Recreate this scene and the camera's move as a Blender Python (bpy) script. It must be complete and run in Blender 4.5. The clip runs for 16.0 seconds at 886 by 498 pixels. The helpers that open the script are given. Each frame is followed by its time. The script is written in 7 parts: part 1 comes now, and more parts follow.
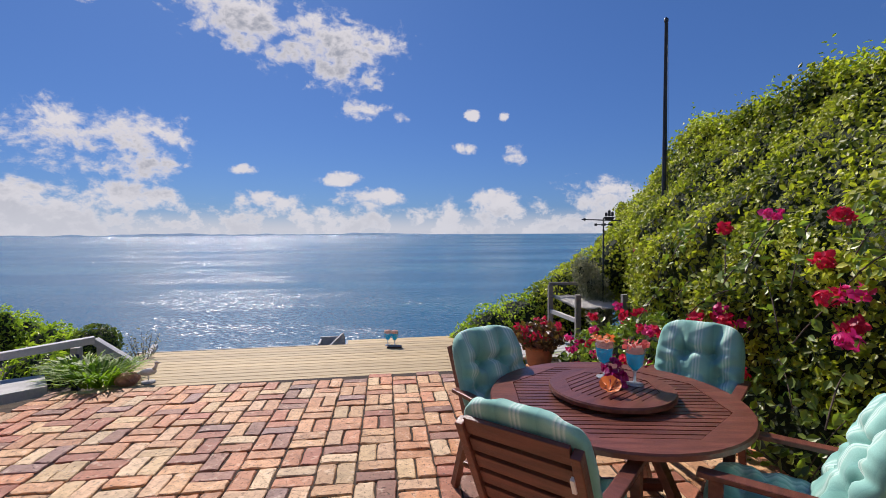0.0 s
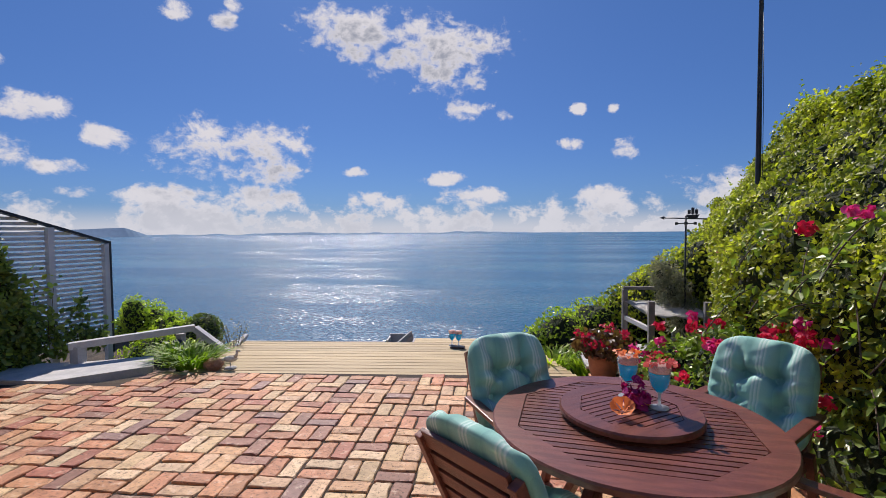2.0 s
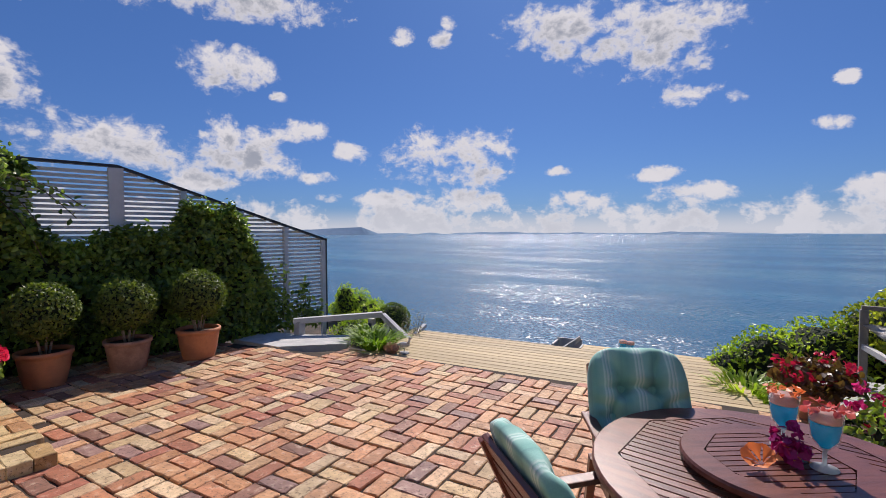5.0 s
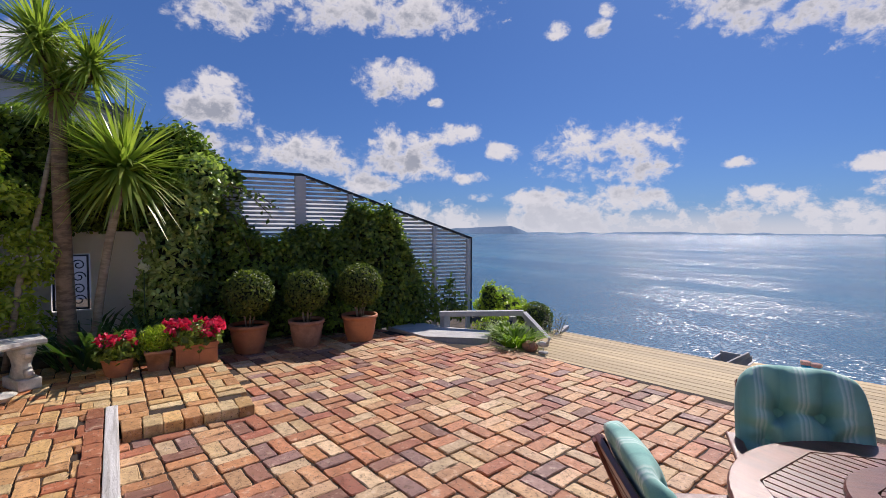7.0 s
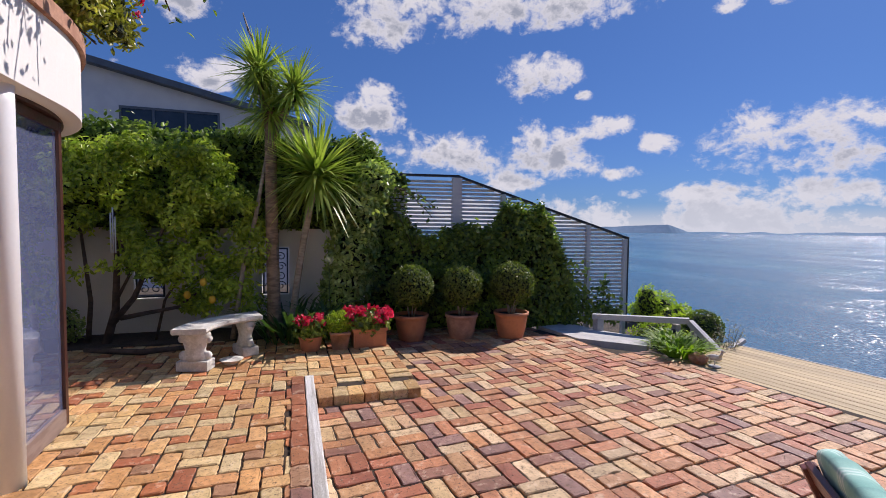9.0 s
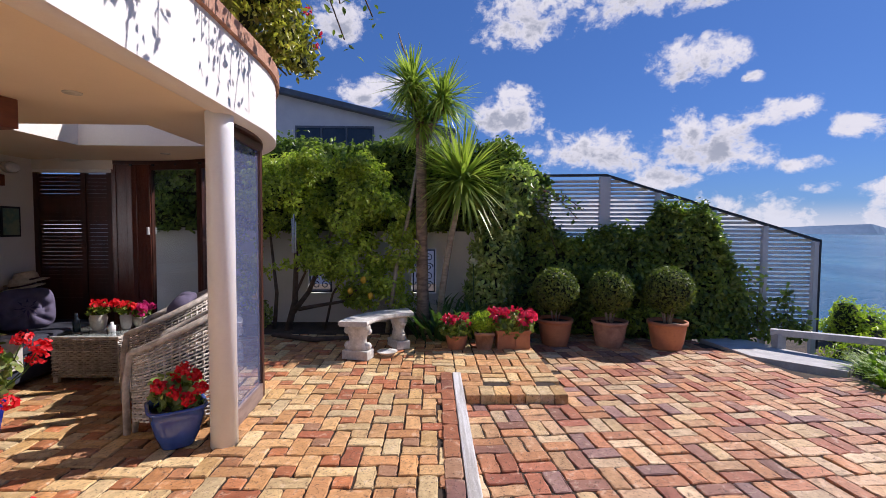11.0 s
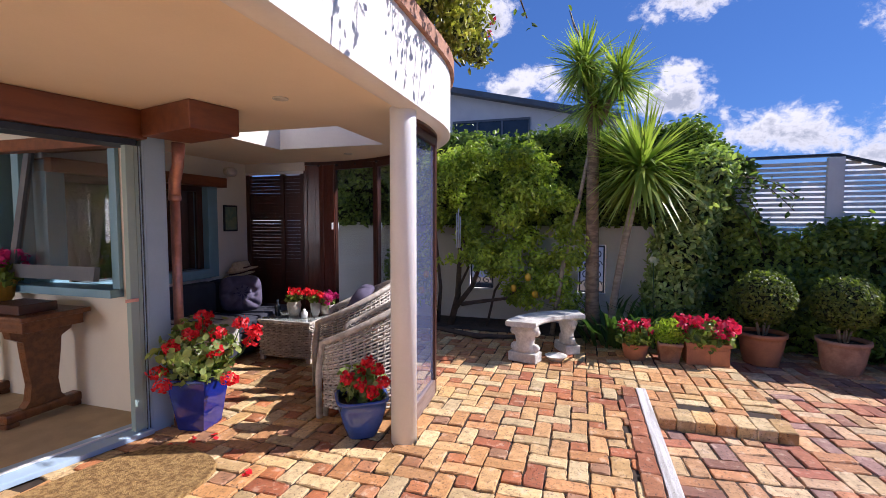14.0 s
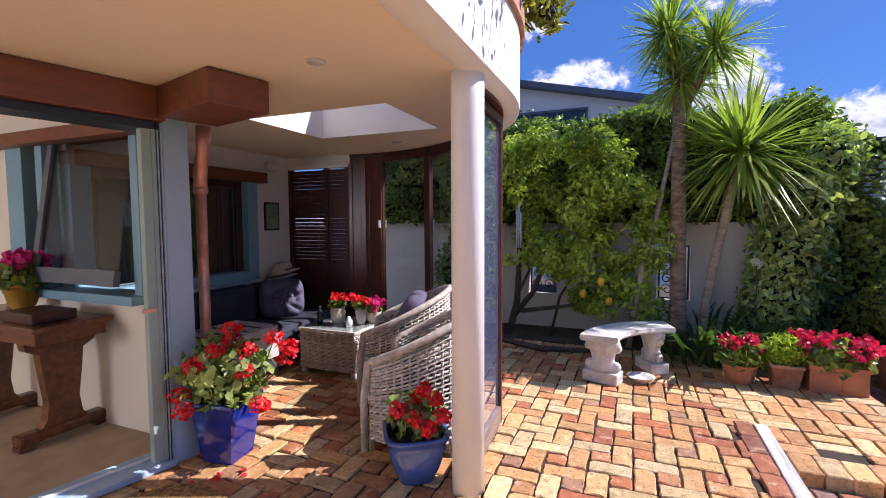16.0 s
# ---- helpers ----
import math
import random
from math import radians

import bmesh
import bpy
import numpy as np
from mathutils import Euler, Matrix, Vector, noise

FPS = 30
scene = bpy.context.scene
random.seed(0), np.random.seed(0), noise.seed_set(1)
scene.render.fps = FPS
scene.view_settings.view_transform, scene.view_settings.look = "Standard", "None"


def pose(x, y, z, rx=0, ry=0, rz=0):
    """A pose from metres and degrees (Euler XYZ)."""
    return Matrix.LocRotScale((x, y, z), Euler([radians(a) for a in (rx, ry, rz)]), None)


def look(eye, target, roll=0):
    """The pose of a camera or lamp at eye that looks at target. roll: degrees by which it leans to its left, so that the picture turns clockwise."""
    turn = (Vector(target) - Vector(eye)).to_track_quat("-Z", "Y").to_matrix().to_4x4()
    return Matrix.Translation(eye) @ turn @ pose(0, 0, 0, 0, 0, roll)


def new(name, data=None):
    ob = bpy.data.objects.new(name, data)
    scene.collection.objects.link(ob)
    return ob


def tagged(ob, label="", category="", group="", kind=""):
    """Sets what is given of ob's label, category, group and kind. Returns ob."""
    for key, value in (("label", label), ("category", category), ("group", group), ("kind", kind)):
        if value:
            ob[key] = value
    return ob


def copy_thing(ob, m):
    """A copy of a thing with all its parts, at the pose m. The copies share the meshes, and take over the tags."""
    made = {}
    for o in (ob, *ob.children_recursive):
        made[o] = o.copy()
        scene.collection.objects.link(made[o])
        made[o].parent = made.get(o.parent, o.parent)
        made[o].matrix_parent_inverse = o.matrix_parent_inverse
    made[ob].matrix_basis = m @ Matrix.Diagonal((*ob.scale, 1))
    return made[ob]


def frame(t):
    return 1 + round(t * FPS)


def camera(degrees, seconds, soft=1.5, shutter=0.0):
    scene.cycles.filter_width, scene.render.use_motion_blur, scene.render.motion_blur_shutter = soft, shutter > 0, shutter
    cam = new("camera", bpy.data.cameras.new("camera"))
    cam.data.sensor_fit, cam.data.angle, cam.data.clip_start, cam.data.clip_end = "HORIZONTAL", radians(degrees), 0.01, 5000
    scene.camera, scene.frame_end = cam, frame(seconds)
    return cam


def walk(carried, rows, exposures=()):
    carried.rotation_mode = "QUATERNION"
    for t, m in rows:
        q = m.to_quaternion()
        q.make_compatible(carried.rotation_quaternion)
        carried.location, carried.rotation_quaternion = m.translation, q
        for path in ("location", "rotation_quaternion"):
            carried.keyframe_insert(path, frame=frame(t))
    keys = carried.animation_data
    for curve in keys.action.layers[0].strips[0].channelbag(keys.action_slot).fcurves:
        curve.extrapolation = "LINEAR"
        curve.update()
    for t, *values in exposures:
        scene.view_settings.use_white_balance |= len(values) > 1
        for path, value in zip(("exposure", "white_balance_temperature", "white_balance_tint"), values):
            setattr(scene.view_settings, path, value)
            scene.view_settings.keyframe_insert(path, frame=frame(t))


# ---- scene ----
cam = camera(88.1, 16.0, soft=0.5)
PATH = [
    (0, (0.979, 0.818, 1.358), (1.05, 2.815, 1.283), -0.3),
    (0.5, (1.092, 0.828, 1.362), (1.07, 2.826, 1.288), -0.3),
    (1, (1.225, 0.855, 1.361), (1.089, 2.849, 1.288), -0.3),
    (1.5, (1.33, 0.882, 1.366), (1.088, 2.866, 1.292), -0.3),
    (2, (1.454, 0.921, 1.377), (1.083, 2.885, 1.298), -0.5),
    (2.5, (1.557, 0.948, 1.375), (1.065, 2.885, 1.299), -0.4),
    (3, (1.643, 0.971, 1.377), (1.019, 2.87, 1.303), -0.4),
    (3.5, (1.715, 1.016, 1.375), (0.957, 2.865, 1.301), -0.4),
    (4, (1.763, 1.075, 1.38), (0.863, 2.859, 1.301), -0.3),
    (4.2, (1.775, 1.092, 1.384), (0.822, 2.848, 1.302), -0.3),
    (6.3, (1.967, 1.113, 1.37), (0.497, 2.468, 1.299), 0.2),
    (6.5, (1.974, 1.123, 1.38), (0.46, 2.427, 1.302), 0.2),
    (7, (1.995, 1.104, 1.383), (0.379, 2.279, 1.303), 0.2),
    (7.5, (2.012, 1.071, 1.384), (0.312, 2.121, 1.303), 0.3),
    (8, (2.017, 1.017, 1.39), (0.24, 1.931, 1.305), 0.5),
    (8.5, (2.019, 0.98, 1.396), (0.179, 1.758, 1.307), 0.6),
    (9, (2.015, 0.934, 1.397), (0.12, 1.564, 1.304), 0.6),
    (9.2, (2.001, 0.911, 1.399), (0.088, 1.486, 1.301), 0.8),
    (11.3, (2.012, 0.83, 1.401), (0.015, 0.8, 1.302), 0.2),
    (11.5, (1.994, 0.816, 1.413), (-0.002, 0.736, 1.304), 0.2),
    (12, (1.968, 0.776, 1.412), (-0.019, 0.576, 1.302), 0.2),
    (12.5, (1.934, 0.74, 1.419), (-0.039, 0.435, 1.303), 0.1),
    (13, (1.905, 0.696, 1.425), (-0.049, 0.285, 1.306), 0.1),
    (13.5, (1.861, 0.647, 1.423), (-0.072, 0.148, 1.304), 0.1),
    (14, (1.764, 0.581, 1.419), (-0.147, 0.005, 1.298), 0.1),
    (14.5, (1.663, 0.538, 1.426), (-0.227, -0.104, 1.301), -0.1),
    (15, (1.517, 0.454, 1.414), (-0.354, -0.243, 1.29), -0.0),
    (15.5, (1.383, 0.366, 1.405), (-0.474, -0.367, 1.28), -0.1),
    (16, (1.235, 0.265, 1.389), (-0.611, -0.496, 1.267), -0.3),
]
walk(cam, [(t, look(eye, target, roll)) for t, eye, target, roll in PATH],
     exposures=[(0, 0.18, 6500, 18), (4, 0.18, 6500, 18), (9, 0.22, 6350, 21), (11.5, 0.40, 6150, 22), (14, 0.64, 6000, 23), (16, 0.84, 5950, 24)])


# ---- light ----
SUN_AZ, SUN_EL = 23.0, 43.0      # degrees to the left of +y, and above the horizon
sun = new("sun", bpy.data.lights.new("sun", "SUN"))
sun.data.energy, sun.data.angle, sun.data.color = 4.5, radians(0.53), (1.0, 0.94, 0.84)
_d = Vector((-math.sin(radians(SUN_AZ)) * math.cos(radians(SUN_EL)), math.cos(radians(SUN_AZ)) * math.cos(radians(SUN_EL)), math.sin(radians(SUN_EL))))
sun.matrix_world = look(_d * 50, (0, 0, 0))


class Nodes:
    """Short spelling for shader nodes."""

    def __init__(self, tree):
        self.t = tree

    def add(self, kind, ins=None, **kw):
        n = self.t.nodes.new(kind)
        for k, v in kw.items():
            setattr(n, k, v)
        for k, v in (ins or {}).items():
            if isinstance(v, bpy.types.NodeSocket):
                self.t.links.new(v, n.inputs[k])
            else:
                n.inputs[k].default_value = v
        return n

    def m(self, op, a, b=0.0, c=0.0, clamp=False):
        n = self.add("ShaderNodeMath", {0: a, 1: b, 2: c}, operation=op, use_clamp=clamp)
        return n.outputs[0]

    def mix(self, f, a, b, blend="MIX"):
        n = self.add("ShaderNodeMix", {0: f, 6: a, 7: b}, data_type="RGBA", blend_type=blend)
        return n.outputs[2]

    def ramp(self, f, stops):
        n = self.add("ShaderNodeValToRGB", {0: f})
        e = n.color_ramp.elements
        while len(e) < len(stops):
            e.new(0.5)
        for el, (p, c) in zip(e, stops):
            el.position, el.color = p, (*c, 1) if len(c) == 3 else c
        return n.outputs[0]

    def smooth(self, f, lo, hi):
        n = self.add("ShaderNodeMapRange", {0: f, 1: lo, 2: hi, 3: 0.0, 4: 1.0}, interpolation_type="SMOOTHSTEP")
        return n.outputs[0]


def make_world():
    w = bpy.data.worlds.new("sky")
    scene.world = w
    w.use_nodes = True
    w.node_tree.nodes.clear()
    n = Nodes(w.node_tree)
    sky = n.add("ShaderNodeTexSky", sky_type="NISHITA", sun_disc=False, sun_elevation=radians(SUN_EL), sun_rotation=radians(-SUN_AZ), altitude=20.0, air_density=1.0, dust_density=0.35, ozone_density=2.5)
    co = n.add("ShaderNodeTexCoord").outputs["Generated"]
    xyz = n.add("ShaderNodeSeparateXYZ", {0: co})
    az = n.m("MULTIPLY", n.m("ARCTAN2", n.m("MULTIPLY", xyz.outputs[0], -1.0), xyz.outputs[1]), 57.2958)
    el = n.m("MULTIPLY", n.m("ARCSINE", xyz.outputs[2]), 57.2958)
    # cumulus: (azimuth, elevation, half width, half height) in degrees
    heaps = [(18.5, 23.0, 7.5, 2.6), (11.8, 20.6, 7.4, 3.6), (7.2, 14.3, 2.7, 1.2), (3.0, 13.9, 1.1, 0.7), (-5.7, 14.0, 0.8, 0.6), (-9.6, 13.9, 0.6, 0.5), (-4.3, 10.2, 1.8, 0.7), (-11.0, 9.3, 1.5, 1.2), (10.3, 6.5, 2.2, 0.7), (21.3, 7.2, 1.2, 0.6),
             (5.9, 3.6, 3.2, 1.6), (-8.5, 3.3, 3.6, 1.5), (-20.5, 3.9, 6.0, 2.3), (40.6, 22.8, 1.3, 1.0), (34.4, 24.1, 1.0, 0.7), (35.5, 22.5, 1.3, 0.8), (46.4, 9.4, 2.2, 1.2), (48.9, 4.2, 2.6, 0.7), (38.5, 9.3, 4.9, 2.7), (30.5, 8.9, 4.2, 3.0), (41.7, 3.9, 4.0, 1.2), (32.0, 3.4, 6.5, 1.7), (20.0, 3.2, 5.0, 1.5),
             (67.3, 25.0, 14.5, 2.4), (78.0, 22.5, 6.0, 2.0), (60.2, 17.8, 4.8, 2.3), (54.9, 15.4, 1.0, 0.6), (80.3, 13.6, 4.2, 2.6), (81.4, 9.4, 2.2, 1.6), (71.9, 8.8, 6.5, 2.8), (60.0, 10.0, 4.6, 2.6), (52.9, 11.6, 2.7, 1.2), (63.5, 5.5, 3.4, 1.2), (56.1, 7.6, 3.9, 1.5), (50.4, 6.4, 2.5, 0.8),
             (96.0, 15.6, 5.4, 1.9), (101.0, 23.8, 3.5, 2.4), (125, 18, 12, 4), (165, 18, 18, 5), (-125, 20, 20, 6), (-70, 14, 18, 5)]
    spot = n.add("ShaderNodeCombineXYZ", {0: az, 1: el}).outputs[0]
    above = n.add("ShaderNodeVectorMath", {0: spot, 1: (-0.6, 2.2, 0)}, operation="ADD").outputs[0]

    def field(at):
        low = None
        for a, e, wdt, h in heaps:
            q = n.add("ShaderNodeVectorMath", {0: at, 1: (1 / wdt, 1 / h, 0), 2: (-a / wdt, -e / h, 0)}, operation="MULTIPLY_ADD").outputs[0]
            d = n.add("ShaderNodeVectorMath", {0: q, 1: q}, operation="DOT_PRODUCT").outputs["Value"]
            low = d if low is None else n.m("SMOOTH_MIN", low, d, 0.35)
        return n.m("MAXIMUM", n.m("SUBTRACT", 1.0, low), -2.6)

    # a bank of cloud low along the horizon
    edge = n.add("ShaderNodeTexNoise", {"Vector": co, "Scale": 9.0, "Detail": 3.0}).outputs[0]
    bank = n.m("SUBTRACT", 1.0, n.m("POWER", n.m("DIVIDE", n.m("SUBTRACT", el, 0.8), n.m("MULTIPLY_ADD", edge, 4.4, 0.4)), 2.0))
    heap1 = n.m("MAXIMUM", field(spot), bank)
    heap2 = field(above)
    # billows: rounded puffs at three sizes, torn by finer noise
    stretch = n.add("ShaderNodeMapping", {"Vector": co, "Scale": (1.0, 1.0, 1.35)}).outputs[0]
    tear = n.add("ShaderNodeTexNoise", {"Vector": stretch, "Scale": 8.5, "Detail": 7.0, "Roughness": 0.58}).outputs
    warp = n.add("ShaderNodeVectorMath", {0: tear[1], 1: (0.05, 0.05, 0.05), 2: stretch}, operation="MULTIPLY_ADD").outputs[0]
    puffs = n.add("ShaderNodeTexVoronoi", {"Vector": warp, "Scale": 17.0, "Detail": 3.0, "Roughness": 0.55, "Lacunarity": 2.3}, normalize=True).outputs[0]
    wisps = n.add("ShaderNodeTexNoise", {"Vector": warp, "Scale": 34.0, "Detail": 5.0, "Roughness": 0.65}).outputs[0]
    billow = n.m("ADD", n.m("MULTIPLY", n.m("SUBTRACT", wisps, 0.5), 2.4), n.m("ADD", n.m("MULTIPLY", n.m("SUBTRACT", 0.32, puffs), 2.2), n.m("MULTIPLY", n.m("SUBTRACT", tear[0], 0.5), 3.6)))
    dens = n.m("MULTIPLY_ADD", heap1, 0.62, n.m("SUBTRACT", billow, 0.0))
    over = n.m("MULTIPLY_ADD", heap2, 0.62, n.m("SUBTRACT", billow, 0.0))
    cover = n.m("POWER", n.smooth(dens, -0.25, 0.70), 1.3)
    # thick parts with more cloud over them are grey; the rims stay white
    shade = n.m("MULTIPLY", n.smooth(over, -0.40, 0.90), n.smooth(dens, 0.22, 1.30))
    crease = n.m("MULTIPLY", n.smooth(puffs, 0.20, 0.60), 0.16)
    tone = n.mix(n.m("ADD", n.m("MULTIPLY", n.m("MULTIPLY", shade, n.m("MULTIPLY_ADD", n.smooth(el, 9.0, 1.0), -0.55, 1.0)), 0.80), n.m("MULTIPLY", crease, n.smooth(dens, 0.2, 0.6)), clamp=True), (1.0, 1.0, 1.0, 1), (0.33, 0.38, 0.46, 1))
    haze = n.smooth(el, 7.0, -0.5)
    cover = n.m("MAXIMUM", cover, n.m("MULTIPLY", n.smooth(el, 3.2, 0.0), 0.80))
    tone = n.mix(n.m("MULTIPLY", haze, 0.50), tone, (0.80, 0.88, 0.97, 1))
    s1 = n.add("ShaderNodeBackground", {0: n.mix(0.30, n.mix(1.0, sky.outputs[0], (0.50, 0.80, 1.28, 1), "MULTIPLY"), (1.7, 4.5, 11.5, 1)), 1: 0.046})
    s2 = n.add("ShaderNodeBackground", {0: tone, 1: 0.63})
    mx = n.add("ShaderNodeMixShader", {0: n.m("MULTIPLY", cover, 0.96), 1: s1.outputs[0], 2: s2.outputs[0]})
    n.add("ShaderNodeOutputWorld", {0: mx.outputs[0]})


make_world()


# ---- materials ----
def mat(name, col, col2=None, rough=0.6, metal=0.0, scale=6.0, fine=70.0, bump=0.2, depth=0.003, rnd=0.0, spec=0.5, stretch=(1, 1, 1), grime=0.25, emit=0.0, sub=0.0, coat=0.0):
    """Base colour drifting between two tones at one scale, with grain and relief at a finer one; rnd varies it from piece to piece."""
    m = bpy.data.materials.new(name)
    m.use_nodes = True
    n = Nodes(m.node_tree)
    p = m.node_tree.nodes["Principled BSDF"]
    co = n.add("ShaderNodeMapping", {"Vector": n.add("ShaderNodeTexCoord").outputs["Object"], "Scale": stretch}).outputs[0]
    big = n.add("ShaderNodeTexNoise", {"Vector": co, "Scale": scale, "Detail": 4.0, "Roughness": 0.6}).outputs[0]
    small = n.add("ShaderNodeTexNoise", {"Vector": co, "Scale": fine, "Detail": 4.0, "Roughness": 0.65}).outputs[0]
    col2 = col2 or tuple(c * 0.75 for c in col)
    c = n.mix(n.smooth(big, 0.35, 0.65), (*col, 1), (*col2, 1))
    v = n.m("MULTIPLY_ADD", small, 2 * grime, 1 - grime)
    if rnd:
        r = n.m("FRACT", n.m("ADD", n.add("ShaderNodeObjectInfo").outputs["Random"], n.add("ShaderNodeNewGeometry").outputs["Random Per Island"]))
        v = n.m("MULTIPLY", v, n.m("MULTIPLY_ADD", r, 2 * rnd, 1 - rnd))
    c = n.mix(1.0, c, n.add("ShaderNodeCombineColor", {0: v, 1: v, 2: v}).outputs[0], "MULTIPLY")
    m.node_tree.links.new(c, p.inputs["Base Color"])
    p.inputs["Metallic"].default_value = metal
    p.inputs["Specular IOR Level"].default_value = spec
    p.inputs["Coat Weight"].default_value = coat
    m.node_tree.links.new(n.m("ADD", n.m("MULTIPLY", n.m("SUBTRACT", small, 0.5), 0.3), rough, clamp=True), p.inputs["Roughness"])
    if bump:
        b = n.add("ShaderNodeBump", {"Strength": bump, "Distance": depth, "Height": n.m("ADD", small, n.m("MULTIPLY", big, 0.6))})
        m.node_tree.links.new(b.outputs[0], p.inputs["Normal"])
    if emit:
        m.node_tree.links.new(c, p.inputs["Emission Color"])
        p.inputs["Emission Strength"].default_value = emit
    return m


def leaf_mat(name, dark, light, rough=0.38, through_light=0.35, hue=0.0, tint=(1.3, 1.5, 0.6, 1)):
    """Leaves: each one its own tone, some light coming through."""
    m = bpy.data.materials.new(name)
    m.use_nodes = True
    n = Nodes(m.node_tree)
    p = m.node_tree.nodes["Principled BSDF"]
    r = n.add("ShaderNodeNewGeometry").outputs["Random Per Island"]
    co = n.add("ShaderNodeTexCoord").outputs["Object"]
    patch = n.smooth(n.add("ShaderNodeTexNoise", {"Vector": co, "Scale": 2.2, "Detail": 3.0}).outputs[0], 0.35, 0.65)
    f = n.m("ADD", n.m("MULTIPLY", r, 0.65), n.m("MULTIPLY", patch, 0.35))
    c = n.ramp(f, [(0.0, dark), (0.55, tuple((a + b) / 2 for a, b in zip(dark, light))), (0.93, light), (1.0, tuple(min(1, x * 1.25 + hue) for x in light))])
    m.node_tree.links.new(c, p.inputs["Base Color"])
    p.inputs["Roughness"].default_value = rough
    tr = n.add("ShaderNodeBsdfTranslucent", {0: n.mix(1.0, c, tint, "MULTIPLY")})
    mx = n.add("ShaderNodeMixShader", {0: through_light, 1: p.outputs[0], 2: tr.outputs[0]})
    m.node_tree.links.new(mx.outputs[0], m.node_tree.nodes["Material Output"].inputs[0])
    return m


def brick_mat(name, tones):
    m = bpy.data.materials.new(name)
    m.use_nodes = True
    n = Nodes(m.node_tree)
    p = m.node_tree.nodes["Principled BSDF"]
    r = n.m("FRACT", n.m("ADD", n.add("ShaderNodeObjectInfo").outputs["Random"], n.add("ShaderNodeNewGeometry").outputs["Random Per Island"]))
    co = n.add("ShaderNodeNewGeometry").outputs["Position"]
    step = 1.0 / len(tones)
    ramp = n.add("ShaderNodeValToRGB", {0: r})
    ramp.color_ramp.interpolation = "CONSTANT"
    e = ramp.color_ramp.elements
    while len(e) < len(tones):
        e.new(0.5)
    for i, t in enumerate(tones):
        e[i].position, e[i].color = i * step, (*t, 1)
    r2 = n.m("FRACT", n.m("MULTIPLY", r, 37.0))
    big = n.add("ShaderNodeTexNoise", {"Vector": co, "Scale": 14.0, "Detail": 5.0, "Roughness": 0.65}).outputs[0]
    pits = n.add("ShaderNodeTexNoise", {"Vector": co, "Scale": 62.0, "Detail": 4.0, "Roughness": 0.75}).outputs[0]
    stain = n.add("ShaderNodeTexNoise", {"Vector": co, "Scale": 1.1, "Detail": 3.0}).outputs[0]
    v = n.m("MULTIPLY", n.m("MULTIPLY_ADD", r2, 0.4, 0.8), n.m("MULTIPLY_ADD", big, 1.1, 0.45))
    v = n.m("MULTIPLY", v, n.m("MULTIPLY_ADD", stain, 0.6, 0.70))
    blotch = n.add("ShaderNodeTexNoise", {"Vector": co, "Scale": 27.0, "Detail": 4.0, "Roughness": 0.7}).outputs[0]
    c = n.mix(1.0, ramp.outputs[0], n.add("ShaderNodeCombineColor", {0: v, 1: v, 2: v}).outputs[0], "MULTIPLY")
    c = n.mix(n.m("MULTIPLY", n.smooth(big, 0.55, 0.68), 0.5), c, (0.62, 0.50, 0.36, 1))      # lime bloom
    c = n.mix(n.m("MULTIPLY", n.smooth(blotch, 0.50, 0.66), 0.45), c, (0.24, 0.12, 0.06, 1))    # grime
    c = n.mix(n.m("MULTIPLY", n.smooth(blotch, 0.62, 0.72), 0.7), c, (0.07, 0.045, 0.03, 1))   # holes
    c = n.mix(n.m("MULTIPLY", n.smooth(pits, 0.57, 0.66), 0.8), c, (0.07, 0.05, 0.04, 1))     # pits
    m.node_tree.links.new(c, p.inputs["Base Color"])
    p.inputs["Roughness"].default_value = 0.66
    p.inputs["Specular IOR Level"].default_value = 0.45
    b = n.add("ShaderNodeBump", {"Strength": 0.8, "Distance": 0.008, "Height": n.m("SUBTRACT", big, n.m("MULTIPLY", n.smooth(pits, 0.55, 0.72), 0.5))})
    m.node_tree.links.new(b.outputs[0], p.inputs["Normal"])
    return m


def glass_mat(name, tint=(0.9, 0.95, 0.97), rough=0.0, clear=0.85, gloss=0.75, film=0.0):
    """A thin pane: mostly clear, with a mirror's gloss at grazing angles."""
    m = bpy.data.materials.new(name)
    m.use_nodes = True
    n = Nodes(m.node_tree)
    m.node_tree.nodes.remove(m.node_tree.nodes["Principled BSDF"])
    t = n.add("ShaderNodeBsdfTransparent", {0: (*(c * clear for c in tint), 1)})
    g = n.add("ShaderNodeBsdfGlossy", {0: (1, 1, 1, 1), 1: rough})
    f = n.add("ShaderNodeLayerWeight", {0: 0.5}).outputs["Facing"]
    under = t.outputs[0]
    # film mixes in flat blue, which also stands for reflected sky
    if film:
        under = n.add("ShaderNodeMixShader", {0: film, 1: under, 2: n.add("ShaderNodeBsdfDiffuse", {0: (0.24, 0.28, 0.46, 1)}).outputs[0]}).outputs[0]
    mx = n.add("ShaderNodeMixShader", {0: n.m("MULTIPLY_ADD", n.m("POWER", f, 4.0), gloss, 0.045, clamp=True), 1: under, 2: g.outputs[0]})
    m.node_tree.links.new(mx.outputs[0], m.node_tree.nodes["Material Output"].inputs[0])
    return m


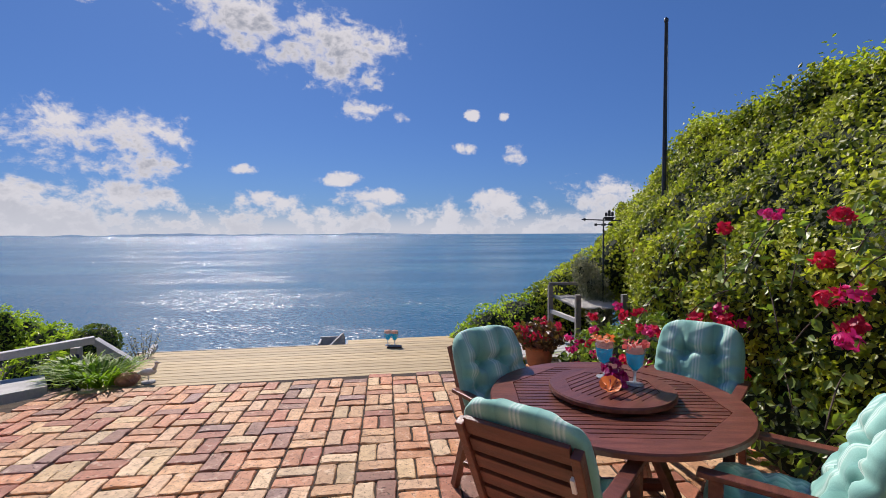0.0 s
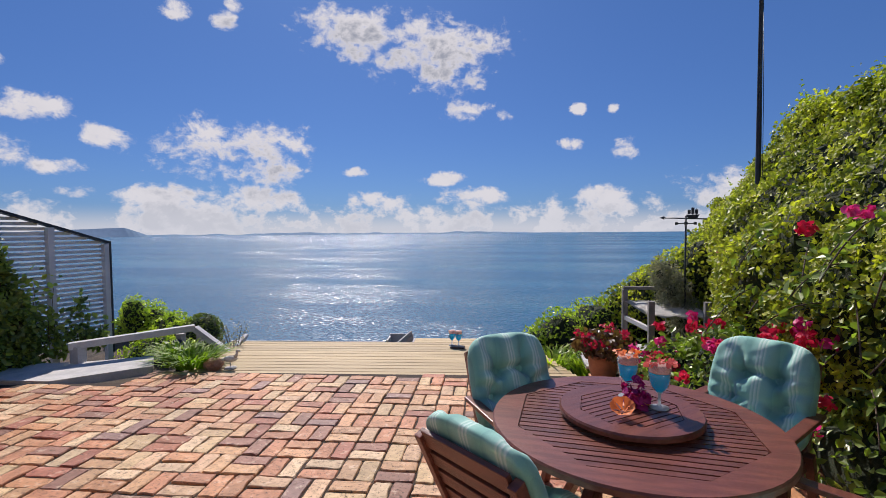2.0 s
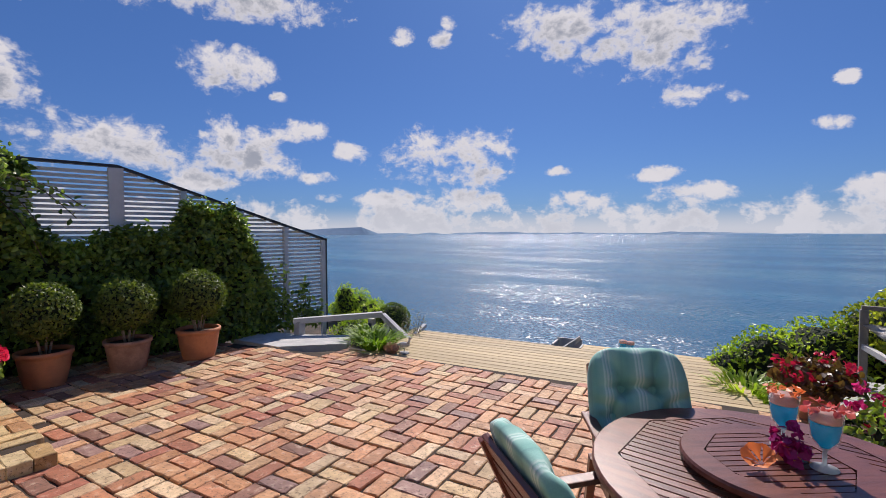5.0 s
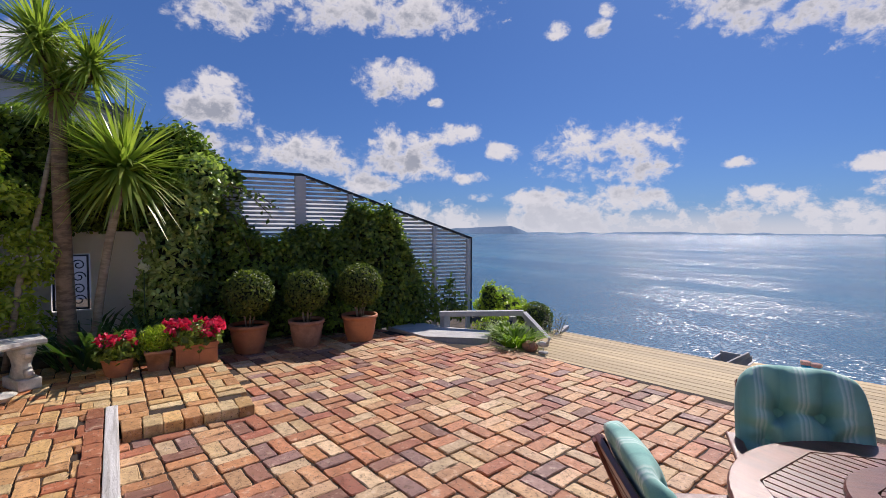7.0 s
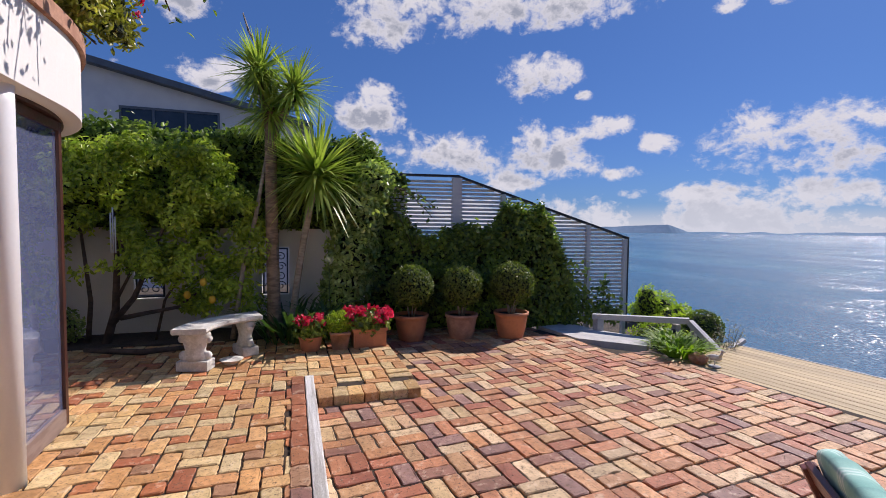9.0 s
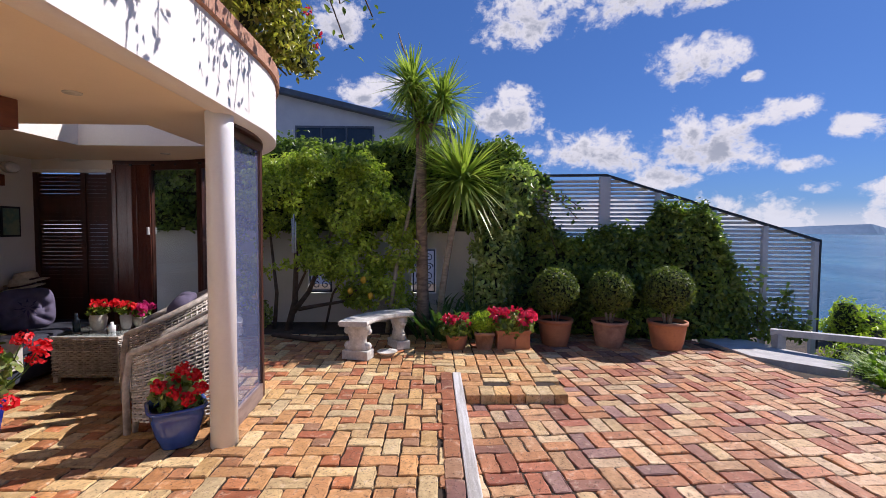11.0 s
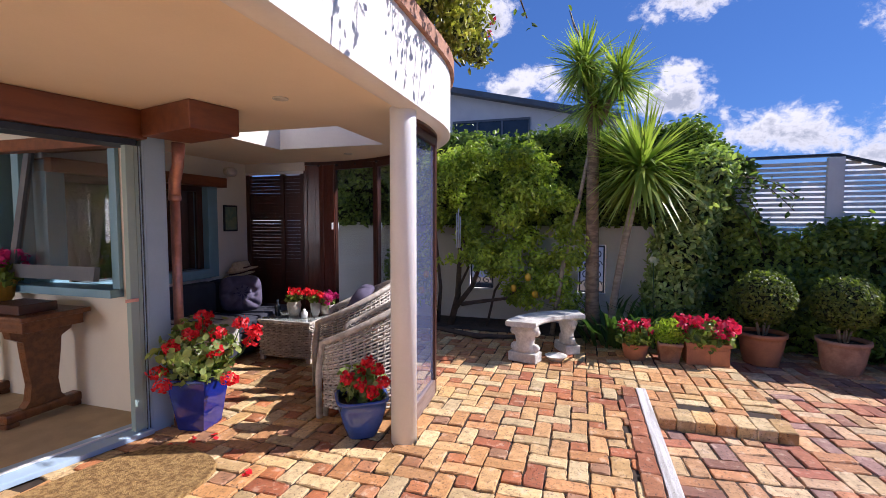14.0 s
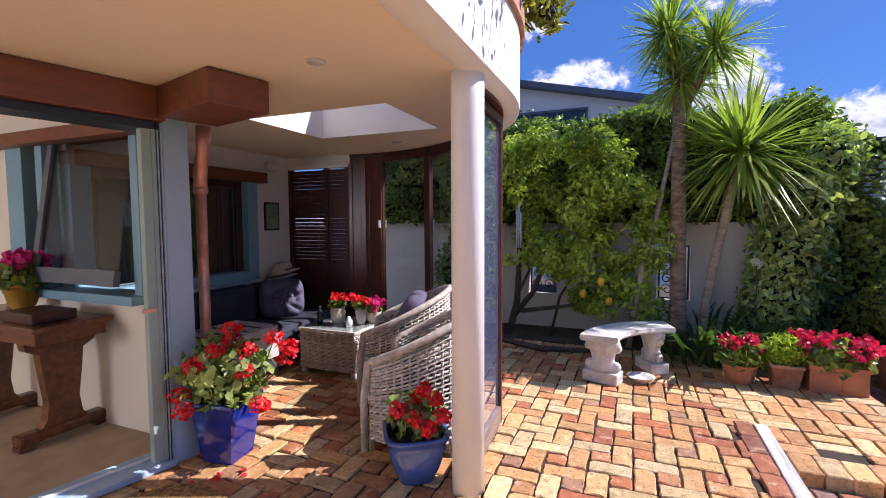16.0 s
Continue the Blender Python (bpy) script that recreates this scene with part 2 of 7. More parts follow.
def sea_mat():
    m = bpy.data.materials.new("sea_water")
    m.use_nodes = True
    n = Nodes(m.node_tree)
    p = m.node_tree.nodes["Principled BSDF"]
    co = n.add("ShaderNodeNewGeometry").outputs["Position"]
    wide = n.add("ShaderNodeMapping", {"Vector": co, "Scale": (0.45, 1.0, 1.0)}).outputs[0]
    chop = n.add("ShaderNodeTexNoise", {"Vector": wide, "Scale": 2.2, "Detail": 3.0, "Roughness": 0.6}).outputs[1]
    streak = n.add("ShaderNodeTexNoise", {"Vector": n.add("ShaderNodeMapping", {"Vector": co, "Scale": (0.15, 1.0, 1.0), "Rotation": (0, 0, 0.25)}).outputs[0], "Scale": 0.012, "Detail": 4.0, "Roughness": 0.55}).outputs[0]
    calm = n.smooth(streak, 0.38, 0.62)
    c = n.mix(calm, (0.022, 0.105, 0.18, 1), (0.045, 0.16, 0.23, 1))
    spread = n.add("ShaderNodeTexNoise", {"Vector": n.add("ShaderNodeMapping", {"Vector": co, "Scale": (1.0, 0.45, 1.0), "Rotation": (0, 0, 0.5)}).outputs[0], "Scale": 0.05, "Detail": 7.0, "Roughness": 0.7}).outputs[0]
    shore = n.add("ShaderNodeSeparateXYZ", {0: co})
    foam = n.m("MULTIPLY", n.smooth(spread, 0.47, 0.62), n.m("MULTIPLY", n.smooth(shore.outputs[1], 95.0, 55.0), n.smooth(shore.outputs[0], -25.0, -60.0)))
    c = n.mix(n.m("MULTIPLY", foam, 0.75), c, (0.75, 0.80, 0.82, 1))
    m.node_tree.links.new(c, p.inputs["Base Color"])
    m.node_tree.links.new(n.m("MULTIPLY_ADD", calm, -0.06, 0.27), p.inputs["Roughness"])
    p.inputs["IOR"].default_value = 1.33
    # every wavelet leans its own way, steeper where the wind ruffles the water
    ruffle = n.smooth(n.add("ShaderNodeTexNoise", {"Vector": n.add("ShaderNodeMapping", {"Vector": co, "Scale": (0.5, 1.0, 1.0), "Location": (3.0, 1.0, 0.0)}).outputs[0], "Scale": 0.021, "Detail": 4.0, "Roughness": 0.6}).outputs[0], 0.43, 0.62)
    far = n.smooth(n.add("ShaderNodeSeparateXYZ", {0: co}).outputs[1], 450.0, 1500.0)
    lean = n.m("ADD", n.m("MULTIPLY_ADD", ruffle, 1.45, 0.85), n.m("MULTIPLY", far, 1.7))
    part_ = n.add("ShaderNodeSeparateColor", {0: chop})
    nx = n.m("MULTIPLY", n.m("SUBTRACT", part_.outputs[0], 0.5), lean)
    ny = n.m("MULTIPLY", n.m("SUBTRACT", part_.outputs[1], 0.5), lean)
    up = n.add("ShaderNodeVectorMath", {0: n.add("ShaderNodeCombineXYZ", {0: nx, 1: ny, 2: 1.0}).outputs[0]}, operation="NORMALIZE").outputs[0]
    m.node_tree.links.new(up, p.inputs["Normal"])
    return m


def stripe_mat():
    """Cushion canvas: sea green with pale and dark stripes running along the cushion."""
    m = bpy.data.materials.new("striped_canvas")
    m.use_nodes = True
    n = Nodes(m.node_tree)
    p = m.node_tree.nodes["Principled BSDF"]
    co = n.add("ShaderNodeTexCoord").outputs["Object"]
    x = n.add("ShaderNodeSeparateXYZ", {0: co}).outputs[0]
    u = n.m("FRACT", n.m("MULTIPLY_ADD", x, 6.2, 0.5))
    c = n.ramp(u, [(0.0, (0.15, 0.37, 0.33)), (0.16, (0.24, 0.50, 0.43)), (0.34, (0.30, 0.58, 0.50)), (0.40, (0.56, 0.73, 0.64)), (0.43, (0.28, 0.55, 0.47)), (0.50, (0.62, 0.78, 0.72)), (0.54, (0.29, 0.56, 0.48)), (0.60, (0.58, 0.77, 0.69)), (0.64, (0.29, 0.56, 0.48)), (0.85, (0.18, 0.43, 0.37))])
    w = n.add("ShaderNodeTexNoise", {"Vector": co, "Scale": 240.0, "Detail": 2.0}).outputs[0]
    s = n.add("ShaderNodeTexNoise", {"Vector": co, "Scale": 7.0, "Detail": 4.0}).outputs[0]
    v = n.m("MULTIPLY", n.m("MULTIPLY_ADD", w, 0.3, 0.85), n.m("MULTIPLY_ADD", s, 0.5, 0.75))
    c = n.mix(1.0, c, n.add("ShaderNodeCombineColor", {0: v, 1: v, 2: v}).outputs[0], "MULTIPLY")
    m.node_tree.links.new(c, p.inputs["Base Color"])
    p.inputs["Roughness"].default_value = 0.85
    p.inputs["Sheen Weight"].default_value = 0.2
    b = n.add("ShaderNodeBump", {"Strength": 0.3, "Distance": 0.004, "Height": n.m("ADD", s, n.m("MULTIPLY", w, 0.3))})
    m.node_tree.links.new(b.outputs[0], p.inputs["Normal"])
    return m


BRICK_LOW = brick_mat("patio_brick", [(0.53, 0.245, 0.106), (0.572, 0.337, 0.167), (0.424, 0.153, 0.0792), (0.583, 0.398, 0.202), (0.488, 0.204, 0.0968), (0.594, 0.428, 0.246), (0.36, 0.122, 0.0704), (0.53, 0.296, 0.141), (0.286, 0.133, 0.088), (0.583, 0.306, 0.15), (0.488, 0.204, 0.0968), (0.615, 0.388, 0.22), (0.636, 0.449, 0.264), (0.53, 0.245, 0.114), (0.307, 0.173, 0.141)])
BRICK_HIGH = brick_mat("terrace_brick", [(0.657, 0.479, 0.238), (0.636, 0.439, 0.202), (0.551, 0.286, 0.106), (0.562, 0.337, 0.141), (0.498, 0.235, 0.088), (0.583, 0.418, 0.202), (0.541, 0.286, 0.114), (0.572, 0.357, 0.141), (0.382, 0.122, 0.0528), (0.562, 0.316, 0.132), (0.53, 0.265, 0.106), (0.594, 0.449, 0.238)])
BRICK_RED = brick_mat("red_half_brick", [(0.34, 0.12, 0.055), (0.28, 0.10, 0.06), (0.44, 0.18, 0.08), (0.22, 0.11, 0.085), (0.40, 0.22, 0.12)])
BRICK_HALF = brick_mat("half_brick", [(0.52, 0.19, 0.07), (0.46, 0.18, 0.07), (0.50, 0.25, 0.10), (0.44, 0.20, 0.09), (0.40, 0.14, 0.055), (0.56, 0.37, 0.17), (0.36, 0.19, 0.10)])
SAND = mat("joint_sand", (0.055, 0.035, 0.022), (0.03, 0.02, 0.013), rough=0.95, scale=9, bump=0.4)
SOIL = mat("garden_soil", (0.09, 0.065, 0.045), (0.05, 0.04, 0.03), rough=0.95, scale=5, bump=0.6, depth=0.02)
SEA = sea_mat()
WHITE = mat("white_render", (0.80, 0.78, 0.73), (0.75, 0.73, 0.69), rough=0.75, scale=1.4, fine=55, bump=0.25, grime=0.06)
CREAM = mat("cream_soffit", (0.83, 0.72, 0.55), (0.79, 0.68, 0.51), rough=0.7, scale=1.2, fine=90, bump=0.12, grime=0.05)
COLUMN = mat("white_paint", (0.82, 0.83, 0.84), (0.78, 0.79, 0.80), rough=0.45, scale=2.0, bump=0.08, grime=0.05)
DECK = mat("weathered_pine", (0.50, 0.38, 0.20), (0.40, 0.29, 0.14), rough=0.7, scale=3.0, fine=45, bump=0.35, rnd=0.16, stretch=(0.25, 6, 1))
GREYWOOD = mat("grey_timber", (0.50, 0.50, 0.50), (0.40, 0.41, 0.42), rough=0.75, scale=4, fine=50, bump=0.3, rnd=0.1, stretch=(1, 1, 1))
OLDTIMBER = mat("bleached_timber", (0.80, 0.79, 0.76), (0.50, 0.47, 0.42), rough=0.85, scale=3, fine=60, bump=0.8, depth=0.008, stretch=(0.5, 9, 9), grime=0.4)
TEAK = mat("oiled_hardwood", (0.18, 0.060, 0.040), (0.115, 0.036, 0.025), rough=0.33, scale=5, fine=90, bump=0.2, rnd=0.15, stretch=(1, 7, 7), grime=0.2)
BROWN = mat("stained_beam", (0.20, 0.065, 0.025), (0.15, 0.045, 0.02), rough=0.42, scale=3, fine=60, bump=0.15, stretch=(1, 6, 6), grime=0.2)
DARKWOOD = mat("dark_joinery", (0.075, 0.024, 0.016), (0.05, 0.018, 0.012), rough=0.4, scale=3, fine=70, bump=0.12, stretch=(6, 6, 1), grime=0.2)
WINBLUE = mat("window_blue", (0.22, 0.40, 0.51), (0.19, 0.36, 0.46), rough=0.42, scale=2, fine=80, bump=0.06, grime=0.07)
REDWOOD = mat("red_joinery", (0.13, 0.036, 0.022), (0.09, 0.026, 0.017), rough=0.28, scale=3, fine=70, bump=0.12, stretch=(6, 6, 1), grime=0.2)
LEAFGREEN = mat("green_grey_joinery", (0.33, 0.44, 0.41), (0.29, 0.40, 0.38), rough=0.4, scale=2, fine=80, bump=0.06, grime=0.07)
BLUE = mat("blue_grey_joinery", (0.38, 0.52, 0.67), (0.34, 0.48, 0.62), rough=0.45, scale=2, fine=80, bump=0.06, grime=0.07)
COPPER = mat("copper_pipe", (0.74, 0.38, 0.30), (0.56, 0.28, 0.22), rough=0.40, metal=0.55, scale=7, fine=40, bump=0.05)
TERRACOTTA = mat("terracotta", (0.50, 0.20, 0.095), (0.40, 0.155, 0.075), rough=0.7, scale=7, fine=80, bump=0.2, grime=0.2)
TERRAPALE = mat("chalky_terracotta", (0.47, 0.26, 0.17), (0.34, 0.17, 0.11), rough=0.85, scale=9, fine=60, bump=0.35, grime=0.3)
SLATPAINT = mat("blue_white_slat", (0.50, 0.56, 0.62), (0.44, 0.50, 0.56), rough=0.5, scale=3, bump=0.06, rnd=0.05, grime=0.07)
DARKMETAL = mat("dark_metal", (0.035, 0.045, 0.06), (0.025, 0.03, 0.04), rough=0.45, metal=0.4, scale=6, bump=0.1)
STONE = mat("cast_stone", (0.72, 0.70, 0.64), (0.52, 0.50, 0.44), rough=0.88, scale=8, fine=50, bump=0.7, depth=0.006, grime=0.3)
GREYSTONE = mat("grey_paving", (0.56, 0.55, 0.53), (0.44, 0.44, 0.43), rough=0.85, scale=5, fine=60, bump=0.4, grime=0.2)
# cores inside foliage: the shade between leaves is put into this dark colour
CORE = mat("foliage_shade_core", (0.012, 0.022, 0.008), (0.02, 0.03, 0.01), rough=0.95, scale=6, fine=40, bump=0.8, depth=0.03)
BARK = mat("bark", (0.13, 0.09, 0.065), (0.07, 0.05, 0.04), rough=0.9, scale=7, fine=45, bump=0.9, depth=0.015, stretch=(1, 1, 2.5), grime=0.35)
TRUNK = mat("palm_trunk", (0.36, 0.26, 0.17), (0.19, 0.135, 0.09), rough=0.9, scale=8, fine=40, bump=0.9, depth=0.015, stretch=(1, 1, 3), grime=0.35)
PALEBARK = mat("pale_bark", (0.42, 0.35, 0.26), (0.27, 0.22, 0.16), rough=0.9, scale=9, fine=50, bump=0.6, depth=0.01, stretch=(1, 1, 3), grime=0.3)
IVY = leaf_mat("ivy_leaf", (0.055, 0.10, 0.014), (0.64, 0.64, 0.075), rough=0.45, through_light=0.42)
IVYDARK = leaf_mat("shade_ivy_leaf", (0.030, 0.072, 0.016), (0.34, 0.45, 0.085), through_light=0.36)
LIME = leaf_mat("lime_leaf", (0.18, 0.29, 0.028), (0.48, 0.55, 0.08), through_light=0.5)
GRASS = leaf_mat("grass_blade", (0.08, 0.17, 0.012), (0.30, 0.44, 0.04), rough=0.55, through_light=0.4)
BOX = leaf_mat("box_leaf", (0.05, 0.085, 0.018), (0.22, 0.27, 0.05), rough=0.45)
LAUREL = leaf_mat("laurel_leaf", (0.08, 0.15, 0.04), (0.56, 0.66, 0.24), rough=0.20, through_light=0.30)
CITRUS = leaf_mat("citrus_leaf", (0.08, 0.16, 0.016), (0.66, 0.74, 0.12), rough=0.28, through_light=0.42)
SWORD = leaf_mat("sword_leaf", (0.11, 0.18, 0.03), (0.46, 0.54, 0.14), rough=0.36, through_light=0.42)
STRAP = leaf_mat("strap_leaf", (0.025, 0.065, 0.018), (0.15, 0.26, 0.07), through_light=0.3)
GREYLEAF = leaf_mat("grey_leaf", (0.20, 0.22, 0.14), (0.52, 0.53, 0.38), rough=0.7, through_light=0.4, tint=(1.05, 1.02, 0.9, 1))
REDP = leaf_mat("red_petal", (0.58, 0.008, 0.015), (0.88, 0.03, 0.04), rough=0.5, through_light=0.3, tint=(1.3, 1, 1, 1))
CRIMSON = leaf_mat("crimson_petal", (0.45, 0.008, 0.05), (0.80, 0.04, 0.12), rough=0.5, through_light=0.3, tint=(1.3, 1, 1, 1))
PINK = leaf_mat("magenta_petal", (0.50, 0.01, 0.16), (0.80, 0.06, 0.30), rough=0.5, through_light=0.35, tint=(1.2, 1, 1.1, 1))
ORANGEP = leaf_mat("orange_petal", (0.75, 0.17, 0.05), (0.9, 0.36, 0.13), rough=0.5, through_light=0.3, tint=(1.2, 1, 0.8, 1))


# ---- shaping helpers ----
def box(bm, x0, x1, y0, y1, z0, z1, bevel=0.0, m=None):
    r = bmesh.ops.create_cube(bm, size=1.0, matrix=Matrix.LocRotScale(((x0 + x1) / 2, (y0 + y1) / 2, (z0 + z1) / 2), None, (abs(x1 - x0), abs(y1 - y0), abs(z1 - z0))))
    vs = r["verts"]
    if bevel:
        es = list({e for v in vs for e in v.link_edges})
        b = bmesh.ops.bevel(bm, geom=es, offset=bevel, segments=2, profile=0.6, affect="EDGES")
        vs = list({v for v in vs if v.is_valid} | {v for f in b["faces"] for v in f.verts})
    if m is not None:
        bmesh.ops.transform(bm, matrix=m, verts=vs)
    return vs


def lathe(bm, profile, n=24, m=None, wob=0.0, cap=True):
    """Turn a list of (radius, height) about z."""
    rings = []
    for r, z in profile:
        ring = []
        for i in range(n):
            a = 2 * math.pi * i / n
            k = 1 + wob * noise.noise((math.cos(a) * 2, math.sin(a) * 2, z * 6))
            ring.append(bm.verts.new((r * k * math.cos(a), r * k * math.sin(a), z)))
        rings.append(ring)
    for a, b in zip(rings, rings[1:]):
        for i in range(n):
            f = bm.faces.new((a[i], a[(i + 1) % n], b[(i + 1) % n], b[i]))
            f.smooth = True
    if cap:
        bm.faces.new(list(reversed(rings[0])))
        bm.faces.new(rings[-1])
    if m is not None:
        bmesh.ops.transform(bm, matrix=m, verts=[v for r in rings for v in r])


def tube(bm, pts, radii, n=8):
    """A tapered pipe along points."""
    pts = [Vector(p) for p in pts]
    if not hasattr(radii, "__len__"):
        radii = [radii] * len(pts)
    rings = []
    side = Vector((1, 0, 0))
    for i, p in enumerate(pts):
        d = (pts[min(i + 1, len(pts) - 1)] - pts[max(i - 1, 0)]).normalized()
        s = side - d * side.dot(d)
        if s.length < 1e-3:
            s = Vector((0, 1, 0)) - d * d.y
        s.normalize()
        side = s
        t = d.cross(s)
        rings.append([bm.verts.new(p + radii[i] * (math.cos(2 * math.pi * k / n) * s + math.sin(2 * math.pi * k / n) * t)) for k in range(n)])
    for a, b in zip(rings, rings[1:]):
        for i in range(n):
            bm.faces.new((a[i], a[(i + 1) % n], b[(i + 1) % n], b[i])).smooth = True
    bm.faces.new(list(reversed(rings[0])))
    bm.faces.new(rings[-1])


def mesh_of(bm, material, name):
    me = bpy.data.meshes.new(name)
    bm.normal_update()
    bm.to_mesh(me)
    bm.free()
    me.materials.append(material)
    return me


def part(name, bm, material, parent, label=""):
    ob = new(name, mesh_of(bm, material, name) if isinstance(bm, bmesh.types.BMesh) else bm)
    ob.parent = parent
    return tagged(ob, label)


def thing(name, label, category, m=None, group="", kind=""):
    ob = new(name)
    ob.empty_display_size = 0.1
    if m is not None:
        ob.matrix_world = m
    return tagged(ob, label, category, group, kind)


def solid(name, bm, material, label, category, m=None, group="", kind=""):
    ob = new(name, mesh_of(bm, material, name))
    if m is not None:
        ob.matrix_world = m
    return tagged(ob, label, category, group, kind)


def boxed(*dims, bevel=0.0, m=None):
    bm = bmesh.new()
    box(bm, *dims, bevel=bevel, m=m)
    return bm


RNG = np.random.default_rng(7)


def blades(points, outs, size, aspect=0.5, spread=0.9, droop=0.0, vary=0.35, material=None, name="leaves", fold=0.25):
    """One mesh of small folded leaves at the points, turned outwards at random."""
    p = np.asarray(points, float)
    o = np.asarray(outs, float)
    k = len(p)
    o = o + RNG.normal(0, spread, (k, 3))
    o /= np.linalg.norm(o, axis=1, keepdims=True) + 1e-9
    d = RNG.normal(0, 1, (k, 3))
    d[:, 2] -= droop
    d -= o * (d * o).sum(1, keepdims=True)
    d /= np.linalg.norm(d, axis=1, keepdims=True) + 1e-9
    s = np.cross(o, d)
    L = size * (1 + vary * RNG.uniform(-1, 1, (k, 1)))
    W = L * aspect * 0.5
    v = np.empty((k, 6, 3))
    v[:, 0] = p
    v[:, 1] = p + d * L * 0.35 + s * W + o * L * fold * 0.5
    v[:, 2] = p + d * L * 0.7 + s * W * 0.8 + o * L * fold * 0.3
    v[:, 3] = p + d * L
    v[:, 4] = p + d * L * 0.7 - s * W * 0.8 + o * L * fold * 0.3
    v[:, 5] = p + d * L * 0.35 - s * W + o * L * fold * 0.5
    b = (np.arange(k) * 6)[:, None]
    faces = np.concatenate([b + np.array([[0, 1, 2, 3]]), b + np.array([[0, 3, 4, 5]])], 1).reshape(-1, 4)
    me = bpy.data.meshes.new(name)
    me.from_pydata(v.reshape(-1, 3).tolist(), [], faces.tolist())
    me.materials.append(material)
    return me


def ball_points(k, centre, radii, shell=0.75, lumps=0.0):
    d = RNG.normal(0, 1, (k, 3))
    d /= np.linalg.norm(d, axis=1, keepdims=True)
    r = shell + (1 - shell) * RNG.uniform(0, 1, (k, 1)) ** 0.6
    if lumps:
        r = r * (1 + lumps * np.sin(d[:, :1] * 5 + centre[0] * 3) * np.cos(d[:, 1:2] * 6 + 1) + lumps * 0.7 * np.sin(d[:, 2:] * 8))
    return np.asarray(centre) + d * r * np.asarray(radii), d


def lump(bm, centre, radii, amp=0.12, freq=2.0, sub=3):
    """A lumpy mass; in a shrub, the core coloured dark for inner shade."""
    r = bmesh.ops.create_icosphere(bm, subdivisions=sub, radius=1.0)
    for v in r["verts"]:
        k = 1 + amp * noise.noise(v.co * freq + Vector(centre))
        v.co = Vector(centre) + Vector((v.co.x * radii[0] * k, v.co.y * radii[1] * k, v.co.z * radii[2] * k))
    return r["verts"]


# ---- the large structure ----
LOW = -0.07


def brick_mesh(l, w, h, seed, name, material):
    """A worn brick: corners broken off, edges wavering, the top a little dished."""
    rr = random.Random(seed)
    me = bpy.data.meshes.new(name)
    g, c = 0.0048, 0.005
    a, b = l / 2 - g, w / 2 - g
    cut = [rr.uniform(0.004, 0.020) for _ in range(4)]
    ring = []
    for k, (sx, sy) in enumerate(((-1, -1), (1, -1), (1, 1), (-1, 1))):
        u, v = cut[k], rr.uniform(0.004, 0.014)
        two = [(sx * a, sy * (b - v)), (sx * (a - u), sy * b)]
        if sx * sy < 0:
            two.reverse()
        ring += two
        if k in (0, 2):
            ring += [(sx * -a * t, sy * b + rr.uniform(-0.005, 0.003) * sy) for t in (-0.34, 0.34)]
        else:
            ring.append((sx * a + rr.uniform(-0.004, 0.002) * sx, 0.0))
    ring = [(x + rr.uniform(-0.003, 0.003), y + rr.uniform(-0.003, 0.003)) for x, y in ring]
    m = len(ring)
    vs = [(x, y, -h) for x, y in ring] + [(x, y, -c - rr.uniform(0.0, 0.003)) for x, y in ring]
    vs += [(x * (1 - c / a), y * (1 - c / b), rr.uniform(-0.004, 0.002)) for x, y in ring]
    fs = [tuple(range(2 * m, 3 * m))]
    for r in (0, m):
        for i in range(m):
            k = (i + 1) % m
            fs.append((r + i, r + k, r + m + k, r + m + i))
    me.from_pydata(vs, [], fs)
    me.materials.append(material)
    return me


def lay(floor, slots, inside, near, material, top, other=None, half=None, seed=3):
    """Bricks on a bed: those near the walk are pieces of their own, the rest one mesh."""
    rr = random.Random(seed)
    kinds = [brick_mesh(BL, BL / 2, 0.06, i, "brick", material) for i in range(12)]
    halves = [brick_mesh(BL / 2, BL / 2, 0.06, 20 + i, "brick", other or material) for i in range(6)]
    spots = [s for s in slots if inside(s[0], s[1])]
    spots.sort(key=lambda s: near(s[0], s[1]))
    V, F = {0: [], 1: []}, {0: [], 1: []}
    for i, (x, y, turn, short) in enumerate(spots):
        me = rr.choice(halves if short else kinds)
        m = pose(x, y, top + rr.uniform(-0.006, 0.005), rr.uniform(-0.9, 0.9), rr.uniform(-0.7, 0.7), turn + rr.uniform(-1.6, 1.6) + rr.choice((0, 180)))
        if i < 300:
            ob = new("brick", me)
            ob.matrix_world = m
            ob.parent = floor
        else:
            k = 1 if short else 0
            b = len(V[k])
            V[k] += [m @ v.co for v in me.vertices]
            F[k] += [tuple(b + q for q in p.vertices) for p in me.polygons]
    for k in (0, 1):
        if V[k]:
            me = bpy.data.meshes.new("bricks")
            me.from_pydata(V[k], [], F[k])
            me.materials.append((other or material) if k else material)
            ob = new("bricks", me)
            ob.parent = floor
            tagged(ob, kind="stuff")


BL = 0.237           # a brick with its joint
TURN_LOW = 5.0       # degrees by which the lower paving is turned


def deck_line(x):
    return 5.36 + 0.127 * x


def basket(x0, x1, y0, y1, turn=0.0, ox=0.0, oy=0.0):
    m = pose(ox, oy, 0, 0, 0, turn)
    out = []
    for i in range(int((x0 - ox) / BL) - 8, int((x1 - ox) / BL) + 8):
        for j in range(int((y0 - oy) / BL) - 8, int((y1 - oy) / BL) + 8):
            for k in (-1, 1):
                if (i + j) % 2:
                    p, a = (i * BL, j * BL + k * BL / 4), 0
                else:
                    p, a = (i * BL + k * BL / 4, j * BL), 90
                q = m @ Vector((*p, 0))
                out.append((q.x, q.y, turn + a, False))
    return out


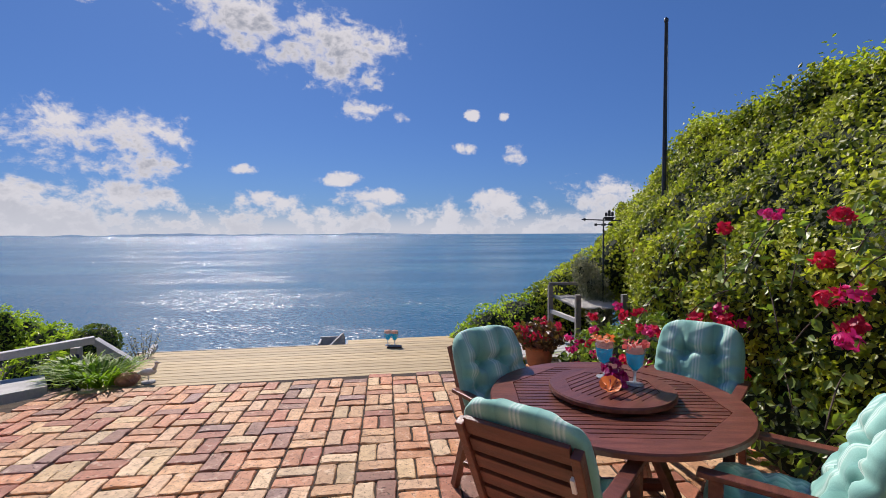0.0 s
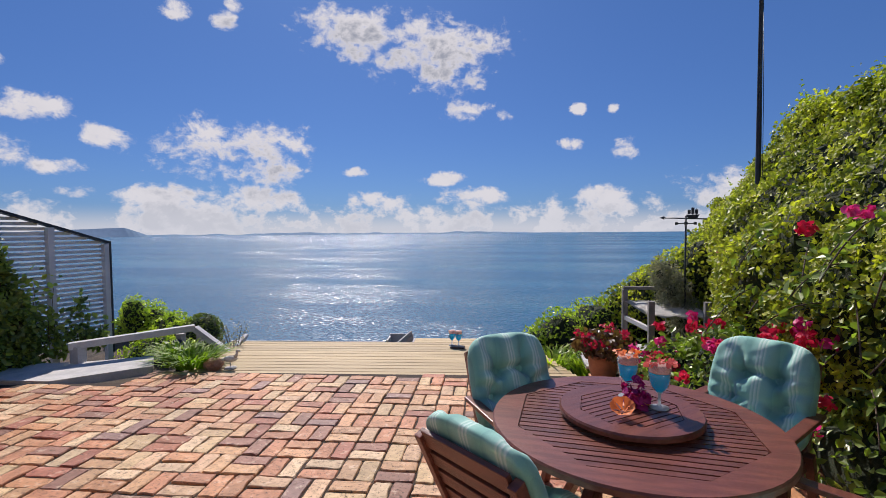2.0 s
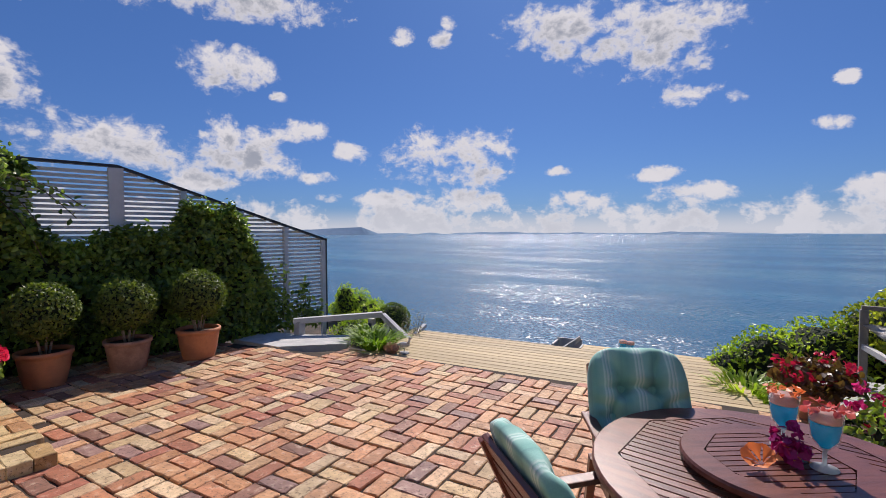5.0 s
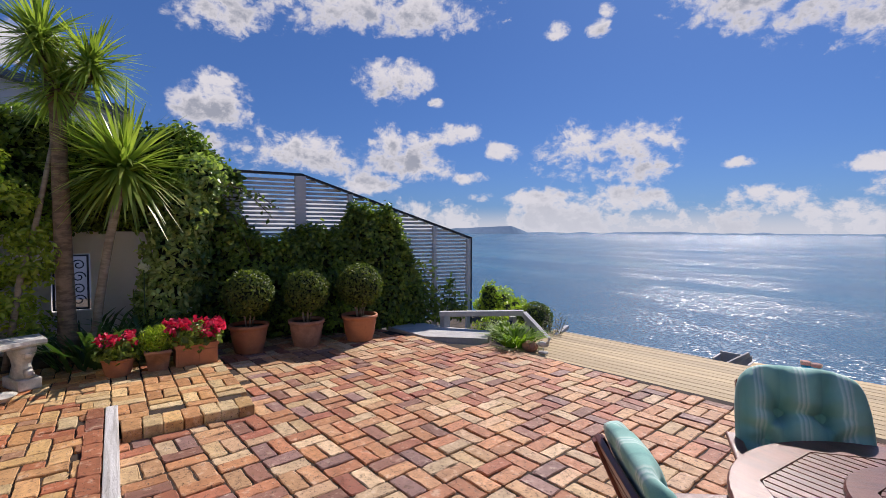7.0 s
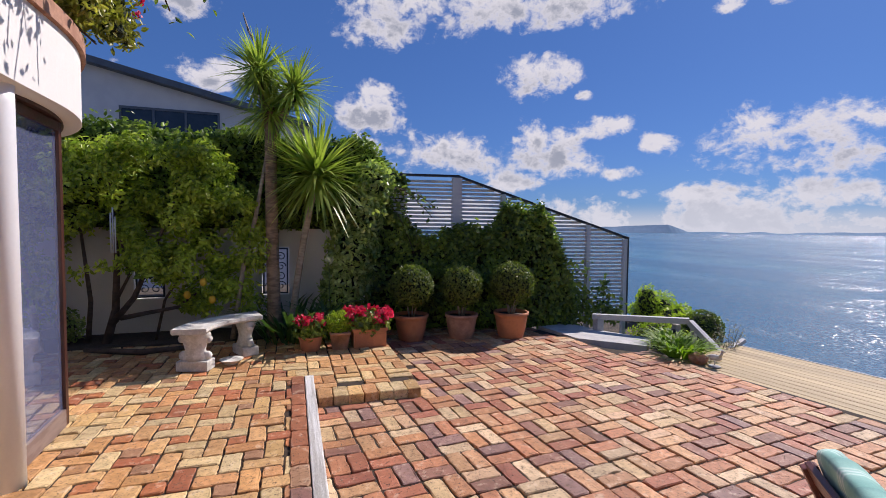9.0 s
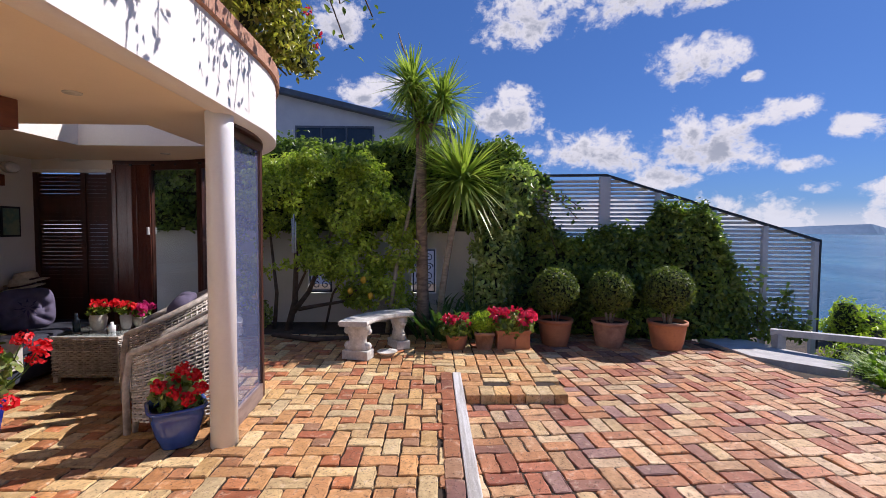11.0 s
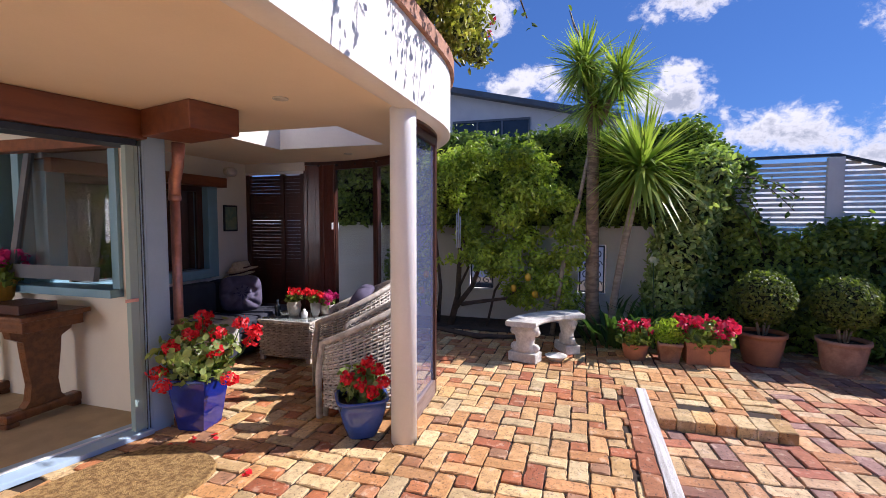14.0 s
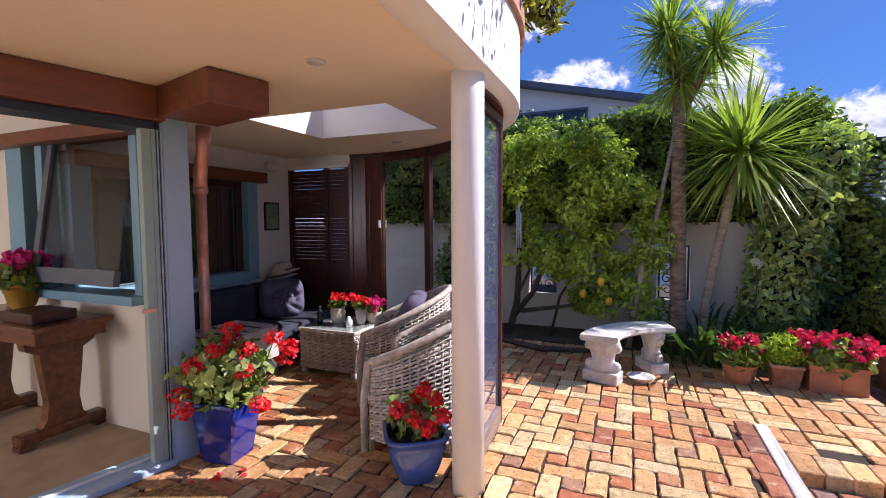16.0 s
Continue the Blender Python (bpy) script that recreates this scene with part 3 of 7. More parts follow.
def pinwheel(x0, x1, y0, y1):
    """Half bricks, each with whole ones turning round it, with no joint running through."""
    w = BL / 2
    out = []
    for i in range(int(x0 / w) - 1, int(x1 / w) + 2):
        for j in range(int(y0 / w) - 1, int(y1 / w) + 2):
            x, y, k = i * w, j * w, (i + 3 * j) % 5
            if k == 0:
                out.append((x, y, 0, True))
            elif k == 1:
                out.append((x, y + w / 2, 90, False))
            elif k == 2:
                out.append((x + w / 2, y, 0, False))
    return out


def on_low(x, y):
    if y < 1.02 or y > deck_line(x) - 0.06 or x > 3.75 or x < -4.45:
        return False
    if x < -1.80 and y < 2.06:
        return False
    return not (x < -2.45 and y > 4.42 + 0.25 * (x + 3.3))


def on_pad(x, y):
    return -4.6 < x < -2.0 and 0.95 < y < 1.98 and not (x > -2.40 and y < 1.08)


def on_high(x, y):
    return -4.6 < x < 4.2 and -3.4 < y < 0.955 and not (x > -0.55 and y < -2.15 - 0.24 * (x + 0.55))


def bed(name, label, poly, z):
    bm = bmesh.new()
    top = [bm.verts.new((x, y, z)) for x, y in poly]
    low = [bm.verts.new((x, y, z - 0.35)) for x, y in poly]
    bm.faces.new(top)
    for i in range(len(poly)):
        k = (i + 1) % len(poly)
        bm.faces.new((top[i], low[i], low[k], top[k]))
    return solid(name, bm, SAND, label, "paving", kind="structure")


# the hillside, falling from the terrace to the sea
def hill(x, y):
    z = -0.32
    if y > 7.0:
        z -= (y - 7.0) * 0.95
    if x < -5.2:
        z -= min(0.9, (-5.2 - x) * 0.2)
    return max(z, -26.0)


bm = bmesh.new()
xs = [-220, -120, -60, -30, -16, -10, -7, -5, -3, -1, 1, 3, 5, 8, 14, 30, 60, 120, 220]
ys = [-160, -60, -20, -8, -3, 0, 3, 5, 6, 7.0, 7.6, 8.5, 10, 13, 17, 22, 28, 36, 45]
grid = [[bm.verts.new((x, y, hill(x, y))) for x in xs] for y in ys]
for r0, r1 in zip(grid, grid[1:]):
    for i in range(len(xs) - 1):
        bm.faces.new((r0[i], r0[i + 1], r1[i + 1], r1[i]))
solid("ground", bm, SOIL, "dark garden soil falling away to the sea", "ground", kind="structure")

SEA_Z = -24.0
bm = bmesh.new()
vs = [bm.verts.new(p) for p in ((-6000, 20, SEA_Z), (6000, 20, SEA_Z), (6000, 4900, SEA_Z), (-6000, 4900, SEA_Z))]
bm.faces.new(vs)
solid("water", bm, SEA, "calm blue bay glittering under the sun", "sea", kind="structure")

# far shore: aerial haze painted as blue, emission lifts the backlit hills
HAZE = mat("haze_painted_hills", (0.15, 0.21, 0.29), (0.12, 0.18, 0.25), rough=1.0, scale=0.002, fine=0.02, bump=0, spec=0.0, emit=0.55)
bm = bmesh.new()
prev = None
for i in range(0, 331):
    a = radians(-6 + i * 0.5)
    deg = -6 + i * 0.5
    h = 8 + 20 * max(0, noise.noise((deg * 0.09, 1.0, 0))) + 9 * noise.noise((deg * 0.5, 5.0, 0))
    if 43.5 < deg < 62:
        h += 44 * min(1, (deg - 43.5) / 2.0) * max(0.25, 1 - (deg - 46) / 18)
    h = max(3.0, h) * min(1.0, 0.25 + (deg + 6) / 25)
    x, y = -4300 * math.sin(a), 4300 * math.cos(a)
    if y < -2600:
        break
    v = (bm.verts.new((x, y, SEA_Z - 2)), bm.verts.new((x * 1.02, y * 1.02, SEA_Z + h * 1.35)), bm.verts.new((x * 1.1, y * 1.1, SEA_Z - 2)))
    if prev:
        bm.faces.new((prev[0], v[0], v[1], prev[1]))
        bm.faces.new((prev[1], v[1], v[2], prev[2]))
    prev = v
solid("backdrop", bm, HAZE, "low hills across the bay with painted blue haze", "hills", kind="structure")

# beds of the paving
patio = bed("pavement_lower", "weathered orange and red bricks laid in basket weave", [(-4.6, 1.1), (3.9, 1.1), (3.9, 5.85), (-2.2, 5.08), (-2.45, 4.7), (-4.6, 4.2)], LOW - 0.013)
pad = bed("pavement_pad", "raised pad of weathered bricks under flower pots", [(-4.7, 1.03), (-2.38, 1.03), (-2.38, 1.13), (-1.98, 1.13), (-1.98, 1.97), (-4.7, 1.97)], -0.011)
terrace = bed("pavement_terrace", "cream and yellow old bricks in pinwheel pattern", [(-4.7, -3.6), (4.4, -3.6), (4.4, 1.0), (-4.7, 1.0)], -0.0135)


def beam_between(a, b, w, h):
    a, b = Vector(a), Vector(b)
    d = b - a
    q = d.to_track_quat("X", "Z").to_matrix().to_4x4()
    return boxed(0, d.length, -w / 2, w / 2, -h / 2, h / 2, bevel=0.004, m=Matrix.Translation(a) @ q)


# ---- deck, timber edge and kerb ----
timber = boxed(-2.36, 4.2, 1.05, 1.13, -0.12, 0.014, bevel=0.01)
for v in timber.verts:
    v.co.y += 0.006 * noise.noise((v.co.x * 2, v.co.z * 9, 1)) - 0.02 * (v.co.x + 2.36) / 3
    v.co.z += 0.004 * noise.noise((v.co.x * 3, 2, 2))
solid("timber_edging", timber, OLDTIMBER, "bleached split timber board edging the brick terrace", "edging")

kerb = thing("brick_kerb", "row of bricks on edge along the raised pad", "kerb")
km = [brick_mesh(BL, 0.13, 0.10, 40 + i, "brick", BRICK_HIGH) for i in range(3)]
for i in range(7):
    ob = new("brick", km[i % 3])
    ob.matrix_world = pose(-1.885, 1.20 + i * 0.125, 0.006, 0, 0, 2 * math.sin(i * 5))
    ob.parent = kerb

deck = thing("deck", "weathered yellow pine decking at the cliff edge", "deck", pose(0, 5.36, -0.10, 0, 0, 7.24))
for i in range(12):
    y0 = 0.02 + i * 0.117
    b = boxed(-2.15 - 0.02 * i, 1.95 - 0.03 * i, y0, y0 + 0.108, -0.035, 0, bevel=0.004)
    part("board", b, DECK, deck)
for i in range(2):
    y0 = 0.02 + (12 + i) * 0.117
    b = boxed(0.12, 1.58, y0, y0 + 0.108, -0.035, 0, bevel=0.004)
    part("board", b, DECK, deck)
for x in (-2.1, -0.8, 0.3, 1.5):
    part("bearer", boxed(x - 0.03, x + 0.03, 0.03, 1.40 if x < 0.1 else 1.62, -0.2, -0.037), GREYWOOD, deck)
part("fascia_board", boxed(-2.4, -0.27, 1.43, 1.455, -0.2, 0.002), GREYWOOD, deck)
part("fascia_board", boxed(0.095, 0.118, 1.43, 1.66, -0.2, 0.002), GREYWOOD, deck)

# stair hatches in the seaward edge of the deck
for hx, hw in ((-0.26, 0.33), (1.62, 0.40)):
    ht = thing("stair_hatch", "pale framed stair opening at the deck edge", "hatch", pose(0, 5.36, -0.10, 0, 0, 7.24))
    part("well", boxed(hx + 0.03, hx + hw - 0.03, 1.46, 1.75, -0.5, -0.40), DARKWOOD, ht)
    part("side_board", beam_between((hx + hw * 0.45, 1.47, -0.05), (hx + hw - 0.02, 1.72, 0.06), 0.025, 0.06), GREYWOOD, ht)
    part("back_board", boxed(hx, hx + hw, 1.75, 1.775, -0.4, 0.035), GREYWOOD, ht)
    part("side_board", boxed(hx, hx + 0.022, 1.46, 1.75, -0.4, 0.012), GREYWOOD, ht)

# ---- white wall, trellis screen and neighbour ----
bm = bmesh.new()
WX = -4.75
for y0, y1, z0, z1 in ((-3.6, -0.98, -0.3, 1.40), (-0.62, 0.55, -0.3, 1.40), (0.91, 2.0, -0.3, 1.40), (0.55, 0.91, -0.3, 0.44), (0.55, 0.91, 1.10, 1.40), (-0.98, -0.62, -0.3, 0.44), (-0.98, -0.62, 1.10, 1.40)):
    box(bm, WX - 0.14, WX, y0, y1, z0, z1)
bmesh.ops.remove_doubles(bm, verts=bm.verts, dist=0.0005)
solid("wall_west", bm, WHITE, "low white rendered garden wall with two openings", "wall", kind="structure")
screen = thing("iron_screen", "scrolled wrought iron grille set in the wall opening", "grille", pose(WX - 0.05, 0.73, 0.45), group="wall grilles")
part("frame", boxed(-0.012, 0.012, -0.165, -0.145, 0.0, 0.64), DARKMETAL, screen)
part("frame", boxed(-0.012, 0.012, 0.145, 0.165, 0.0, 0.64), DARKMETAL, screen)
part("crossbar", boxed(-0.012, 0.012, -0.145, 0.145, 0.0, 0.02), DARKMETAL, screen)
part("crossbar", boxed(-0.012, 0.012, -0.145, 0.145, 0.62, 0.64), DARKMETAL, screen)
for k, (cy, cz, s) in enumerate(((-0.07, 0.52, 1), (0.07, 0.52, -1), (-0.07, 0.38, -1), (0.07, 0.38, 1), (-0.07, 0.24, 1), (0.07, 0.24, -1), (-0.07, 0.11, -1), (0.07, 0.11, 1))):
    bm = bmesh.new()
    tube(bm, [(0, cy + s * r * math.cos(a), cz + r * math.sin(a)) for a, r in ((i * 0.55, 0.066 - i * 0.0034) for i in range(16))], 0.007, 5)
    part("scroll", bm, DARKMETAL, screen)
copy_thing(screen, pose(WX - 0.05, -0.80, 0.45))

# trellis screen: posts, slats and a dark capping that falls towards the sea
FA, FB = Vector((-4.62, 2.0, 0)), Vector((-4.03, 6.05, 0))
FL = (FB - FA).length


def fence_top(s):
    y = FA.y + s * (FB.y - FA.y) / FL
    return 2.15 if y < 3.3 else 2.15 - (y - 3.3) * (0.90 / 2.75)


fence = thing("trellis_screen", "pale blue slatted screen with a dark sloping cap", "fence", Matrix.Translation(FA) @ pose(0, 0, 0, 0, 0, math.degrees(math.atan2(FB.y - FA.y, FB.x - FA.x))))
post_s = [0.02, 1.30, 2.02, 2.75, 3.42, FL - 0.03]
for s in post_s:
    wd = 0.075 if abs(s - 1.30) < 0.01 else 0.035
    part("post", boxed(s - wd, s + wd, -0.035, 0.035, -0.3, fence_top(s) - 0.01, bevel=0.004), SLATPAINT, fence)
z = 0.05
while z < 2.13:
    end = FL - 0.03
    if z > 1.25:
        end = 1.315 + (2.15 - z) / (0.90 / 2.75) * FL / (FB.y - FA.y)
    b = boxed(0.0, end, 0.037, 0.052, z - 0.019, z + 0.019)
    part("slat", b, SLATPAINT, fence)
    z += 0.058
bm = bmesh.new()
for s0, s1 in ((0.0, 1.315), (1.315, FL)):
    z0, z1 = fence_top(s0), fence_top(s1)
    vs = [bm.verts.new(p) for p in ((s0, -0.03, z0), (s1, -0.03, z1), (s1, 0.06, z1), (s0, 0.06, z0), (s0, -0.03, z0 + 0.03), (s1, -0.03, z1 + 0.03), (s1, 0.06, z1 + 0.03), (s0, 0.06, z0 + 0.03))]
    for f in ((0, 3, 2, 1), (4, 5, 6, 7), (0, 1, 5, 4), (1, 2, 6, 5), (2, 3, 7, 6), (3, 0, 4, 7)):
        bm.faces.new([vs[i] for i in f])
part("capping", bm, DARKMETAL, fence, "dark blue metal capping")
part("end_trim", boxed(FL - 0.005, FL + 0.02, -0.04, 0.06, -0.2, fence_top(FL) + 0.03), DARKMETAL, fence)

# neighbour's house beyond the hedge
NB = mat("pale_cladding", (0.62, 0.64, 0.66), (0.57, 0.59, 0.62), rough=0.7, scale=2, bump=0.1, grime=0.06)
ROOFD = mat("dark_roofing", (0.09, 0.12, 0.15), (0.07, 0.09, 0.12), rough=0.55, scale=3, bump=0.1)
MIRRORGLASS = mat("coated_window", (0.02, 0.022, 0.025), (0.015, 0.016, 0.02), rough=0.0, spec=1.0, scale=2, bump=0, grime=0.0)
MIRRORGLASS.node_tree.nodes["Principled BSDF"].inputs["IOR"].default_value = 2.2
for _l in list(MIRRORGLASS.node_tree.nodes["Principled BSDF"].inputs["Roughness"].links):
    MIRRORGLASS.node_tree.links.remove(_l)
MIRRORGLASS.node_tree.nodes["Principled BSDF"].inputs["Roughness"].default_value = 0.0
DARKGLASS = mat("dark_window", (0.03, 0.04, 0.055), (0.02, 0.03, 0.04), rough=0.08, scale=2, bump=0, grime=0.0)
nb = thing("neighbour_house", "pale gabled house with a dark roof behind the hedge", "house", pose(-12.0, 0, -0.3))
bm = bmesh.new()
pts = [(-9.5, 0), (1.2, 0), (1.2, 4.60), (-5.6, 6.15), (-9.5, 5.0)]
fr = [bm.verts.new((0, y, z)) for y, z in pts]
bk = [bm.verts.new((-6, y, z)) for y, z in pts]
bm.faces.new(fr)
bm.faces.new(list(reversed(bk)))
for i in range(5):
    bm.faces.new((fr[i], bk[i], bk[(i + 1) % 5], fr[(i + 1) % 5]))
part("wall", bm, NB, nb)
for (ya, za), (yb, zb) in (((1.55, 4.48), (-5.6, 6.12)), ((-5.6, 6.12), (-9.9, 4.85))):
    bm = bmesh.new()
    vs = [bm.verts.new(p) for x in (0.35, -6.2) for p in ((x, ya, za), (x, yb, zb), (x, yb, zb + 0.16), (x, ya, za + 0.16))]
    for f in ((0, 1, 2, 3), (7, 6, 5, 4), (0, 4, 5, 1), (3, 2, 6, 7), (0, 3, 7, 4), (1, 5, 6, 2)):
        bm.faces.new([vs[i] for i in f])
    part("roof", bm, ROOFD, nb)
for y0, y1, z0, z1 in ((-3.2, -0.95, 4.05, 4.70),):
    w = part("window", boxed(0.005, 0.03, y0, y1, z0, z1), DARKGLASS, nb)
    for a, b, c, d in ((y0 - 0.05, y1 + 0.05, z1, z1 + 0.06), (y0 - 0.05, y0, z0, z1), (y1, y1 + 0.05, z0, z1), (y0 + 0.70, y0 + 0.75, z0, z1), (y0 + 1.45, y0 + 1.5, z0, z1)):
        part("frame", boxed(0.006, 0.06, a, b, c, d), ROOFD, w)

# ---- canopy over the porch ----
CC, CR = Vector((-1.30, -2.35)), 1.98      # centre and radius of the rounded end
SOF = 2.12


def canopy_line(r, n=26, x_end=4.2, back=205):
    pts = [(x_end, CC.y + r)]
    pts += [(x, CC.y + r) for x in (3.0, 2.0, 1.0, 0.0, -0.6)]
    for i in range(n + 1):
        a = radians(90 + (back - 90) * i / n)
        pts.append((CC.x + r * math.cos(a), CC.y + r * math.sin(a)))
    return pts


bm = bmesh.new()
outer = canopy_line(CR)
inner = canopy_line(CR - 0.16)
rows_ = []
for (x, y), (xi, yi) in zip(outer, inner):
    rows_.append([bm.verts.new(p) for p in ((xi, yi, SOF - 0.004), (x * 0.25 + xi * 0.75, y * 0.25 + yi * 0.75, SOF - 0.02), (x, y, SOF - 0.012), (x, y, SOF + 0.44), (xi, yi, SOF + 0.44))])
for a, b in zip(rows_, rows_[1:]):
    for i in range(5):
        bm.faces.new((a[i], b[i], b[(i + 1) % 5], a[(i + 1) % 5])).smooth = i in (1,)
solid("trim_fascia", bm, WHITE, "white rendered curved fascia of the canopy", "fascia", kind="structure")
bm = bmesh.new()
o2, i2 = canopy_line(CR + 0.03), canopy_line(CR - 0.2)
rows_ = [[bm.verts.new(p) for p in ((xi, yi, SOF + 0.442), (x, y, SOF + 0.442), (x, y, SOF + 0.54), (xi, yi, SOF + 0.62))] for (x, y), (xi, yi) in zip(o2, i2)]
for a, b in zip(rows_, rows_[1:]):
    for i in range(4):
        bm.faces.new((a[i], b[i], b[(i + 1) % 4], a[(i + 1) % 4]))
solid("trim_coping", bm, TERRAPALE, "terracotta tile coping on the canopy edge", "coping", kind="structure")

# soffit slab with an opening for the skylight
SKY = (-2.15, -1.30, -2.28, -1.16)      # x0, x1, y0, y1


def slab(bm, z0, z1, r, hole):
    line = canopy_line(r)
    poly = line + [(-3.2, -3.6), (4.2, -3.6)]
    from_hole = [(hole[0], hole[2]), (hole[1], hole[2]), (hole[1], hole[3]), (hole[0], hole[3])]
    for z, flip in ((z0, True), (z1, False)):
        vs = [bm.verts.new((x, y, z)) for x, y in poly]
        es = [bm.edges.new((vs[i], vs[(i + 1) % len(vs)])) for i in range(len(vs))]
        hs = [bm.verts.new((x, y, z)) for x, y in from_hole]
        es += [bm.edges.new((hs[i], hs[(i + 1) % 4])) for i in range(4)]
        bmesh.ops.triangle_fill(bm, edges=es, use_beauty=True)


bm = bmesh.new()
slab(bm, SOF, SOF + 0.3, CR - 0.165, SKY)
ceiling = solid("ceiling", bm, CREAM, "cream plastered canopy soffit", "ceiling", kind="structure")
bm = bmesh.new()
x0, x1, y0, y1 = SKY
for a in ((x0 - 0.03, x0, y0 - 0.03, y1 + 0.03), (x1, x1 + 0.03, y0 - 0.03, y1 + 0.03), (x0, x1, y0 - 0.03, y0), (x0, x1, y1, y1 + 0.03)):
    box(bm, *a, SOF + 0.002, SOF + 0.55)
solid("trim_skylight", bm, WHITE, "white skylight shaft through the canopy", "skylight", kind="structure")

bm = bmesh.new()
lathe(bm, [(0.083, -0.05), (0.083, 2.0), (0.0835, SOF + 0.02)], 32)
solid("column", bm, COLUMN, "round white painted column holding the canopy", "column", pose(-0.942, -0.497, 0.0))

# curved glass screen in dark wood
GLASS = glass_mat("window_glass", clear=0.9)
# blue is partly tinted film, partly the sky's reflection painted in
BLUEGLASS = glass_mat("film_and_sky_tint", tint=(0.62, 0.68, 0.80), clear=0.8, gloss=1.6, film=0.35)
SR = 1.80
GREYBROWN = mat("weathered_joinery", (0.26, 0.19, 0.16), (0.19, 0.13, 0.11), rough=0.6, scale=4, fine=70, bump=0.2, stretch=(1, 6, 6), grime=0.2)
gs = thing("curved_glass_screen", "tall dark framed glass panels round the porch", "screen", pose(CC.x, CC.y, 0))
cuts = [81, 105.3, 130.5, 155.5, 176.5]
for a0, a1 in zip(cuts, cuts[1:]):
    pa, pb = [Vector((r * math.cos(radians(a)), r * math.sin(radians(a)), 0)) for a, r in ((a0, SR + 0.05 if a0 < 110 else SR), (a1, SR + 0.05 if a1 < 110 else SR))]
    d = (pb - pa).normalized()
    L = (pb - pa).length
    m = Matrix.Translation(pa) @ pose(0, 0, 0, 0, 0, math.degrees(math.atan2(d.y, d.x)))
    p = part("panel", boxed(0.0, 0.045, -0.022, 0.022, 0.0 if a0 < 100 else 0.03, 2.08, bevel=0.004, m=m), DARKWOOD, gs)
    part("stile", boxed(L - 0.045, L, -0.022, 0.022, 0.0 if a0 < 100 else 0.03, 2.08, bevel=0.004, m=m), DARKWOOD, p)
    part("rail", boxed(0.045, L - 0.045, -0.022, 0.022, 0.0 if a0 < 100 else 0.03, 0.12, m=m), GREYBROWN if a0 < 100 else DARKWOOD, p)
    part("rail", boxed(0.045, L - 0.045, -0.022, 0.022, 2.02, 2.08, m=m), DARKWOOD, p)
    g = part("pane", boxed(0.045, L - 0.045, -0.003, 0.003, 0.12, 2.02, m=m), BLUEGLASS if a0 < 129 else GLASS, p)
    g.visible_shadow = False
    if a0 > 129:
        part("pull", boxed(L - 0.035, L - 0.015, -0.04, -0.022, 1.32, 1.40, m=m), COLUMN, p)
bm = bmesh.new()
rows_ = [[bm.verts.new((r * math.cos(radians(a)), r * math.sin(radians(a)), z)) for r, z in ((SR - 0.035, 2.082), (SR + 0.075, 2.082), (SR + 0.075, 2.118), (SR - 0.035, 2.118))] for a in range(81, 192, 3)]
for a, b in zip(rows_, rows_[1:]):
    for i in range(4):
        bm.faces.new((a[i], b[i], b[(i + 1) % 4], a[(i + 1) % 4]))
part("head_track", bm, DARKWOOD, gs)
for a in (120, 132, 143, 154, 165, 174, 182):
    part("hanger", boxed(-0.012, 0.012, -0.010, 0.010, 2.06, 2.081, m=pose((SR - 0.05) * math.cos(radians(a)), (SR - 0.05) * math.sin(radians(a)), 0, 0, 0, a)), DARKMETAL, gs)
bm = bmesh.new()
rows_ = [[bm.verts.new((r * math.cos(radians(a)), r * math.sin(radians(a)), z)) for r, z in ((SR - 0.03, -0.01), (SR + 0.03, -0.01), (SR + 0.03, 0.028), (SR - 0.03, 0.028))] for a in range(107, 184, 3)]
for a, b in zip(rows_, rows_[1:]):
    for i in range(4):
        bm.faces.new((a[i], b[i], b[(i + 1) % 4], a[(i + 1) % 4]))
part("sill_track", bm, DARKWOOD, gs)

# slatted shutter at the back of the porch
sh = thing("slatted_shutter", "dark brown slatted timber shutter closing the porch", "shutter", pose(-3.08, -3.45, 0))
part("stile", boxed(-0.03, 0.03, 0.0, 0.05, 0.02, 1.985), DARKWOOD, sh)
part("stile", boxed(-0.03, 0.03, 0.50, 0.55, 0.02, 1.985), DARKWOOD, sh)
part("stile", boxed(-0.03, 0.03, 0.78, 0.83, 0.02, 1.985), DARKWOOD, sh)
part("rail", boxed(-0.03, 0.03, 0.0, 0.83, 1.987, 2.02), COLUMN, sh, "pale head rail")
for i in range(46):
    z = 0.04 + i * 0.0420
    part("slat", boxed(-0.012, 0.012, 0.05, 0.50, z, z + (0.0388 if i > 39 or 20 < i < 33 else 0.0415)), DARKWOOD, sh)
    part("slat", boxed(-0.012, 0.012, 0.55, 0.78, z, z + (0.0388 if i > 39 or 20 < i < 33 else 0.0415)), DARKWOOD, sh)

fold = thing("folded_door", "dark stained folding door leaf parked beside the shutter", "door", pose(-3.07, -2.645, 0, 0, 0, 91))
for i in range(2):
    m = pose(0.01 + 0.215 * i, 0.02 * i, 0, 0, 0, 7 - 14 * i)
    lf = part("leaf", boxed(0.0, 0.055, -0.02, 0.02, 0.03, 2.08, bevel=0.004, m=m), REDWOOD, fold)
    part("stile", boxed(0.155, 0.21, -0.02, 0.02, 0.03, 2.08, bevel=0.004, m=m), REDWOOD, lf)
    part("panel", boxed(0.055, 0.155, -0.010, 0.010, 0.03, 2.08, m=m), REDWOOD, lf)
    part("rail", boxed(0.055, 0.155, -0.019, 0.019, 0.031, 0.15, m=m), REDWOOD, lf)
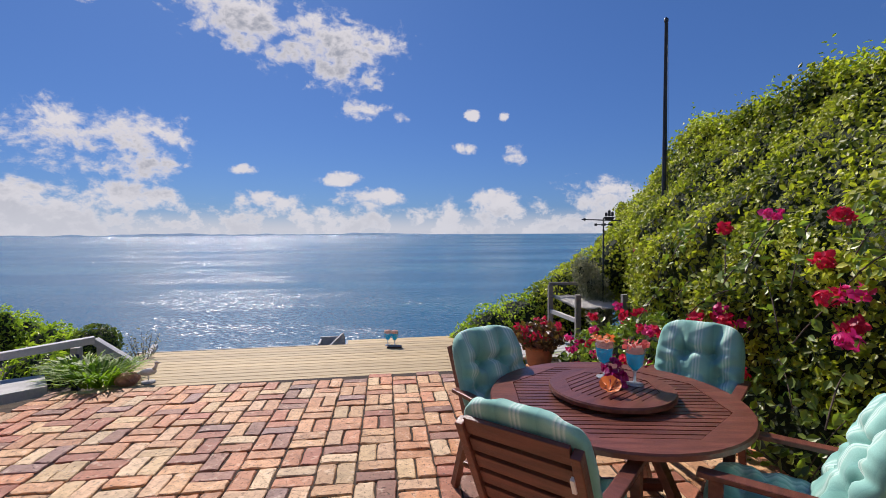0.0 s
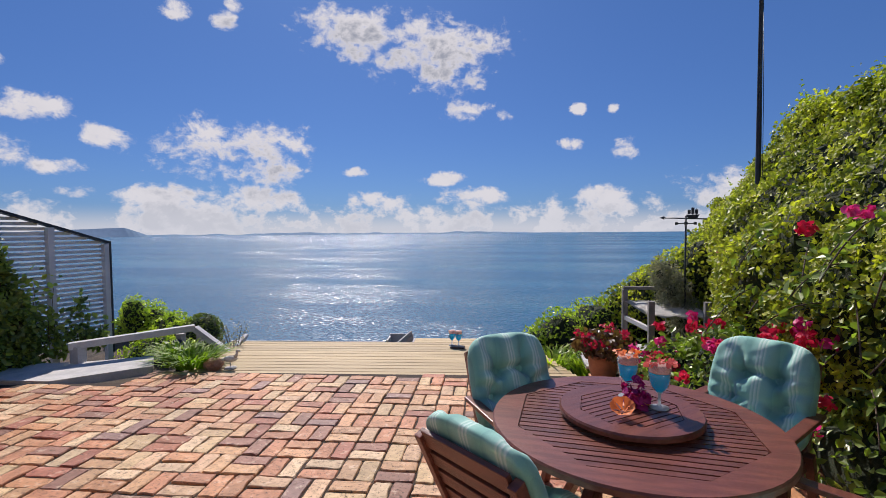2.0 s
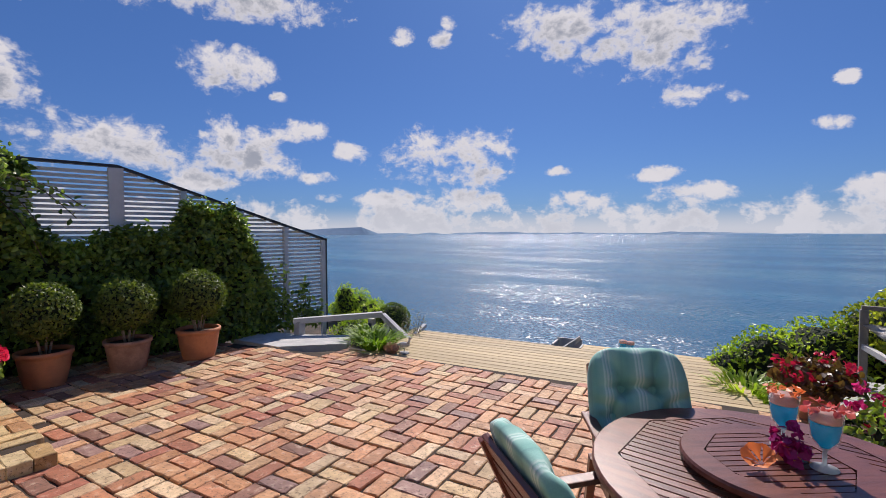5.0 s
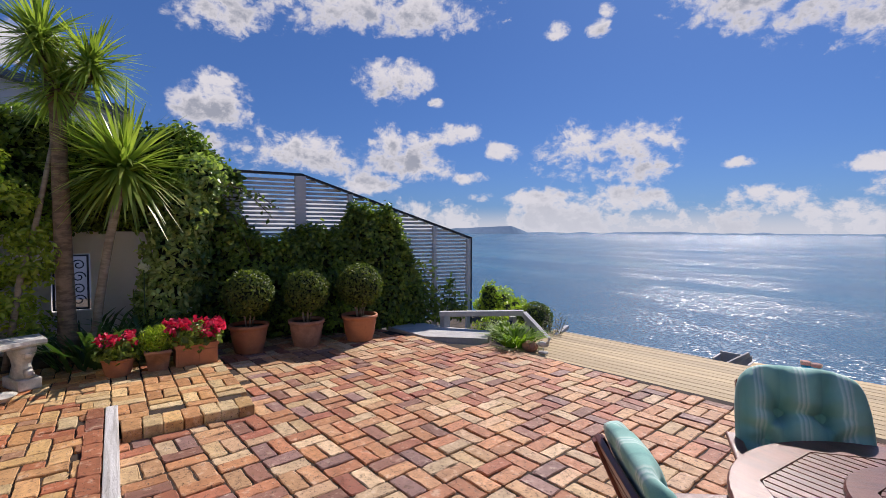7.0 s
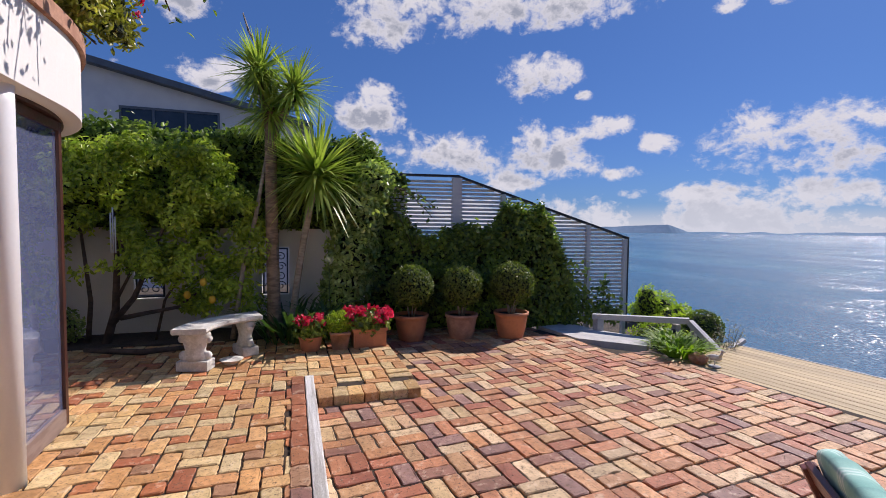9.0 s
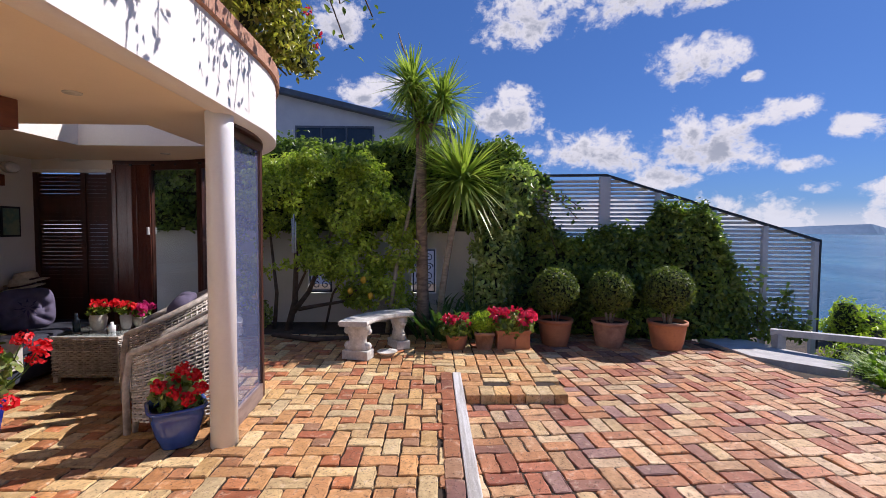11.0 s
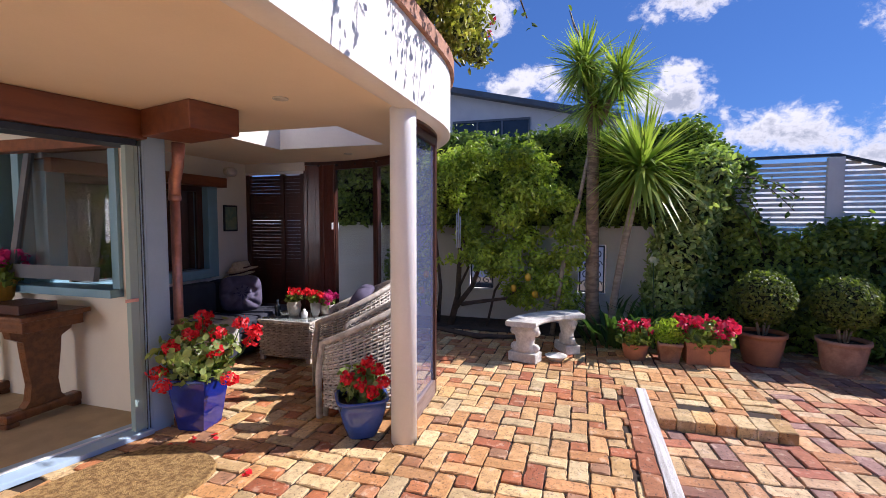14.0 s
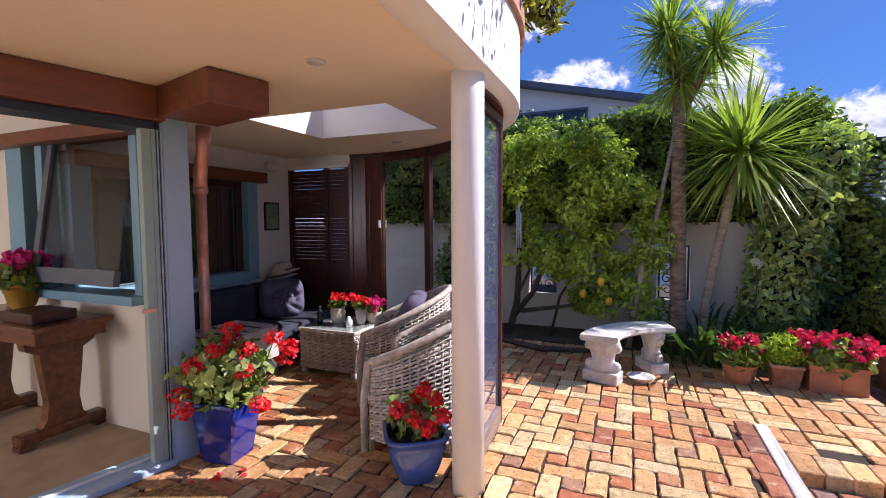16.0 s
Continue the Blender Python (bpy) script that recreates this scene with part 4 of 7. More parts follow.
part("pull", boxed(0.400, 0.420, -0.045, -0.02, 1.32, 1.40), COLUMN, fold, "small white pull handle")

# ---- the house ----
bm = bmesh.new()
WY = -3.45
box(bm, -2.54, -3.12, WY - 0.16, WY, -0.1, SOF)          # picture wall
box(bm, -0.78, -2.54, WY - 0.16, WY, -0.1, 0.78)         # under the window
box(bm, -0.78, -2.54, WY - 0.16, WY, 1.90, SOF)
solid("wall_porch", bm, WHITE, "white rendered house wall behind the porch", "wall", kind="structure")
solid("wall_lintel", boxed(-3.12, -3.04, WY + 0.001, -2.60, 2.022, SOF + 0.28), WHITE, "white rendered lintel over the shutter", "lintel", kind="structure")
win = thing("window_1", "blue framed window with dark glass onto the porch", "window", pose(-2.54, WY, 0.78), kind="structure")
part("window_frame", boxed(0.0, 0.14, -0.12, 0.03, 0.0, 1.12, bevel=0.006), WINBLUE, win)
part("window_frame", boxed(1.62, 1.76, -0.12, 0.03, 0.0, 1.12, bevel=0.006), WINBLUE, win)
part("window_sill", boxed(0.14, 1.62, -0.12, 0.06, 0.0, 0.10, bevel=0.006), WINBLUE, win)
part("sash", boxed(0.14, 0.20, -0.10, -0.05, 0.10, 1.02), DARKWOOD, win)
part("sash", boxed(0.20, 1.62, -0.10, -0.05, 0.96, 1.02), DARKWOOD, win)
part("pane", boxed(0.20, 1.62, -0.08, -0.074, 0.10, 0.96), MIRRORGLASS, win)
part("sash", boxed(0.98, 1.03, -0.10, -0.05, 0.10, 0.96), DARKWOOD, win)
part("lintel", boxed(-0.08, 1.76, -0.10, 0.10, 1.02, 1.13, bevel=0.006), BROWN, win, "dark stained timber lintel")

DA = Vector((-0.53, -2.17, 0))
DM = Matrix.Translation(DA) @ pose(0, 0, 0, 0, 0, -14.0)      # along the sliding doors
bm = bmesh.new()
box(bm, -0.16, -0.02, -0.16, 0.02, -0.05, SOF, m=DM, bevel=0.006)
solid("wall_post", bm, BLUE, "blue grey painted corner post of the house", "post", kind="structure")
door = thing("door_1", "open blue framed glazed sliding doors", "door", DM, kind="structure")
part("jamb", boxed(-0.018, -0.008, -0.16, 0.026, 0.03, 1.935, bevel=0.002), BLUE, door)
part("seal", boxed(-0.007, 0.000, -0.14, 0.018, 0.036, 1.896), DARKMETAL, door)
part("jamb", boxed(0.001, 0.008, -0.14, 0.024, 0.036, 1.896), BLUE, door)
part("seal", boxed(0.009, 0.014, -0.14, 0.018, 0.036, 1.896), DARKMETAL, door)
leaf = part("sliding_leaf", boxed(0.015, 0.088, -0.030, 0.026, 0.046, 1.896, bevel=0.004), LEAFGREEN, door, "grey green painted door leaf slid open")
part("edge_strip", boxed(0.030, 0.040, 0.0265, 0.032, 0.05, 1.89), LEAFGREEN, leaf)
part("threshold", boxed(-0.018, 4.4, -0.17, 0.05, 0.0, 0.035, bevel=0.006), BLUE, door)
part("track", boxed(0.0, 4.4, -0.09, -0.07, 0.036, 0.045), COLUMN, door)
part("head", boxed(0.023, 4.4, -0.16, 0.03, 1.897, 1.935), DARKMETAL, door)
part("latch", boxed(0.05, 0.12, 0.027, 0.045, 0.90, 0.92), COPPER, door, "small brass latch")
beam = thing("roof_beam", "reddish brown stained timber beams under the soffit", "beam", DM)
part("beam", boxed(-0.02, 4.4, -0.19, 0.08, 1.938, SOF - 0.002, bevel=0.006), BROWN, beam)
solid("beam_end", boxed(-0.30, 0.02, 0.09, 0.62, 1.95, SOF - 0.002, bevel=0.008, m=DM), BROWN, "thick reddish brown beam end under the soffit", "beam")

# room behind the doors
ROOMM = DM
ROOMW = mat("room_wall", (0.80, 0.74, 0.62), (0.76, 0.70, 0.58), rough=0.8, scale=1.5, bump=0.1, grime=0.04)
CARPET = mat("cream_carpet", (0.44, 0.33, 0.20), (0.37, 0.28, 0.17), rough=0.95, scale=5, fine=220, bump=0.5, grime=0.2)
bm = bmesh.new()
vs = box(bm, -0.72, 4.2, -6.2, -2.3, -0.05, 0.02)
for v in vs:
    if v.co.y > -3:
        v.co.y = -2.345 - 0.25 * (v.co.x + 0.53)
solid("floor", bm, CARPET, "cream carpet floor inside the house", "floor", kind="structure")
bm = bmesh.new()
for y0, y1, z0, z1 in ((-2.60, -2.36, -0.05, SOF + 0.31), (-4.0, -2.60, -0.05, 0.90), (-4.0, -2.60, 2.02, SOF + 0.31), (-6.2, -4.0, -0.05, SOF + 0.31)):
    box(bm, -0.86, -0.72, y0, y1, z0, z1)
box(bm, -3.3, 4.2, -6.35, -6.2, -0.05, SOF + 0.31)
box(bm, -3.3, -3.15, -6.2, -3.63, -0.05, SOF + 0.31)
# this wall is unseen; its opening is added for the fill lamp
for y0, y1, z0, z1 in ((-6.35, -5.6, -0.05, SOF + 0.31), (-5.6, -3.2, -0.05, 0.8), (-5.6, -3.2, 2.0, SOF + 0.31), (-3.2, -2.0, -0.05, SOF + 0.31)):
    box(bm, 4.2, 4.35, y0, y1, z0, z1)
solid("wall_room", bm, ROOMW, "cream painted walls of the room", "wall", kind="structure")
bm = bmesh.new()
box(bm, -0.86, 4.35, -6.35, -2.0, SOF + 0.312, SOF + 0.40)
box(bm, -3.3, -0.862, -6.35, -3.46, SOF + 0.312, SOF + 0.40)
solid("ceiling_room", bm, CREAM, "cream ceiling of the room", "ceiling", kind="structure")

# fill lamp added in an unseen wall opening, to brighten the room
fill_lamp = bpy.data.lights.new("window_daylight", "AREA")
fill_lamp.shape, fill_lamp.size, fill_lamp.size_y, fill_lamp.energy, fill_lamp.color = "RECTANGLE", 2.3, 1.15, 72.0, (1.0, 0.96, 0.9)
ob = new("window_daylight", fill_lamp)
ob.matrix_world = pose(4.28, -4.4, 1.4, 0, 90, 0)


# ---- hedges, trees and pots ----
def grow(name, label, category, centre_blobs, leaf, size, count, material_core=None, aspect=0.5, spread=0.9, group="", stems=(), shell=0.8, lumps=0.08, droop=0.3, core=0.80):
    """A shrub: stems, a lumpy core coloured dark as inner shade, and many leaves round it."""
    t = thing(name, label, category, group=group)
    bm = bmesh.new()
    P, O = [], []
    vol = [r[0] * r[1] + r[1] * r[2] + r[0] * r[2] for c, r in centre_blobs]
    for (c, r), v in zip(centre_blobs, vol):
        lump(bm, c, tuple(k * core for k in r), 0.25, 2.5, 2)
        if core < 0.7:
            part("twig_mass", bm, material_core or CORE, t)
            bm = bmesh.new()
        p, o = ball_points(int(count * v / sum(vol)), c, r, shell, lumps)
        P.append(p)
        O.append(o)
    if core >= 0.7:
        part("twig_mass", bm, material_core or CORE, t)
    part("foliage", blades(np.concatenate(P), np.concatenate(O), size, aspect, spread, droop, material=leaf), None, t)
    for pts, rad in stems:
        bm = bmesh.new()
        tube(bm, pts, rad, 7)
        part("stem", bm, BARK, t)
    return t


def sheet_points(k, y0, y1, z0, top, face, depth, sign, rng=RNG):
    """Points over the uneven face of a clipped hedge or a mass of creeper: thick on its clumps, thin in the dark gaps between them."""
    k2 = int(k * 1.6)
    y = rng.uniform(y0, y1, k2)
    u = rng.uniform(0, 1, k2)
    tp = np.array([top(v) for v in y])
    z = z0 + u * (tp - z0)
    clump = np.array([noise.noise((a * 5.5, b * 5.5, 11.0)) + 0.6 * noise.noise((a * 12, b * 12, 4.0)) for a, b in zip(y, z)])
    keep = np.clip((clump + 0.30 + 0.35 * u ** 3) / 0.45, 0.06, 1.0)
    pick = np.argsort(rng.uniform(0, 1, k2) ** (1 / keep))[::-1][:k]
    y, z, clump = y[pick], z[pick], clump[pick]
    lum = np.array([noise.noise((a * 1.6, b * 1.6, 3.0)) + 0.5 * noise.noise((a * 4, b * 4, 7.0)) for a, b in zip(y, z)])
    x = np.array([face(a, b) for a, b in zip(y, z)]) + depth * lum + sign * 0.07 * clump + rng.normal(0, 0.03, len(y))
    return np.stack([x, y, z], 1)


def hedge_block(name, label, y0, y1, z0, top, face, thick, sign, leaf, size, count, category="hedge", top_share=0.3, ny=40, nz=14, depth=0.14, aspect=0.62):
    """A long hedge along y. face(y, z) gives x of the visible side; sign is the way it looks."""
    t = thing(name, label, category)
    bm = bmesh.new()
    rows = []
    for i in range(ny + 1):
        y = y0 + (y1 - y0) * i / ny
        r = []
        for j in range(nz + 1):
            z = z0 + (top(y) - 0.07 - z0) * j / nz
            n_ = noise.noise((y * 1.6, z * 1.6, 3.0)) + 0.5 * noise.noise((y * 4, z * 4, 7.0))
            r.append(bm.verts.new((face(y, z) + depth * n_ - sign * 0.07, y, z)))
        xb = face(y, z0) - sign * thick
        r += [bm.verts.new((xb, y, top(y) - 0.10)), bm.verts.new((xb, y, z0))]
        rows.append(r)
    for a, b in zip(rows, rows[1:]):
        for i in range(len(a) - 1):
            bm.faces.new((a[i], b[i], b[i + 1], a[i + 1]))
    bm.faces.new(rows[0])
    bm.faces.new(list(reversed(rows[-1])))
    # solid core blocks light and is painted dark as the hedge's inner shade
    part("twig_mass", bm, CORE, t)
    k1 = int(count * (1 - top_share))
    p = sheet_points(k1, y0, y1, z0, top, face, depth, sign)
    o = np.tile((sign * 1.0, 0, 0.45), (k1, 1))
    k2 = count - k1
    y = RNG.uniform(y0, y1, k2)
    tp = np.array([top(v) for v in y])
    x = np.array([face(a, b) for a, b in zip(y, tp)]) - sign * RNG.uniform(-0.02, thick, k2)
    q = np.stack([x, y, tp + RNG.normal(-0.03, 0.06, k2)], 1)
    part("foliage", blades(np.concatenate([p, q]), np.concatenate([o, np.tile((0, 0, 1.0), (k2, 1))]), size, aspect, 0.75, 0.5, material=leaf), None, t)
    return t


def flower_heads(parent, spots, radius, petals, size, material, name="flower_head"):
    for c in spots:
        p, o = ball_points(petals, c, (radius, radius, radius * 0.75), 0.6)
        part(name, blades(p, o, size, 0.85, 0.4, 0, material=material, fold=0.15), None, parent)


def smooth01(x):
    x = max(0.0, min(1.0, x))
    return x * x * (3 - 2 * x)


def right_top(y):
    return 2.60 - 0.85 * smooth01((y - 6.5) / 1.6) - 0.75 * smooth01((y - 7.9) / 1.8) + 0.05 * math.sin(y * 3.1) + 0.05 * math.sin(y * 7.3)


def right_face(y, z):
    u = max(0.0, (z + 0.1) / 2.4)
    bulge = 0.30 * math.sin(min(1, u) * math.pi)
    return 3.42 - bulge + (0.75 - 0.35 * smooth01((y - 5.0) / 2.0)) * smooth01((u - 0.55) / 0.5) + 0.30 * max(0, y - 5.3)


ivy = hedge_block("ivy_hedge", "tall sunlit ivy hedge sloping down to the sea", 0.4, 9.6, -0.12, right_top, right_face, 1.2, -1, IVY, 0.043, 88000, top_share=0.33, ny=70, nz=20, depth=0.20)

P = []
for i in range(90):
    y = RNG.uniform(1.5, 8.4)
    z = right_top(y)
    x = right_face(y, z) + RNG.uniform(-0.05, 0.5)
    u = np.linspace(0, 1, 12)[:, None]
    q = np.array((x, y, z - 0.05)) + u * np.array((RNG.uniform(-0.14, 0.06), RNG.uniform(-0.12, 0.12), RNG.uniform(0.10, 0.28)))
    P.append(q + RNG.normal(0, 0.014, q.shape))
P = np.concatenate(P)
tagged(part("young_shoots", blades(P, np.tile((-0.5, -0.3, 0.8), (len(P), 1)), 0.040, 0.5, 0.8, 0.0, material=LIME), None, ivy), kind="stuff")

grow("ivy_mound", "low sunlit ivy bank falling away behind the bench", "hedge", [((3.85, 6.5, 1.20), (0.45, 0.5, 0.55)), ((3.48, 6.65, 0.92), (0.36, 0.45, 0.46)), ((3.22, 6.95, 0.70), (0.36, 0.42, 0.42)), ((2.98, 7.25, 0.48), (0.36, 0.42, 0.40)), ((2.75, 7.6, 0.20), (0.38, 0.4, 0.40))], IVY, 0.045, 10000, aspect=0.6, shell=0.85, lumps=0.08)

bou = thing("bougainvillea", "red flowering bougainvillea with trailing shoots beside the hedge", "shrub")
bm = bmesh.new()
for c, r in (((2.95, 4.70, 0.10), (0.34, 0.50, 0.33)), ((2.66, 5.15, 0.05), (0.26, 0.30, 0.27)), ((3.3, 3.6, 0.05), (0.25, 0.5, 0.3))):
    lump(bm, c, r, 0.3, 2.5, 2)
# dark core stands for the shade behind the leaves
part("twig_mass", bm, CORE, bou)
P, O = [], []
for c, r, k in (((2.92, 4.68, 0.12), (0.46, 0.62, 0.48), 2800), ((2.64, 5.15, 0.05), (0.34, 0.40, 0.38), 1100), ((3.25, 3.5, 0.1), (0.3, 0.75, 0.4), 1100)):
    p, o = ball_points(k, c, r, 0.75, 0.12)
    P.append(p)
    O.append(o)
for i in range(26):
    y = RNG.uniform(2.4, 5.0)
    z = RNG.uniform(0.3, 1.5)
    x = right_face(y, z) - 0.08
    d = np.array((-RNG.uniform(0.15, 0.4), RNG.uniform(-0.35, 0.1), RNG.uniform(-0.2, 0.1)))
    s = np.linspace(0, 1, 16)[:, None]
    q = np.array((x, y, z)) + s * d + np.array((0, 0, -0.18)) * s ** 2
    P.append(q + RNG.normal(0, 0.018, q.shape))
    O.append(np.tile((-0.5, -0.2, 0.8), (16, 1)))
    bm = bmesh.new()
    tube(bm, [tuple(v) for v in q[::3]], 0.004, 4)
    part("shoot", bm, BARK, bou)
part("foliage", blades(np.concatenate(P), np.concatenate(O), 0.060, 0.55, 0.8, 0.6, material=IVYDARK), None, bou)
spots = [(2.98, 3.40, 1.45), (3.0, 3.85, 1.37), (2.98, 3.05, 1.20), (2.95, 2.85, 1.06), (2.92, 2.95, 1.03), (2.95, 2.86, 0.90), (3.0, 3.9, 0.80), (2.98, 3.8, 0.76), (3.0, 2.98, 1.43), (2.85, 2.78, 0.86), (3.2, 5.55, 1.17), (3.05, 4.0, 0.74)]
spots += [(2.78 + RNG.uniform(-0.3, 0.2), 4.6 + RNG.uniform(-0.6, 0.6), 0.40 + RNG.uniform(-0.35, 0.25)) for _ in range(30)]
spots += [(2.52 + RNG.uniform(-0.2, 0.2), 5.1 + RNG.uniform(-0.3, 0.3), 0.22 + RNG.uniform(-0.2, 0.22)) for _ in range(14)]
spots += [(2.95 + RNG.uniform(-0.25, 0.15), 4.1 + RNG.uniform(-0.5, 0.5), 0.45 + RNG.uniform(-0.3, 0.35)) for _ in range(18)]
for i, c in enumerate(spots):
    flower_heads(bou, [c], 0.035 if i > 11 else 0.055 if i in (3, 4, 5, 9) else 0.042, 30 if i < 12 else 22, 0.04, CRIMSON if i % 3 else PINK)

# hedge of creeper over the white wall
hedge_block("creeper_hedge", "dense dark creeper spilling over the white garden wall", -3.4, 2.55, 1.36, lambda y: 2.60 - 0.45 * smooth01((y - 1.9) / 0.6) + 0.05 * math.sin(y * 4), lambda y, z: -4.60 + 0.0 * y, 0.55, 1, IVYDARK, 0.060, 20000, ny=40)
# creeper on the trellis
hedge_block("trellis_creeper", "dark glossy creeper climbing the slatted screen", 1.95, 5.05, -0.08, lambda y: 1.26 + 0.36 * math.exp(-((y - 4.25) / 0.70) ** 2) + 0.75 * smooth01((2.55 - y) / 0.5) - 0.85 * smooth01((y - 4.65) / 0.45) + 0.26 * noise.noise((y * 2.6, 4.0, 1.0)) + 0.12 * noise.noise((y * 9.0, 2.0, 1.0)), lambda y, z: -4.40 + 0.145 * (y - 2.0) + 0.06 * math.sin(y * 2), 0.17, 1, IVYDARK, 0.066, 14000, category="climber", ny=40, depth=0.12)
trail = thing("creeper_trail", "long creeper shoots trailing across the slatted screen", "climber")
P = []
for i in range(4):
    y, z = RNG.uniform(2.1, 2.6), RNG.uniform(1.75, 2.25)
    u = np.linspace(0, 1, 26)[:, None]
    q = np.array((-4.42 + 0.145 * (y - 2.0), y, z)) + u * np.array((0.09, RNG.uniform(0.25, 0.75), -RNG.uniform(0.2, 0.75))) + np.array((0.03, 0, 0.10)) * np.sin(u * math.pi)
    bm = bmesh.new()
    tube(bm, [tuple(v) for v in q[::5]], 0.005, 4)
    part("stem", bm, BARK, trail)
    P.append(q + RNG.normal(0, 0.03, q.shape))
P = np.concatenate(P)
part("foliage", blades(P, np.tile((1.0, 0, 0.4), (len(P), 1)), 0.07, 0.6, 0.8, 0.4, material=IVYDARK), None, trail)
thin = thing("young_creeper", "thin shoots of creeper on the end of the screen", "climber")
P = []
for i in range(34):
    y = RNG.uniform(4.6, 5.85)
    h = RNG.uniform(0.3, 1.5) * (1 - 0.5 * (y - 4.6))
    s = np.linspace(0, 1, 30)[:, None]
    q = np.array((-4.53 + 0.145 * (y - 2.0) + 0.03, y, -0.05)) + s * np.array((0.02, RNG.uniform(-0.15, 0.15), h))
    P.append(q + RNG.normal(0, 0.035, q.shape))
    bm = bmesh.new()
    tube(bm, [tuple(v) for v in q[::6]], 0.004, 4)
    part("stem", bm, BARK, thin)
P = np.concatenate(P)
part("foliage", blades(P, np.tile((1.0, 0, 0.4), (len(P), 1)), 0.075, 0.6, 0.8, 0.4, material=IVYDARK), None, thin)

# citrus tree against the wall
rr = random.Random(5)
ct_ = thing("citrus_tree", "leafy lemon tree with yellow fruit against the wall", "tree")


def citrus_low(y):
    """The ragged lower edge of the crown: stems show at one side, leaves hang low at the other."""
    return 1.02 if y < -0.95 else 0.95 - 0.15 * math.sin((y + 0.95) * 5) if y < -0.42 else 0.42 + 0.10 * math.sin(y * 9)


P, O = [], []
placed = 0
while placed < 84:
    y, z = rr.uniform(-1.45, 0.52), rr.uniform(0.35, 2.36)
    if z < citrus_low(y) or z > 2.36 - 0.5 * max(0, y - 0.1) or (y > 0.36 and z > 1.9):
        continue
    x = -4.22 + rr.uniform(-0.22, 0.26) * (1 - 0.3 * abs(y + 0.5))
    r = rr.uniform(0.11, 0.20)
    p, o = ball_points(250, (x, y, z), (r, r * 1.15, r * 0.95), 0.35, 0.15)
    P.append(p)
    O.append(o + np.array((0.25, 0.0, 0.45)))
    if z > 1.2 and placed % 2:
        # small dark cores stand for shade deep in the crown
        bm = bmesh.new()
        lump(bm, (x - 0.12, y, z), (0.06, 0.13, 0.12), 0.3, 2.5, 2)
        part("twig_mass", bm, CORE, ct_)
    placed += 1
for i in range(26):       # lone outer sprays
    y = rr.uniform(-1.5, 0.6)
    z = rr.uniform(max(0.4, citrus_low(y) - 0.2), 2.45)
    q = np.array((-4.0 + rr.uniform(-0.2, 0.12), y, z)) + np.linspace(0, 1, 22)[:, None] * np.array((rr.uniform(0, 0.15), rr.uniform(-0.12, 0.12), rr.uniform(-0.16, 0.16)))
    P.append(q + RNG.normal(0, 0.022, q.shape))
    O.append(np.tile((0.6, 0.0, 0.6), (22, 1)))
part("foliage", blades(np.concatenate(P), np.concatenate(O), 0.062, 0.48, 0.75, 0.5, material=CITRUS), None, ct_)
for pts, rad in (([(-4.2, -1.12, -0.05), (-4.25, -1.02, 0.4), (-4.2, -0.98, 1.0), (-4.25, -1.05, 1.9)], [0.05, 0.042, 0.03, 0.012]),
                 ([(-4.22, -1.06, 0.22), (-4.15, -0.80, 0.55), (-4.2, -0.6, 1.1), (-4.25, -0.35, 1.8)], [0.038, 0.032, 0.022, 0.01]),
                 ([(-4.3, -1.32, -0.05), (-4.3, -1.28, 0.5), (-4.25, -1.35, 1.4)], [0.03, 0.025, 0.014]),
                 ([(-4.2, -0.95, 0.3), (-4.1, -0.7, 0.36), (-4.1, -0.35, 0.42), (-4.1, -0.1, 0.62)], [0.03, 0.026, 0.02, 0.01]),
                 ([(-4.2, -1.0, 0.5), (-4.15, -0.85, 0.8), (-4.2, -0.95, 1.3)], [0.02, 0.016, 0.01]),
                 ([(-4.25, -0.62, -0.03), (-4.2, -0.5, 0.5), (-4.2, -0.2, 1.0)], [0.018, 0.016, 0.008])):
    bm = bmesh.new()
    tube(bm, pts, rad, 7)
    part("stem", bm, BARK, ct_)
LEMON = mat("lemon_peel", (0.72, 0.45, 0.03), (0.62, 0.36, 0.02), rough=0.45, scale=20, bump=0.2)
for c in ((-3.86, -0.03, 0.74), (-3.98, -0.22, 0.58), (-3.95, 0.05, 0.52)):
    bm = bmesh.new()
    lathe(bm, [(0.004, -0.05), (0.028, -0.038), (0.04, 0), (0.03, 0.034), (0.008, 0.046)], 12, Matrix.Translation(c))
    part("lemon", bm, LEMON, ct_, "ripe yellow fruit")

grow("laurel_shrub", "glossy dark laurel shrub beside the wall", "shrub", [((-4.3, 1.62, 0.55), (0.28, 0.33, 0.45)), ((-4.32, 1.72, 1.05), (0.28, 0.36, 0.45)), ((-4.35, 1.82, 1.6), (0.28, 0.34, 0.45)), ((-4.36, 2.0, 2.0), (0.25, 0.3, 0.3))], LAUREL, 0.085, 5200, aspect=0.5, shell=0.6, core=0.6)


grow("glossy_climber", "glossy small leaved climber reaching the ground by the wall", "climber", [((-4.45, -1.75, 2.45), (0.22, 0.3, 0.3)), ((-4.45, -1.85, 1.9), (0.22, 0.3, 0.35)), ((-4.42, -1.75, 1.3), (0.22, 0.26, 0.4)), ((-4.45, -1.95, 0.7), (0.2, 0.26, 0.4)), ((-4.3, -1.55, 0.22), (0.16, 0.2, 0.2))], LAUREL, 0.055, 5200, aspect=0.5, shell=0.5, core=0.55, lumps=0.18)


